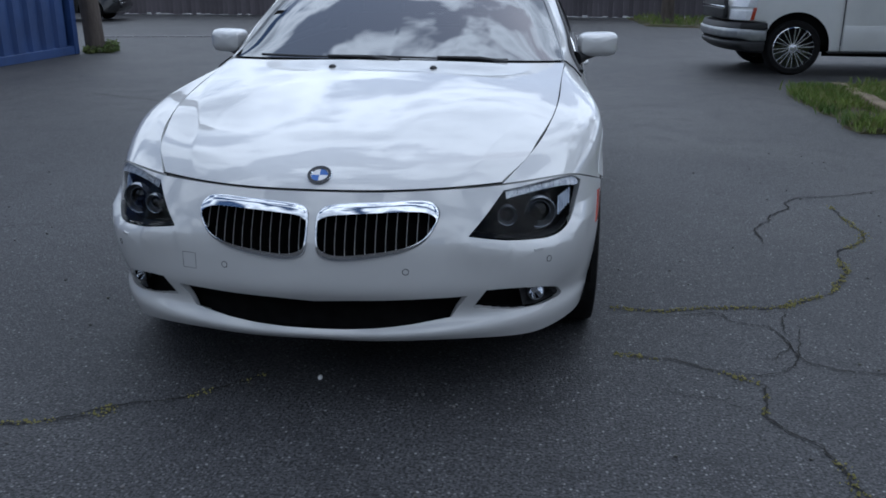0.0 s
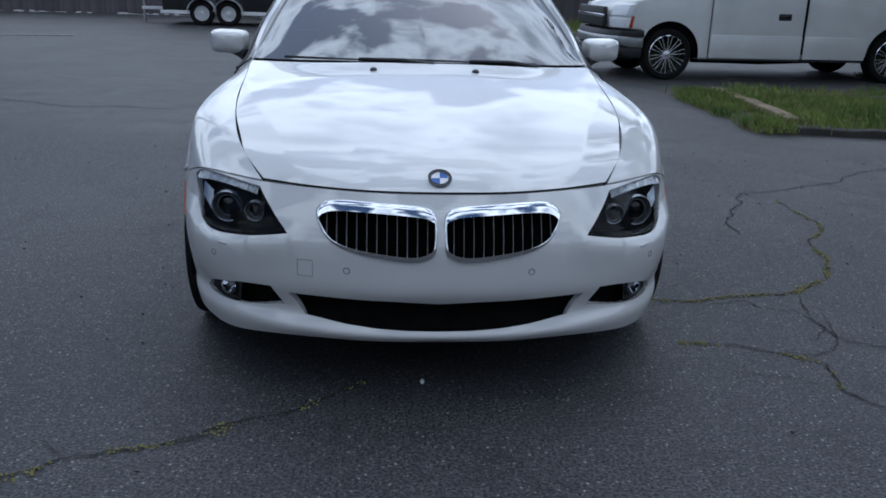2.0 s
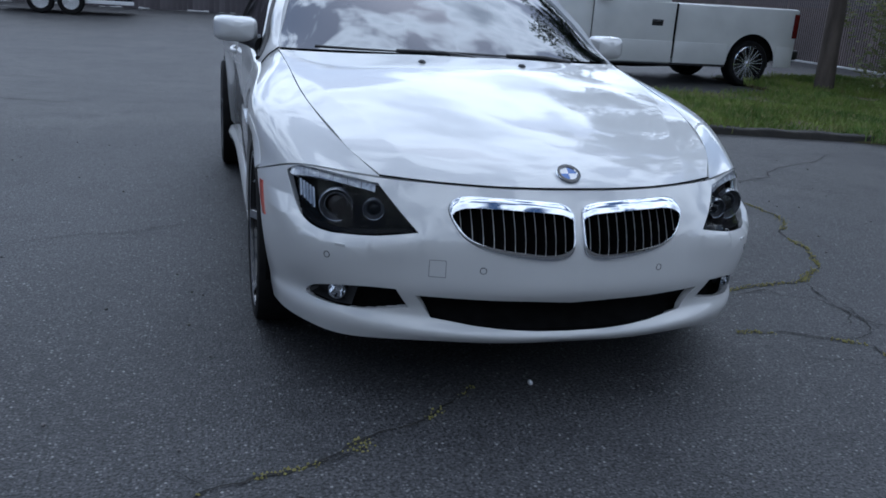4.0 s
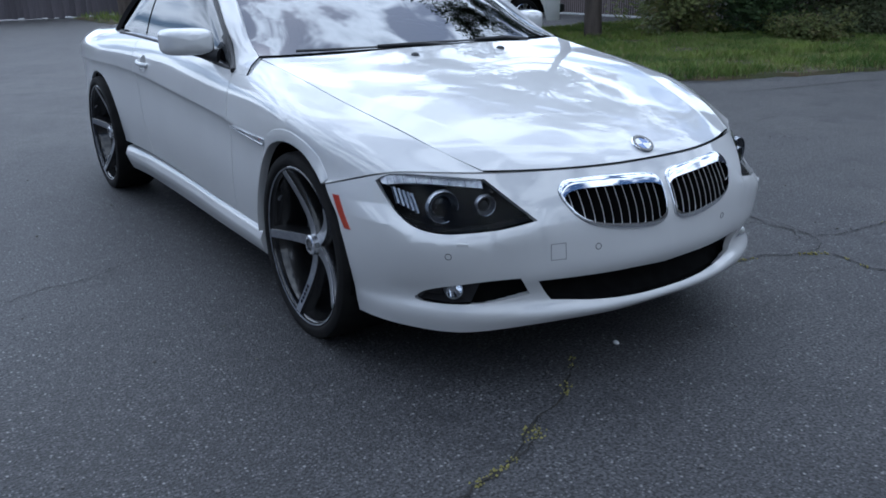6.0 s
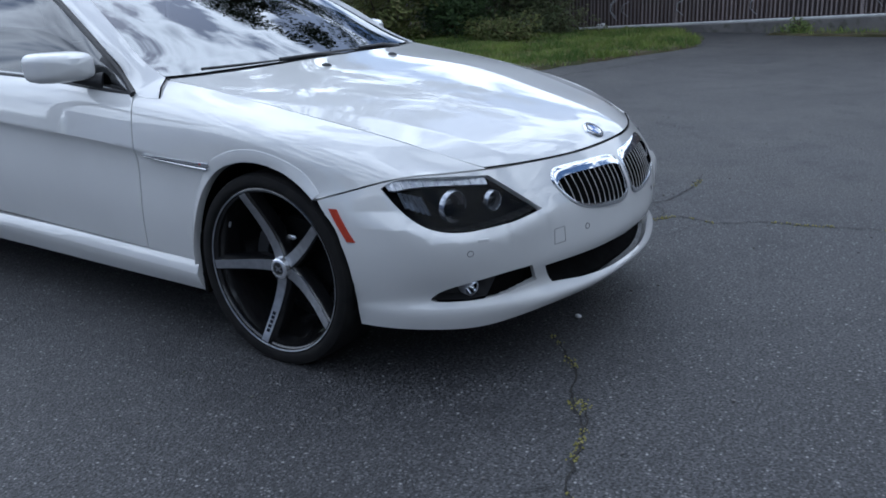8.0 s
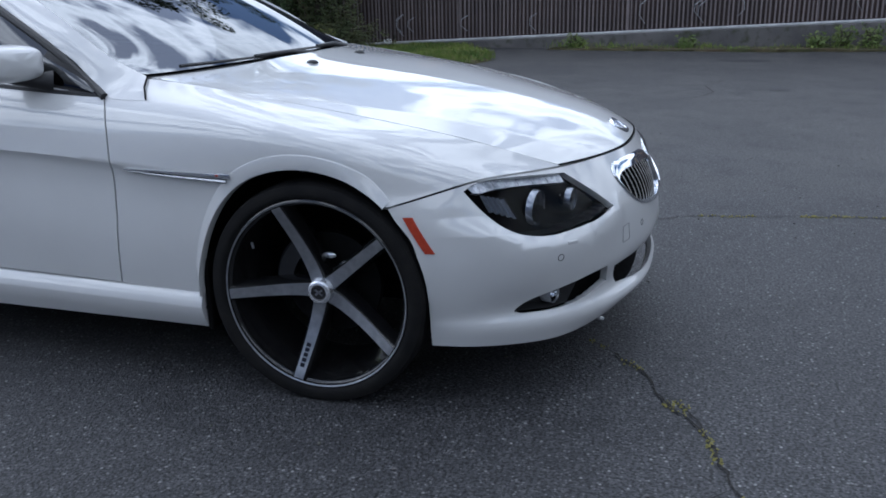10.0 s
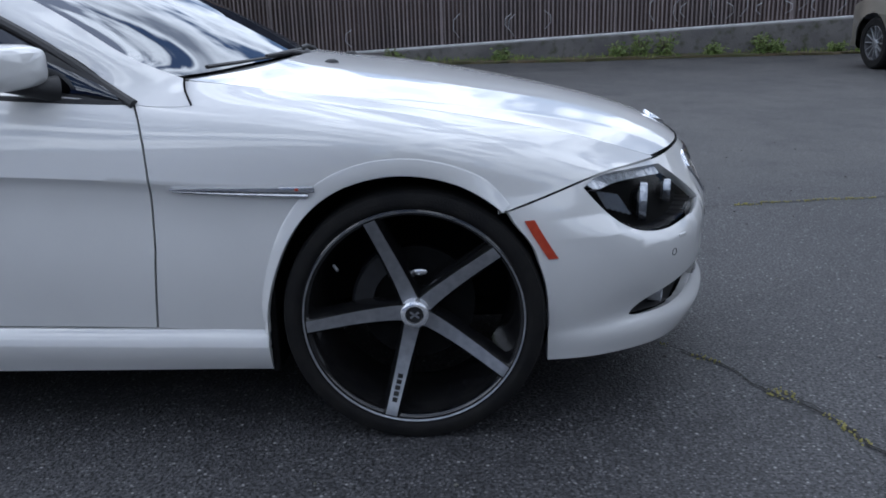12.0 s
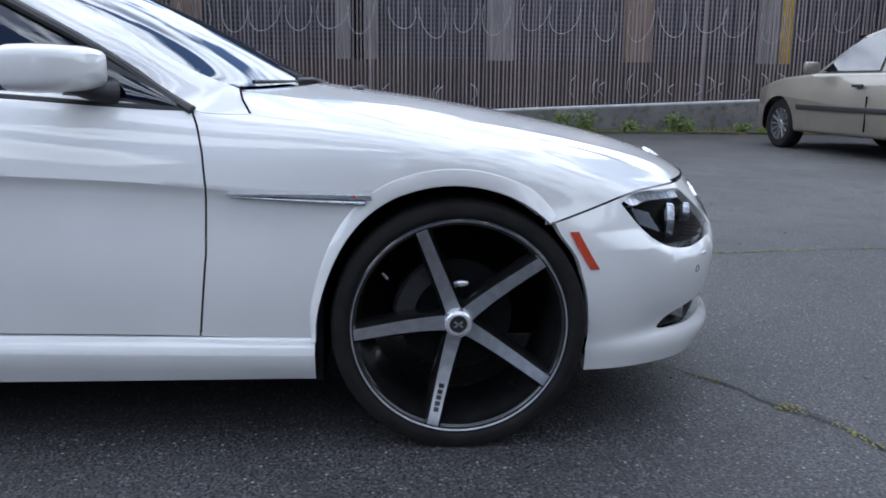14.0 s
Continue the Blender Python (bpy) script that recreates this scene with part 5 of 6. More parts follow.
def crack(pts, width, mossy):
    """A jagged crack along a line on the ground, with moss in its wider places."""
    line = []
    for p, q in zip(np.array(pts[:-1]), np.array(pts[1:])):
        n = max(3, int(np.hypot(*(q - p)) / 0.022))
        line += [p + (q - p) * k / n for k in range(n)]
    line.append(np.array(pts[-1], float))
    bm = bmesh.new()
    rows, seq, drift = [], [], 0.0
    for i, at in enumerate(line):
        d = line[min(i + 1, len(line) - 1)] - line[max(i - 1, 0)]
        n = np.array([-d[1], d[0]]) / max(1e-6, np.hypot(*d))
        drift = drift * 0.7 + rng.gauss(0, 0.0045)
        x, y = at + n * drift
        taper = min(1, (i + 0.5) / 5, (len(line) - 0.5 - i) / 5)
        a, b = width * taper * rng.uniform(0.08, 0.52), width * taper * rng.uniform(0.08, 0.52)
        rows.append((bm.verts.new((x + n[0] * a, y + n[1] * a, 0.0045)), bm.verts.new((x - n[0] * b, y - n[1] * b, 0.0045))))
        seq.append((x, y))
    for p, q in zip(rows, rows[1:]):
        bm.faces.new((p[0], p[1], q[1], q[0]))
    tagged(part("asphalt_crack", bm, CRACK), "dark branching crack in the asphalt", "crack", "cracks in the asphalt", "structure")
    if mossy:
        bm = bmesh.new()
        for x, y in seq:
            patch = noise.noise(Vector((x * 3.7, y * 3.7, 2.0)))
            if patch + mossy * 0.50 < 0.34 + rng.uniform(-0.1, 0.1):
                continue
            for _ in range(rng.randint(2, 9)):
                wide = 0.006 + 0.011 * max(0.0, patch + 0.3)
                cx, cy, r = x + rng.gauss(0, wide), y + rng.gauss(0, wide), rng.uniform(0.002, 0.0065)
                ring = [bm.verts.new((cx + r * math.cos(k * 1.2566) * rng.uniform(0.5, 1.4), cy + r * math.sin(k * 1.2566) * rng.uniform(0.5, 1.4), 0.003)) for k in range(5)]
                tip = bm.verts.new((cx, cy, 0.0055 + r * rng.uniform(0.3, 1.0)))
                for k in range(5):
                    bm.faces.new((ring[k], ring[(k + 1) % 5], tip))
        tagged(part("moss", bm, MOSS), "yellow-green moss growing in a crack", "moss", kind="stuff")


# beside the car's left front wheel
crack([(1.0, 0.06), (1.21, 0.05), (1.34, 0.1), (1.5, 0.12), (1.65, 0.15), (1.74, 0.18), (1.85, 0.26), (1.99, 0.36), (2.05, 0.51), (2.13, 0.64), (2.14, 0.77), (2.19, 0.98), (2.38, 1.19), (2.43, 1.35), (2.4, 1.6), (2.43, 1.88)], 0.014, 0.95)
crack([(1.2, 0.0), (1.31, 0.03), (1.45, 0.06), (1.48, -0.03), (1.62, -0.06), (1.65, -0.25), (1.57, -0.36), (1.48, -0.38)], 0.010, 0.0)
crack([(1.85, 1.06), (1.85, 1.33), (1.96, 1.49), (2.01, 1.65), (2.16, 1.82), (2.16, 1.94), (2.29, 2.1), (2.52, 2.15), (2.75, 2.29), (2.98, 2.38), (3.16, 2.45), (3.27, 2.64), (3.54, 2.83), (4.1, 3.1), (4.5, 3.45)], 0.016, 0.0)
crack([(1.72, 0.16), (1.68, -0.02), (1.65, -0.14)], 0.011, 0.2)
crack([(1.0, -0.40), (1.2, -0.43), (1.38, -0.51), (1.44, -0.55), (1.48, -0.6), (1.46, -0.72), (1.43, -0.82), (1.49, -0.91), (1.56, -0.98), (1.58, -1.18), (1.64, -1.40), (1.69, -1.72), (1.75, -2.05), (1.81, -2.6), (1.86, -3.3)], 0.012, 0.75)
crack([(1.6, -0.17), (1.64, -0.2), (1.65, -0.34), (1.68, -0.4), (1.84, -0.44), (2.1, -0.46), (2.5, -0.40)], 0.010, 0.35)
crack([(1.34, -0.49), (1.43, -0.52), (1.56, -0.48), (1.61, -0.43), (1.67, -0.3), (1.73, -0.03)], 0.008, 0.0)
crack([(1.05, -0.62), (1.2, -0.70), (1.30, -0.71), (1.43, -0.82)], 0.006, 0.0)
# before the car
crack([(-1.9, -1.75), (-1.55, -1.47), (-1.24, -1.3), (-1.13, -1.25), (-1.08, -1.20), (-1.0, -1.18), (-0.95, -1.16), (-0.88, -1.14), (-0.81, -1.12), (-0.75, -1.08), (-0.66, -1.02), (-0.6, -0.98), (-0.5, -0.955), (-0.42, -0.9), (-0.34, -0.83), (-0.22, -0.70)], 0.012, 0.75)
crack([(-0.82, -1.125), (-0.76, -1.12), (-0.69, -1.085), (-0.62, -1.02), (-0.59, -0.975)], 0.008, 0.6)
crack([(-1.18, -1.09), (-1.13, -1.15), (-1.08, -1.19)], 0.009, 0.0)
# farther off
crack([(5.39, 3.0), (6.16, 2.85), (7.1, 2.73), (7.71, 2.51), (8.34, 2.37), (9.5, 2.2)], 0.030, 0.0)
crack([(-2.4, 0.8), (-1.8, 1.02), (-1.64, 1.09), (-1.46, 1.12), (-1.1, 1.3)], 0.007, 0.0)
crack([(2.9, 2.35), (3.2, 2.0), (3.9, 1.8), (4.6, 1.9)], 0.008, 0.0)
crack([(-4.6, 6.1), (-4.14, 5.87), (-3.75, 5.73), (-3.33, 5.44), (-2.91, 5.53), (-2.2, 5.4)], 0.025, 0.0)
crack([(6.4, -0.9), (7.0, -1.1), (7.6, -1.0), (8.3, -1.25)], 0.018, 0.0)

bm = bmesh.new()
for _ in range(420):
    x, y, r = rng.uniform(-3.5, 4.5), rng.uniform(-2.6, 3.5), rng.uniform(0.003, 0.008)
    bmesh.ops.create_icosphere(bm, subdivisions=1, radius=r, matrix=Matrix.Translation((x, y, r * 0.4)) @ Matrix.Diagonal((1, rng.uniform(0.6, 1.4), 0.6, 1)))
tagged(part("loose_gravel", bm, CONCRETE), "scattered pale grit on the asphalt", "gravel", kind="stuff")
bm = bmesh.new()
bmesh.ops.create_icosphere(bm, subdivisions=2, radius=0.011, matrix=Matrix.Translation((-0.039, -0.735, 0.009)) @ Matrix.Diagonal((0.8, 1.3, 0.8, 1)))
tagged(part("pebble", bm, WHITE_E, smooth=True), "small white pebble lying on the asphalt", "pebble")


strip = bmesh.new()
for k in range(7):
    join(strip, box_bm(-0.17, 0.17, -0.05, 0.05, -0.02, 0.02, 0.008), Matrix.Translation((-8.9 + 0.37 * k, 14.72 + 0.07 * k, 0)) @ pose(0, 0, 0, 0, 0, 10))
tagged(part("drain_edge", strip, PALE_BOARD), "pale broken concrete edge of a drain in the asphalt", "drain", kind="structure")

STAIN = material("oil_stain", (0.022, 0.022, 0.024), (0.040, 0.040, 0.043), 6.0, 0.6, fine=(0.06, 0.061, 0.064), fine_scale=60)
for x, y, a, b in ((6.0, -4.4, 0.28, 0.16), (11.0, -1.5, 0.30, 0.45), (11.7, -2.7, 0.25, 0.35), (11.6, -4.6, 0.25, 0.4), (11.8, -5.6, 0.2, 0.3), (8.9, 0.9, 0.35, 0.2), (7.4, -1.8, 0.2, 0.14)):
    bm = bmesh.new()
    ring = []
    for k in range(40):
        w = k * math.pi / 20
        q = 0.75 + 0.5 * noise.noise(Vector((math.cos(w) * 1.4 + x, math.sin(w) * 1.4 + y, 1.0))) + 0.12 * rng.gauss(0, 1)
        ring.append(bm.verts.new((x + a * q * math.cos(w), y + b * q * math.sin(w), 0.004)))
    bm.faces.new(ring)
    tagged(part("oil_stain", bm, STAIN), "dark oily stain on the asphalt", "stain", "stains on the asphalt", "structure")


# ---- grass, plants ----
def inside(poly, x, y):
    hit = False
    for (ax, ay), (bx, by) in zip(poly, poly[1:] + poly[:1]):
        if (ay > y) != (by > y) and x < (bx - ax) * (y - ay) / (by - ay) + ax:
            hit = not hit
    return hit


def lawn(name, poly, count, tall, label, seed):
    """A low bank of soil with a ragged rim and many blades of grass."""
    r = random.Random(seed)
    bm = bmesh.new()
    cx, cy = sum(p[0] for p in poly) / len(poly), sum(p[1] for p in poly) / len(poly)
    loop = []
    for (ax, ay), (bx, by) in zip(poly, poly[1:] + poly[:1]):
        n = max(2, int(math.hypot(bx - ax, by - ay) / 0.25))
        for k in range(n):
            loop.append((ax + (bx - ax) * k / n + r.gauss(0, 0.035), ay + (by - ay) * k / n + r.gauss(0, 0.035)))
    rim = [bm.verts.new((x, y, -0.01)) for x, y in loop]
    rise = [bm.verts.new((x + (cx - x) * 0.03, y + (cy - y) * 0.03, 0.035 + r.uniform(-0.01, 0.015))) for x, y in loop]
    for k in range(len(loop)):
        bm.faces.new((rim[k], rim[(k + 1) % len(loop)], rise[(k + 1) % len(loop)], rise[k]))
    bm.faces.new(rise)
    bmesh.ops.triangulate(bm, faces=[f for f in bm.faces if len(f.verts) > 4])
    bank = tagged(part(name, bm, SOIL), label, "grass", kind="structure")
    lo, hi = np.min(poly, axis=0), np.max(poly, axis=0)
    verts, faces = [], []
    while len(faces) < count:
        x, y = r.uniform(lo[0], hi[0]), r.uniform(lo[1], hi[1])
        if not inside(poly, x, y):
            continue
        edge = min(abs((bx - ax) * (ay - y) - (ax - x) * (by - ay)) / math.hypot(bx - ax, by - ay) for (ax, ay), (bx, by) in zip(poly, poly[1:] + poly[:1]))
        if edge < 0.30 and r.random() > 0.35 + edge * 2.2 + noise.noise(Vector((x * 2.0, y * 2.0, 4.0))):
            continue
        dense = noise.noise(Vector((x * 0.9, y * 0.9, seed)))
        if dense < r.uniform(-1.2, 0.1):
            continue
        for _ in range(5):
            h = tall * r.uniform(0.3, 1.0) * (0.8 + dense * 0.8)
            a, bx, by = r.uniform(0, 6.28), x + r.gauss(0, 0.04), y + r.gauss(0, 0.04)
            w, lean = r.uniform(0.003, 0.0065), r.uniform(0.1, 0.7) * h
            c, s = math.cos(a), math.sin(a)
            i = len(verts)
            verts += [(bx - w * s, by + w * c, 0.02), (bx + w * s, by - w * c, 0.02), (bx + lean * 0.4 * c + w * s, by + lean * 0.4 * s - w * c, 0.02 + h * 0.6), (bx + lean * c, by + lean * s, 0.02 + h)]
            faces += [(i, i + 1, i + 2), (i, i + 2, i + 3)]
    me = bpy.data.meshes.new("grass")
    me.from_pydata(verts, [], faces)
    me.materials.append(GRASS)
    tagged(new("grass", me), "green weedy grass with pale dry blades", "grass", kind="stuff")


ISLAND = [(3.40, 4.45), (3.40, 5.9), (3.50, 7.5), (4.3, 7.95), (7.4, 7.9), (7.7, 10.5), (13.3, 11.5), (13.3, 3.7), (11.9, 2.7), (10.8, 2.35), (10.0, 2.5), (8.6, 2.95), (7.2, 3.3), (6.2, 3.65), (5.5, 4.0), (4.9, 4.5)]
lawn("grass_bank", ISLAND, 250000, 0.15, "weedy grass verge beside the asphalt", 3)
lawn("grass_strip", [(3.2, 20.5), (5.5, 19.3), (13.3, 19.0), (13.3, 24.5), (3.0, 24.5)], 16000, 0.25, "grass strip along the far wooden fence", 5)


lawn("dirt_strip", [(12.75, -9.5), (13.46, -9.5), (13.46, 1.9), (12.9, 1.9), (12.6, -1.5), (12.85, -4.0)], 3000, 0.14, "dirt and weeds along the wall's foot", 9)


def leaves(store, centre, spread, count, size, r):
    """Adds small folded leaves to store, thicker in some places than others."""
    verts, faces = store
    for _ in range(count):
        d = Vector((r.gauss(0, 1), r.gauss(0, 1), r.gauss(0, 1)))
        d = d.normalized() * r.uniform(0.25, 1.0) ** 0.6
        p = Vector((centre[0] + d.x * spread[0], centre[1] + d.y * spread[1], centre[2] + d.z * spread[2]))
        a = Vector((r.gauss(0, 1), r.gauss(0, 1), r.gauss(0, 0.5))).normalized()
        b = a.orthogonal().normalized()
        l = size * r.uniform(0.6, 1.3)
        i = len(verts)
        verts += [p - a * l, p + b * l * 0.42, p + a * l, p - b * l * 0.42]
        faces += [(i, i + 1, i + 2), (i, i + 2, i + 3)]


def leaf_part(name, store, parent, label="", mat=LEAF):
    me = bpy.data.meshes.new(name)
    me.from_pydata(store[0], [], store[1])
    me.materials.append(mat)
    ob = new(name, me)
    ob.parent = parent
    return tagged(ob, label)


def tree(x, y, height, radius, crown_from, crown_r, label, seed, count=2600, leaf=0.09, shift=(0, 0)):
    r = random.Random(seed)
    thing = empty("tree", label, "tree", Matrix.Translation((x, y, 0)))
    pts = [(0, 0, -0.05), (0.02, 0, 0.12), (r.uniform(-.06, .06), r.uniform(-.06, .06), height * 0.3), (r.uniform(-.15, .15), r.uniform(-.15, .15), height * 0.6), (0.1, 0.1, height * 0.95)]
    bm = tube_bm(natural(range(5), np.array(pts), np.linspace(0, 4, 17)), [radius * (1.35 if k == 0 else 1.12 if k < 3 else 1.0) * (1 - 0.85 * k / 16) for k in range(17)], 14)
    clumps = []
    for k in range(13):
        a, z = k * 2.4 + r.uniform(-.3, .3), crown_from + (height - crown_from) * r.uniform(0.0, 0.8)
        out = crown_r * r.uniform(0.5, 1.0)
        end = Vector((out * math.cos(a) + shift[0], out * math.sin(a) + shift[1], z + out * r.uniform(0.25, 0.7)))
        mid = end * 0.5 + Vector((0, 0, z * 0.5 - 0.1))
        join(bm, tube_bm([(0.03, 0.02, z), mid, end], [radius * 0.26, radius * 0.12, radius * 0.03], 7))
        clumps += [end, mid * 0.3 + end * 0.7]
    part("trunk", bm, BARK, thing, "grey-brown bark trunk with limbs", smooth=True)
    store = ([], [])
    for c in clumps:
        s = crown_r * r.uniform(0.22, 0.42)
        for _ in range(5):
            e = c + Vector((r.gauss(0, s), r.gauss(0, s), r.gauss(0, s * 0.5)))
            leaves(store, e, (s * 0.55, s * 0.55, s * 0.30), count // len(clumps) // 5, leaf, r)
    leaf_part("crown", store, thing, "loose crown of small green leaves")
    return thing


tree(8.55, 8.65, 8.6, 0.20, 3.9, 3.3, "tall leafy tree with a bare lower trunk on the verge", 11, 52000, 0.085, (-0.2, -1.0))
tree(3.9, 22.0, 7.5, 0.24, 2.8, 2.6, "dark-trunked tree by the far fence", 12)
tree(0.0, 26.6, 7.0, 0.2, 3.2, 2.4, "leafy tree behind the far fence", 13)
tree(9.5, 22.5, 6.5, 0.16, 2.6, 2.2, "slim tree on the far grass strip", 14)


def bush(x, y, w, h, label, seed, count, mat=LEAF):
    r = random.Random(seed)
    thing = empty("bush", label, "bush", Matrix.Translation((x, y, 0)))
    bm = bmesh.new()
    fol = ([], [])
    for k in range(11):
        a = k * 2.4
        tip = Vector((w * 0.75 * math.cos(a) * r.uniform(0.3, 1), w * 0.75 * math.sin(a) * r.uniform(0.3, 1), h * r.uniform(0.45, 0.95)))
        join(bm, tube_bm([(0.03 * math.cos(a), 0.03 * math.sin(a), 0), tip * 0.5 + Vector((0, 0, 0.05)), tip], [0.022, 0.014, 0.005], 5))
        for f, share in ((1.0, 4), (0.8, 4), (0.6, 5), (0.4, 5), (0.2, 5)):
            for _ in range(share):
                s = w * r.uniform(0.12, 0.26)
                c = tip * f + Vector((r.gauss(0, w * 0.22), r.gauss(0, w * 0.22), r.gauss(0, h * 0.08)))
                c.z = max(c.z, s * 0.8)
                leaves(fol, c, (s, s, s * 0.9), count // 165, 0.046 if h > 1 else 0.036, r)
    part("stem", bm, BARK, thing)
    leaf_part("foliage", fol, thing, "", mat)
    return thing


for k, (x, y, w, h, n) in enumerate(((9.8, 7.9, 1.3, 2.7, 6500), (11.2, 7.3, 1.9, 3.5, 9500), (12.3, 6.4, 1.5, 3.1, 6500), (10.9, 9.0, 1.6, 3.4, 4500), (12.6, 8.4, 1.3, 3.4, 4500), (11.9, 5.7, 1.0, 0.62, 2600), (10.9, 6.0, 0.9, 0.5, 2300))):
    tagged(bush(x, y, w, h, "shaggy green bush on the verge before the slatted fence", 20 + k, n, (OLIVE_LEAF, LEAF, LEAF_DARK)[k % 3]), group="bushes on the verge")
for k, (y, h) in enumerate(((-2.75, 0.32), (-3.15, 0.40), (-3.6, 0.42), (-4.5, 0.24), (-5.35, 0.36), (-5.6, 0.25), (-6.7, 0.18), (1.4, 0.3), (-0.6, 0.22), (-7.2, 0.16))):
    tagged(bush(13.18, y, 0.16 + 0.3 * h, h, "low green weed growing at the wall's foot", 40 + k, 420, WEED), category="weed", group="weeds along the wall")

for k, (x, y, h) in enumerate(((-6.98, 11.12, 0.14), (-7.05, 11.4, 0.18), (-7.25, 10.98, 0.10))):
    tagged(bush(x, y, 0.16, h, "low green weed at the foot of the pole", 60 + k, 330, WEED), category="weed")

# timbers edging the verge
for (x0, y0), (x1, y1), w, mat, label in (((4.13, 7.45), (3.97, 4.85), 0.075, TIMBER, "pale weathered timber edging the verge"), ((3.85, 4.58), (5.6, 4.16), 0.075, DARK_TIMBER, "dark rotten timber edging the verge")):
    a, b = Vector((x0, y0, 0)), Vector((x1, y1, 0))
    bm = box_bm(-w, w, 0, (b - a).length, -0.02, 0.11 if mat is TIMBER else 0.07, 0.015)
    bmesh.ops.subdivide_edges(bm, edges=[e for e in bm.edges if e.calc_length() > 1], cuts=14)
    for v in bm.verts:
        v.co += Vector((noise.noise(v.co * 3.0), 0, noise.noise(v.co * 3.0 + Vector((7, 0, 0))))) * 0.018
    ob = tagged(part("timber", bm, mat), label, "timber", "timbers edging the verge")
    ob.matrix_world = Matrix.Translation(a) @ Matrix.Rotation(math.atan2(b.y - a.y, b.x - a.x) - math.pi / 2, 4, "Z")


# ---- slatted fence on a low wall ----
FX = 13.6
def drop(y):
    """How far the wall's top lies below its height at y = 0; level behind the verge."""
    return 0.044 * min(y, 6.2)


bm = bmesh.new()
wall_rows = []
for y in (-26, -12, 0, 5.5, 6.2, 7.0, 16, 25.4):
    top = 0.285 - drop(y)
    wall_rows.append([bm.verts.new(p) for p in ((FX - 0.12, y, -0.15), (FX - 0.12, y, top - 0.015), (FX - 0.105, y, top), (FX + 0.105, y, top), (FX + 0.12, y, top - 0.015), (FX + 0.12, y, -0.15))])
for p, q in zip(wall_rows, wall_rows[1:]):
    for k in range(6):
        bm.faces.new((p[k], p[(k + 1) % 6], q[(k + 1) % 6], q[k]))
bm.faces.new(wall_rows[0][::-1]), bm.faces.new(wall_rows[-1])
bmesh.ops.recalc_face_normals(bm, faces=bm.faces)
tagged(part("wall_east", bm, CONCRETE), "low stained concrete wall under the slatted fence", "wall", kind="structure")
fence = empty("slatted_fence", "tall brown slatted fence with wire coils on a low wall", "fence", Matrix.Translation((FX, 0, 0)))
for z in (0.305, 2.9):
    part("rail", tube_bm([(-0.06, y, z - drop(y)) for y in (-26, 0, 5.5, 6.2, 7.0, 25)], 0.03, 10), PALE_STEEL, fence, "pale steel rail", smooth=True)
post_mesh = None
for k in range(16):
    if post_mesh is None:
        post_mesh = part("post", tube_bm([(0.02, 0, 0.2), (0.02, 0, 2.95)], 0.026, 10), SLAT, fence, smooth=True)
        post_mesh.location = (0, -25.5, -drop(-25.5))
    else:
        o = new("post", post_mesh.data)
        o.parent, o.location = fence, (0, -25.5 + 3.25 * k, -drop(-25.5 + 3.25 * k))
r = random.Random(8)
PITCH = 0.078
joined = bmesh.new()
near = []
y = -26.0
while y < 25.2:
    if -10.6 < y < 9.4:
        near.append(y)
    else:
        box_bm(-0.006, 0.006, y - 0.015, y + 0.015, 0.34 - drop(y), 2.85 - drop(y), 0, joined)
    y += PITCH
part("far_slats", joined, SLAT, fence)
tagged(fence.children[-1], kind="stuff")
y = -12.0
while y < 6.0:
    q, tall = r.uniform(0.22, 0.31), r.uniform(0.28, 0.50)
    lean, zc = r.uniform(-0.10, 0.10), 2.22 + 0.14 * noise.noise(Vector((y * 0.6, 3, 0)))
    pts = [(-0.16 - 0.06 * math.sin(a * 0.5), y + q * math.cos(a) + lean * math.sin(a), zc + tall * math.sin(a)) for a in np.linspace(-math.pi - 0.25, 0.25, 20)]
    part("wire_loop", tube_bm(pts, 0.0055, 4), WIRE, fence, "bright loop of barbed wire")
    y += r.uniform(0.52, 0.78)
for k in range(22):
    yy = -7.4 + 0.33 * k + r.uniform(-0.12, 0.12) if k < 13 else r.uniform(-3.0, 5.0)
    zz = 0.40 - drop(yy) + r.uniform(0.0, 0.12)
    h, s = r.uniform(0.2, 0.46), r.choice((-1, 1))
    part("wire_end", tube_bm([(-0.12, yy, zz), (-0.2, yy + 0.10 * s, zz + h * 0.35), (-0.2, yy + 0.09 * s, zz + h * 0.75), (-0.14, yy - 0.02 * s, zz + h)], 0.006, 4), WIRE, fence)
# stored things behind the fence
bm = box_bm(FX + 0.75, FX + 0.95, -26, 26, 1.2, 4.2)
goods = tagged(part("goods_stack", bm, SLAT_BLUE), "blue-grey stacked racks behind the fence", "racks")
first_bar = part("rack_bar", box_bm(FX + 0.735, FX + 0.748, -26, 26, -0.0125, 0.0125), RACK_BLUE, goods)
first_bar.location.z = 1.30
for k in range(1, 30):
    bar = new("rack_bar", first_bar.data)
    bar.parent, bar.location = goods, (0, 0, 1.30 + 0.095 * k)
tagged(part("back_yard_wall", box_bm(FX + 0.30, FX + 0.38, -26, 26, 0.0, 1.34), material("rusty_brown", (0.085, 0.060, 0.054), (0.055, 0.044, 0.043), 0.9, 0.9)), "dark rusty wall behind the fence", "wall", kind="structure")
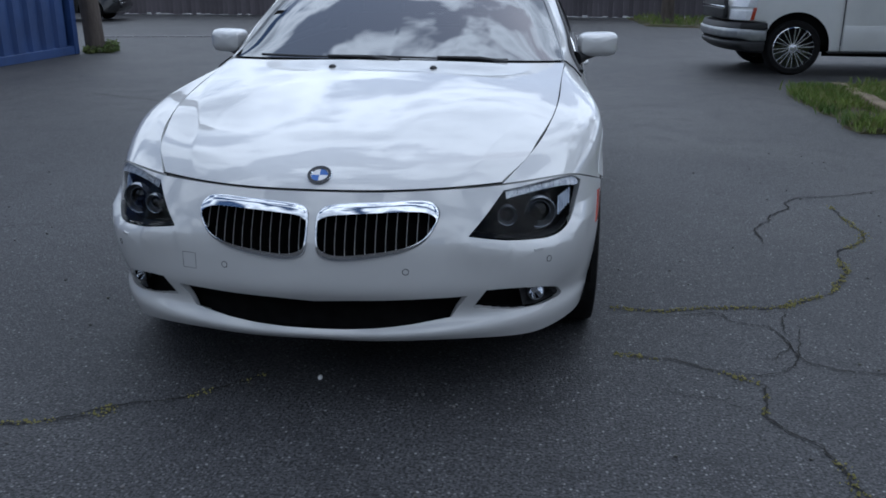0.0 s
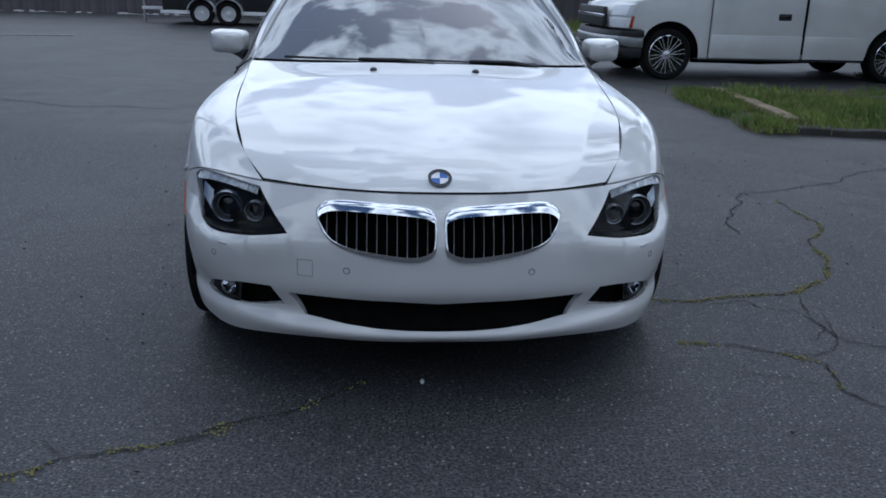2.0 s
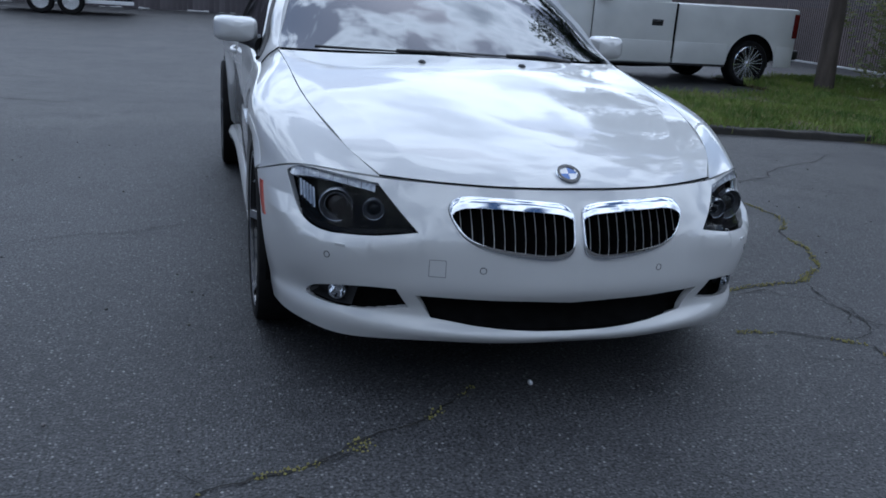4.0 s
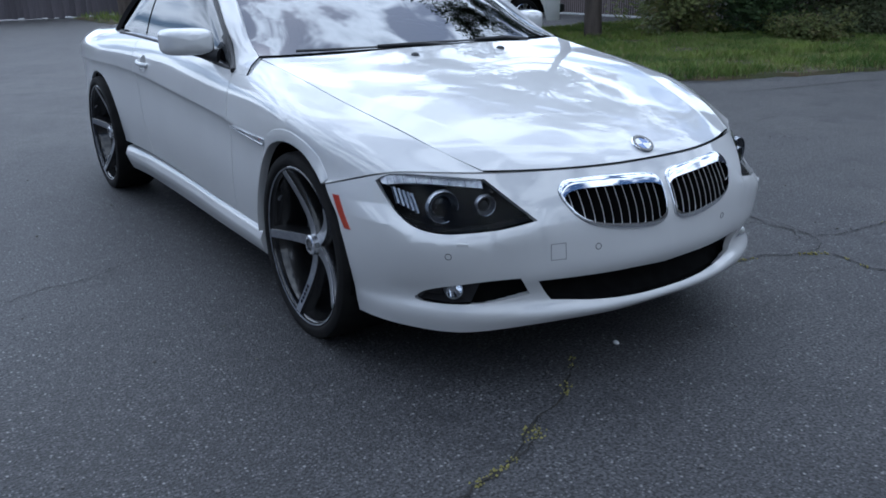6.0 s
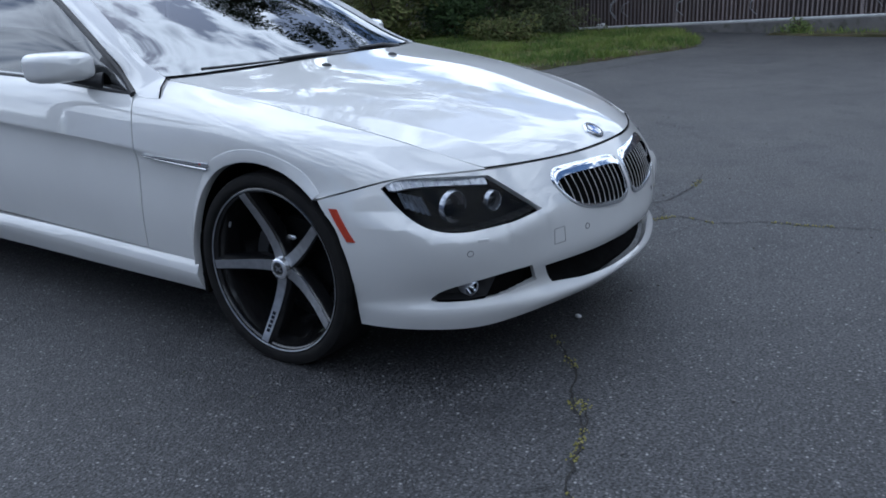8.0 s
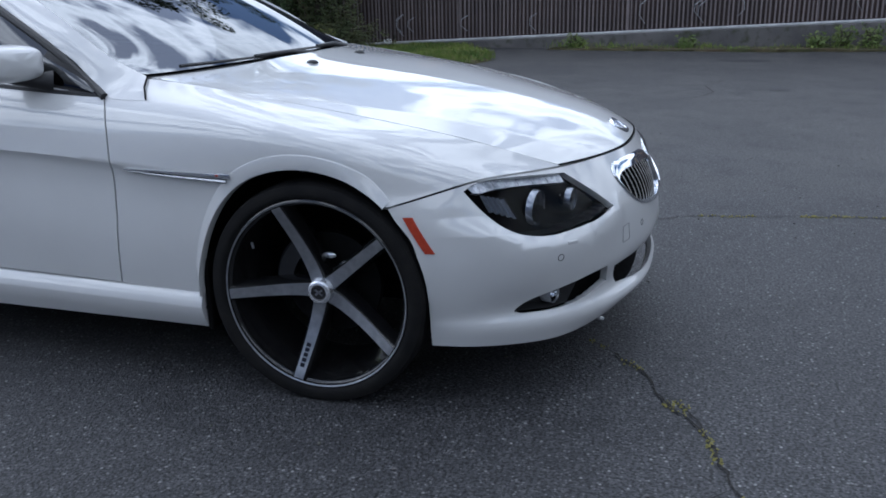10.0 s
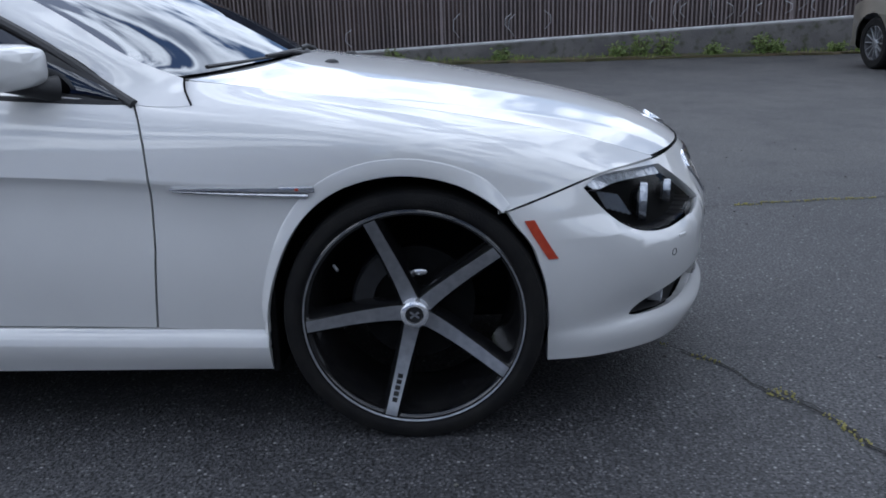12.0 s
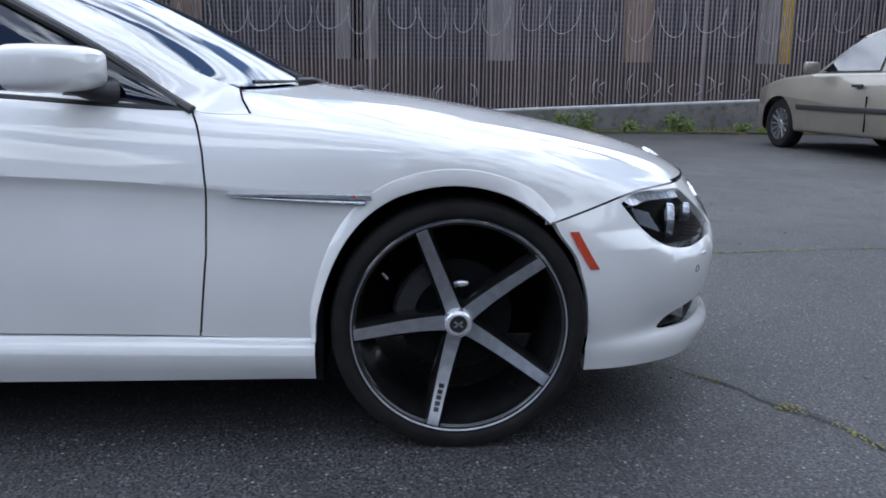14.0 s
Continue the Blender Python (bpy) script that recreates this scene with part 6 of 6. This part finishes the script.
for yy, w, mat, label in ((0.63, 0.52, PALE_BOARD, "pale grey upright boards behind the fence"), (-2.05, 0.54, PALE_BOARD, "pale grey upright boards behind the fence"), (-4.83, 0.55, BROWN_BOARD, "brown upright boards behind the fence"), (-7.47, 0.40, PALE_BOARD, "pale grey upright boards behind the fence"), (-7.84, 0.22, YELLOW, "yellow upright post behind the fence"), (0.9, 0.55, PALE_BOARD, "pale grey upright boards behind the fence"), (4.0, 0.5, BROWN_BOARD, "brown upright boards behind the fence")):
    tagged(part("upright", box_bm(FX + 0.42, FX + 0.57, yy - w / 2, yy + w / 2, 0.0, 3.4, 0.01), mat), label, "post", "uprights behind the fence")
paper = bmesh.new()
bmesh.ops.create_icosphere(paper, subdivisions=2, radius=0.1)
for v in paper.verts:
    v.co *= 1 + 0.5 * noise.noise(v.co * 14.0)
    v.co.z = max(-0.05, v.co.z * 0.7)
tagged(part("crumpled_paper", paper, WHITE_E), "crumpled white paper lying on the low wall", "litter").location = (FX - 0.06, 5.24, 0.285 - drop(5.24) + 0.045)

# ---- unseen plain walls, added to close the yard and cut low sky light ----
tagged(part("wall_south", box_bm(-16, 20, -10.4, -10.0, -0.05, 3.4, 0.02), CONCRETE), "plain grey wall, unseen, added to close the yard and cut sky light", "wall", kind="structure")
tagged(part("wall_west", box_bm(-10.4, -10.0, -10.0, 0.5, -0.05, 3.4, 0.02), CONCRETE), "plain grey wall, unseen, added to close the yard and cut sky light", "wall", kind="structure")

# ---- far wooden fence ----
far = empty("board_fence", "weathered grey-brown board fence along the yard's end", "fence", Matrix.Translation((0, 25.2, 0)))
far_boards = []
part("rail", box_bm(-16, 13.6, 0.03, 0.09, 0.5, 0.6), BOARD, far)
part("rail", box_bm(-16, 13.6, 0.03, 0.09, 1.9, 2.0), BOARD, far)


# ---- blue container, pole ----
def container():
    c = empty("shipping_container", "blue corrugated steel container beside the yard", "container", Matrix.Translation((-7.42, 0.2, 0)))
    bm = bmesh.new()
    rows, y = [], 1.0
    while y < 10.5:
        for dy, dx in ((0.0, 0.0), (0.17, 0.0), (0.22, -0.055), (0.33, -0.055)):
            rows.append((bm.verts.new((dx, y + dy, 0.12)), bm.verts.new((dx, y + dy, 2.5))))
        y += 0.38
    for a, b in zip(rows, rows[1:]):
        bm.faces.new((a[0], b[0], b[1], a[1]))
    part("side_wall", bm, CONTAINER_BLUE, c, "blue corrugated side")
    part("bottom_rail", box_bm(-0.10, 0.02, 0.9, 10.65, 0.0, 0.14, 0.01), CONTAINER_BLUE, c)
    part("top_rail", box_bm(-0.10, 0.02, 0.9, 10.65, 2.48, 2.6, 0.01), CONTAINER_BLUE, c)
    part("end_wall", box_bm(-2.4, -0.05, 10.55, 10.62, 0.05, 2.55, 0.01), CONTAINER_BLUE, c)
    part("end_wall", box_bm(-2.4, -0.05, 0.9, 0.97, 0.05, 2.55, 0.01), CONTAINER_BLUE, c)
    part("back_wall", box_bm(-2.44, -2.38, 0.9, 10.65, 0.0, 2.6, 0.01), CONTAINER_BLUE, c)
    part("roof", box_bm(-2.44, 0.0, 0.9, 10.65, 2.58, 2.62, 0.01), CONTAINER_BLUE, c)
    part("corner_post", box_bm(-0.08, 0.035, 10.53, 10.67, 0.0, 2.6, 0.01), CONTAINER_BLUE, c, "blue corner post")


container()
tagged(part("utility_pole", tube_bm([(-7.26, 11.2, -0.05), (-7.33, 11.2, 1.5), (-7.47, 11.2, 4.5), (-7.68, 11.2, 9.0)], [0.17, 0.155, 0.145, 0.12], 16), BARK, smooth=True), "round brown wooden utility pole", "pole")


# ---- other vehicles ----
def simple_wheel(parent, m, R, rim, width, spokes, face, name="wheel", dish=None, half=0.007):
    """A tyre with a rim; outer face at x = 0, inside towards -x."""
    L = R * rim
    bm = lathe_bm([(L, -0.01), (L + 0.01, 0.004), (R - 0.03, 0.006), (R - 0.006, -0.014), (R, -0.04), (R, -width + 0.03), (R - 0.02, -width), (L, -width)], 40)
    bm.transform(m)
    w = part(name, bm, RUBBER, parent, "black tyre on a bright rim", smooth=True)
    bm = lathe_bm([(0, -0.11), (L * 0.96, -0.10), (L * 0.95, -0.02), (L * 0.97, -0.004), (L, -0.008)], 40)
    bm.transform(m)
    for f in bm.faces:
        f.material_index = 1 if (m.inverted() @ f.calc_center_median()).yz.length > L * 0.955 else 0
    part("rim", bm, (dish or RIM_BLACK, CHROME if not dish else dish), w, smooth=True)
    for k in range(spokes):
        bm = box_bm(-0.05, -0.02, -half, half, 0.03, L * 0.95, half * 0.4)
        for v in bm.verts:
            v.co.x += 0.014 * v.co.z / L
        bm.transform(m @ Matrix.Rotation(2 * math.pi * (k + (0.22 if k % 2 and half < 0.005 else 0.0)) / spokes, 4, "X"))
        part("spoke", bm, face, w)
    bm = lathe_bm([(0, -0.012), (0.04, -0.014), (0.06, -0.03), (0.062, -0.05)], 20)
    bm.transform(m)
    part("hub_cap", bm, face, w, smooth=True)
    return w


def extruded(profile, w0, w1, bevel, cuts=()):
    """A body from its side outline (along, up), between two widths; wheel openings cut out."""
    bm = bmesh.new()
    a = [bm.verts.new((x, w0, z)) for x, z in profile]
    b = [bm.verts.new((x, w1, z)) for x, z in profile]
    bm.faces.new(a), bm.faces.new(b[::-1])
    n = len(profile)
    for k in range(n):
        bm.faces.new((a[k], b[k], b[(k + 1) % n], a[(k + 1) % n]))
    bmesh.ops.recalc_face_normals(bm, faces=bm.faces)
    if bevel:
        bmesh.ops.bevel(bm, geom=bm.edges[:], offset=bevel, segments=3, affect="EDGES", profile=0.5)
    for cx, cz, r in cuts:
        ring = [(cx + r * math.cos(t), 0, cz + r * math.sin(t)) for t in np.linspace(0, math.pi, 25)] + [(cx - r, 0, -0.5), (cx + r, 0, -0.5)]
        cut(bm, ring, (0, 1, 0)).free()
    return bm


def swept(bm, sweep=0.22):
    """Bends the front of a wide body back towards its corners."""
    bmesh.ops.subdivide_edges(bm, edges=[e for e in bm.edges if abs(e.verts[0].co.y - e.verts[1].co.y) > 0.2], cuts=9, use_grid_fill=True)
    for v in bm.verts:
        v.co.x += sweep * min(1.0, abs(v.co.y - 0.975) / 0.975) ** 3 * min(1.0, max(0.0, (0.45 - v.co.x) / 0.45))
    return bm


def pickup():
    """Front towards -x in its own frame; near side at y = 0, far side at y = 1.95."""
    t = empty("pickup_truck", "white single-cab pickup truck with bright multi-spoke wheels", "truck", Matrix.Translation((3.22, 9.1, 0)) @ pose(0, 0, 0, 0, 0, 2.5))
    F, R = 0.80, 4.35
    body = [(-0.08, 0.72), (-0.10, 0.90), (-0.02, 1.04), (0.12, 1.12), (0.8, 1.20), (1.2, 1.24), (1.413, 1.245), (1.413, 0.31), (1.25, 0.31), (0.35, 0.60), (0.33, 0.70)]
    part("front_body", swept(extruded(body, 0, 1.95, 0.035, ((F, 0.385, 0.46),))), TRUCK_PAINT, t, "white bonnet and wing", smooth=True)
    cab = [(1.26, 1.20), (1.92, 1.76), (2.18, 1.84), (2.70, 1.84), (2.82, 1.70), (2.84, 0.36), (2.5, 0.36), (2.5, 1.2)]
    part("cab", extruded(cab, 0.10, 1.85, 0.05), TRUCK_PAINT, t, "white cab", smooth=True)
    part("cab_side", extruded([(1.424, 1.245), (2.855, 1.255), (2.855, 0.32), (1.424, 0.32)], 0.0, 1.95, 0.02), TRUCK_PAINT, t, "white cab side and door", smooth=True)
    bed = [(2.885, 0.33), (2.885, 1.24), (5.14, 1.27), (5.19, 1.24), (5.18, 0.50), (4.95, 0.42)]
    part("bed", extruded(bed, 0.0, 1.95, 0.025, ((R, 0.385, 0.46),)), TRUCK_PAINT, t, "white cargo bed", smooth=True)
    for x0, x1 in ((1.43, 2.85), (2.89, 3.87), (4.83, 5.16)):
        part("lower_panel", box_bm(x0, x1, -0.010, 0.02, 0.335, 0.665, 0.006), TRUCK_PAINT, t, smooth=True)
    part("underside", box_bm(0.5, 4.9, 0.25, 1.70, 0.30, 0.62), VOID, t)
    part("side_window", extruded([(1.48, 1.30), (1.98, 1.72), (2.66, 1.74), (2.72, 1.30)], 0.085, 0.10, 0), WINDOW, t, "dark side window")
    handle = part("door_handle", box_bm(2.44, 2.64, -0.012, 0.02, 0.89, 0.985, 0.012), PLASTIC, t, "black door handle", smooth=True)
    part("handle_grip", box_bm(2.47, 2.61, -0.022, -0.008, 0.935, 0.965, 0.006), BLACK_PAINT, handle, smooth=True)
    part("lower_trim", box_bm(1.26, 3.87, -0.008, 0.02, 0.300, 0.322, 0.004), PLASTIC, t)
    part("door_gap", box_bm(1.417, 1.420, 0.012, 1.9, 0.40, 1.24), material_seam, t)
    part("door_gap", box_bm(2.858, 2.882, -0.003, 1.9, 0.40, 1.24), VOID, t)
    part("exhaust", tube_bm([(1.3, 0.35, 0.27), (2.4, 0.32, 0.26), (3.2, 0.35, 0.29)], 0.035, 8), VOID, t, smooth=True)
    bar = [(-0.20, 0.50), (-0.215, 0.60), (-0.18, 0.63), (0.38, 0.60), (0.375, 0.45), (0.0, 0.45)]
    bumper = part("front_bumper", swept(extruded(bar, -0.01, 1.96, 0.03)), STEEL, t, "bright front bumper", smooth=True)
    part("bumper_skirt", swept(extruded([(-0.185, 0.40), (-0.17, 0.46), (0.37, 0.455), (0.35, 0.30), (-0.05, 0.31)], 0.0, 1.95, 0.03)), PLASTIC, bumper, "dark lower bumper", smooth=True)
    part("bumper_cap", swept(extruded([(-0.19, 0.62), (-0.16, 0.70), (0.38, 0.70), (0.40, 0.605)], -0.004, 1.954, 0.012)), PLASTIC, bumper, "black bumper top", smooth=True)
    for y0 in (-0.006, 1.66):
        lamp = part("headlamp", swept(extruded([(-0.115, 0.90), (-0.05, 1.06), (0.12, 1.08), (0.02, 0.90)], y0, y0 + 0.30, 0.012)), LAMP_WHITE, t, "clear headlamp", smooth=True)
        part("indicator", swept(extruded([(-0.115, 0.73), (-0.12, 0.87), (0.01, 0.87), (-0.02, 0.73)], y0, y0 + 0.30, 0.012)), LAMP_WHITE, lamp, smooth=True)
        yc = y0 - 0.004 if y0 < 1 else y0 + 0.294
        part("amber_corner", extruded([(0.17, 0.73), (0.20, 0.90), (0.25, 0.90), (0.22, 0.73)], yc, yc + 0.012, 0.003), AMBER, lamp, smooth=True)
    part("front_grille", box_bm(-0.13, -0.06, 0.32, 1.64, 0.74, 1.02, 0.02), PLASTIC, t, smooth=True)
    part("grille_bar", box_bm(-0.15, -0.10, 0.32, 1.64, 0.87, 0.915, 0.01), CHROME, t, smooth=True)
    for y0 in (-0.006, 1.83):
        part("tail_lamp", box_bm(5.085, 5.20, y0, y0 + 0.125, 0.80, 1.20, 0.02), RED_LENS, t, "red tail lamp", smooth=True)
    part("rear_bumper", box_bm(5.02, 5.32, 0.03, 1.92, 0.46, 0.62, 0.04), PLASTIC, t, smooth=True)
    part("tailgate", box_bm(5.16, 5.215, 0.16, 1.79, 0.66, 1.25, 0.015), TRUCK_PAINT, t, smooth=True)
    part("door_mirror", box_bm(1.50, 1.62, -0.22, -0.02, 1.22, 1.42, 0.03), PLASTIC, t, smooth=True)
    for cx in (F, R):
        for y, s in ((0.0, 1), (1.95, -1)):
            m = Matrix.Translation((cx, y + 0.02 * s, 0.366)) @ Matrix.Rotation(radians(-90 * s), 4, "Z")
            simple_wheel(t, m, 0.368, 0.76, 0.26, 20, POLISHED, half=0.0042)
        part("wheel_well", box_bm(cx - 0.46, cx + 0.46, 0.10, 1.85, 0.40, 0.84), VOID, t)
    return t


def sedan(name, label, paint, place, category="car"):
    """Front towards +x in its own frame, middle plane y = 0, front axle at x = 0."""
    t = empty(name, label, category, place)
    W = 0.86
    F, R, r = 0.0, -2.70, 0.305
    low = [(0.74, 0.30), (0.78, 0.48), (0.76, 0.68), (0.66, 0.76), (0.10, 0.88), (-0.55, 0.93), (-2.6, 0.95), (-3.55, 0.92), (-3.62, 0.70), (-3.60, 0.34), (-3.3, 0.24), (0.6, 0.22)]
    bm = extruded(low, -W, W, 0.05, ((F, 0.30, 0.355), (R, 0.30, 0.355)))
    for v in bm.verts:
        if v.co.z > 0.62:
            v.co.y *= 1 - 0.10 * (v.co.z - 0.62) / 0.33
        if v.co.x > 0.4:
            v.co.y *= 1 - 0.28 * ((v.co.x - 0.4) / 0.4) ** 2
        v.co.y *= 1 + 0.035 * math.exp(-((v.co.z - 0.55) / 0.2) ** 2)
    part("body", bm, paint, t, "painted body", smooth=True)
    roof = [(-0.52, 0.92), (-1.10, 1.34), (-1.42, 1.42), (-2.25, 1.42), (-2.60, 1.33), (-3.08, 0.93)]
    bm = extruded(roof, -0.74, 0.74, 0.03)
    for v in bm.verts:
        v.co.y *= 1 - 0.26 * max(0, (v.co.z - 0.92) / 0.46)
    part("cabin", bm, paint, t, "cabin roof and pillars", smooth=True)
    for s in (-1, 1):
        def pane(name, outline, label):
            bm = extruded(outline, 0.745, 0.755, 0)
            for v in bm.verts:
                v.co.y = s * v.co.y * (1 - 0.26 * max(0, (v.co.z - 0.92) / 0.46)) + s * 0.006
            part(name, bm, WINDOW, t, label)
        pane("front_side_window", [(-0.70, 0.955), (-1.16, 1.315), (-1.66, 1.375), (-1.70, 0.96)], "side window reflecting the sky")
        pane("rear_side_window", [(-1.77, 0.96), (-1.73, 1.375), (-2.25, 1.37), (-2.50, 1.26), (-2.72, 0.97)], "side window reflecting the sky")
        part("side_trim", box_bm(-3.3, -0.42, s * 0.888 - 0.012, s * 0.888 + 0.012, 0.50, 0.56, 0.008), PLASTIC, t, "dark rubbing strip", smooth=True)
        for hx in (-1.52, -2.42):
            part("door_handle", box_bm(hx - 0.08, hx + 0.08, s * 0.862 - 0.02, s * 0.862 + 0.02, 0.775, 0.81, 0.008), PLASTIC, t, smooth=True)
        for gx in (-1.72, -2.62):
            part("door_gap", box_bm(gx - 0.002, gx + 0.002, s * 0.880 - 0.012, s * 0.880 + 0.006, 0.30, 0.68), VOID, t)
        bm = box_bm(-0.80, -0.70, s * 0.88 - 0.03, s * 0.88 + 0.15 * s, 0.93, 1.06, 0.03)
        part("door_mirror", bm, paint, t, smooth=True)
        part("headlamp", box_bm(0.62, 0.775, s * 0.46 - 0.16, s * 0.46 + 0.16, 0.56, 0.67, 0.02), LAMP_WHITE, t, smooth=True)
        part("tail_lamp", box_bm(-3.64, -3.5, s * 0.6 - 0.2, s * 0.6 + 0.2, 0.68, 0.82, 0.02), RED_LENS, t, smooth=True)
        for cx in (F, R):
            m = Matrix.Translation((cx, s * 0.845, r)) @ Matrix.Rotation(radians(90 * s), 4, "Z")
            simple_wheel(t, m, r, 0.66, 0.19, 12, SATIN, dish=material_grey)
    for cx in (F, R):
        part("wheel_well", box_bm(cx - 0.34, cx + 0.34, -0.62, 0.62, 0.28, 0.64), VOID, t)
    bm = extruded([(-0.56, 0.93), (-1.12, 1.345), (-1.14, 1.355), (-0.50, 0.935)], -0.60, 0.60, 0)
    part("windscreen", bm, WINDOW, t, "dark windscreen")
    part("front_bumper", box_bm(0.62, 0.83, -0.60, 0.60, 0.34, 0.52, 0.05), paint, t, smooth=True)
    return t


pickup()
sedan("sedan", "beige four-door saloon parked by the slatted fence", BEIGE_PAINT, Matrix.Translation((9.85, -6.82, 0)) @ pose(0, 0, 0, 0, 0, 6) @ Matrix.Scale(1.2, 4))
sedan("dark_car", "dark saloon parked at the far end of the yard", BLACK_PAINT, Matrix.Translation((-12.6, 21.4, 0)) @ pose(0, 0, 0, 0, 0, 12))


def trailer():
    t = empty("cargo_trailer", "black enclosed trailer with white wings and two axles", "trailer", Matrix.Translation((-4.5, 20.0, 0)))
    part("body", box_bm(-1.35, 1.75, 0.02, 2.0, 0.36, 2.1, 0.03), BLACK_PAINT, t, "black trailer body", smooth=True)
    part("white_trim", box_bm(-1.40, 1.80, -0.01, 0.03, 0.28, 0.37, 0.01), WHITE_E, t, "white lower trim")
    for x in (-0.32, 0.36):
        part("wing", lathe_bm([(0.36, -0.20), (0.375, -0.21), (0.375, 0.02), (0.36, 0.02)], 20, "y", 0.12, math.pi - 0.24), WHITE_E, t, "rounded white wheel wing", smooth=True).location = (x, 0, 0.31)
    part("drawbar", box_bm(-2.1, -1.3, 0.9, 1.05, 0.34, 0.42, 0.01), WHITE_E, t)
    part("jack", tube_bm([(-2.05, 0.97, 0.0), (-2.05, 0.97, 0.8)], 0.035, 8), STEEL, t, smooth=True)
    for x in (-0.32, 0.36):
        simple_wheel(t, Matrix.Translation((x, -0.12, 0.31)) @ Matrix.Rotation(radians(-90), 4, "Z"), 0.31, 0.62, 0.2, 8, WHITE_E, dish=WHITE_E)


trailer()

# ---- many small pieces: fence slats, far boards ----
slat_mesh = None
for k, y in enumerate(near):
    if slat_mesh is None:
        bm = box_bm(-0.006, 0.006, -0.015, 0.015, 0.34, 2.85)
        first = part("slat", bm, SLAT, fence)
        slat_mesh = first.data
        first.location = (0, y, -drop(y))
    else:
        o = new("slat", slat_mesh)
        o.parent, o.location = fence, (r.uniform(-0.003, 0.003), y + r.uniform(-0.004, 0.004), -drop(y))
        o.rotation_euler = (radians(r.uniform(-0.25, 0.25)), 0, radians(r.uniform(-6, 6)))
board_mesh = None
for k in range(186):
    x = -15.9 + k * 0.159
    if board_mesh is None:
        first = part("board", box_bm(-0.0785, 0.0785, -0.012, 0.012, 0.02, 2.35, 0.004), BOARD, far)
        board_mesh = first.data
        first.location = (x, 0, 0)
    else:
        o = new("board", board_mesh)
        o.parent, o.location = far, (x, r.uniform(-0.01, 0.01), r.uniform(-0.05, 0.04))
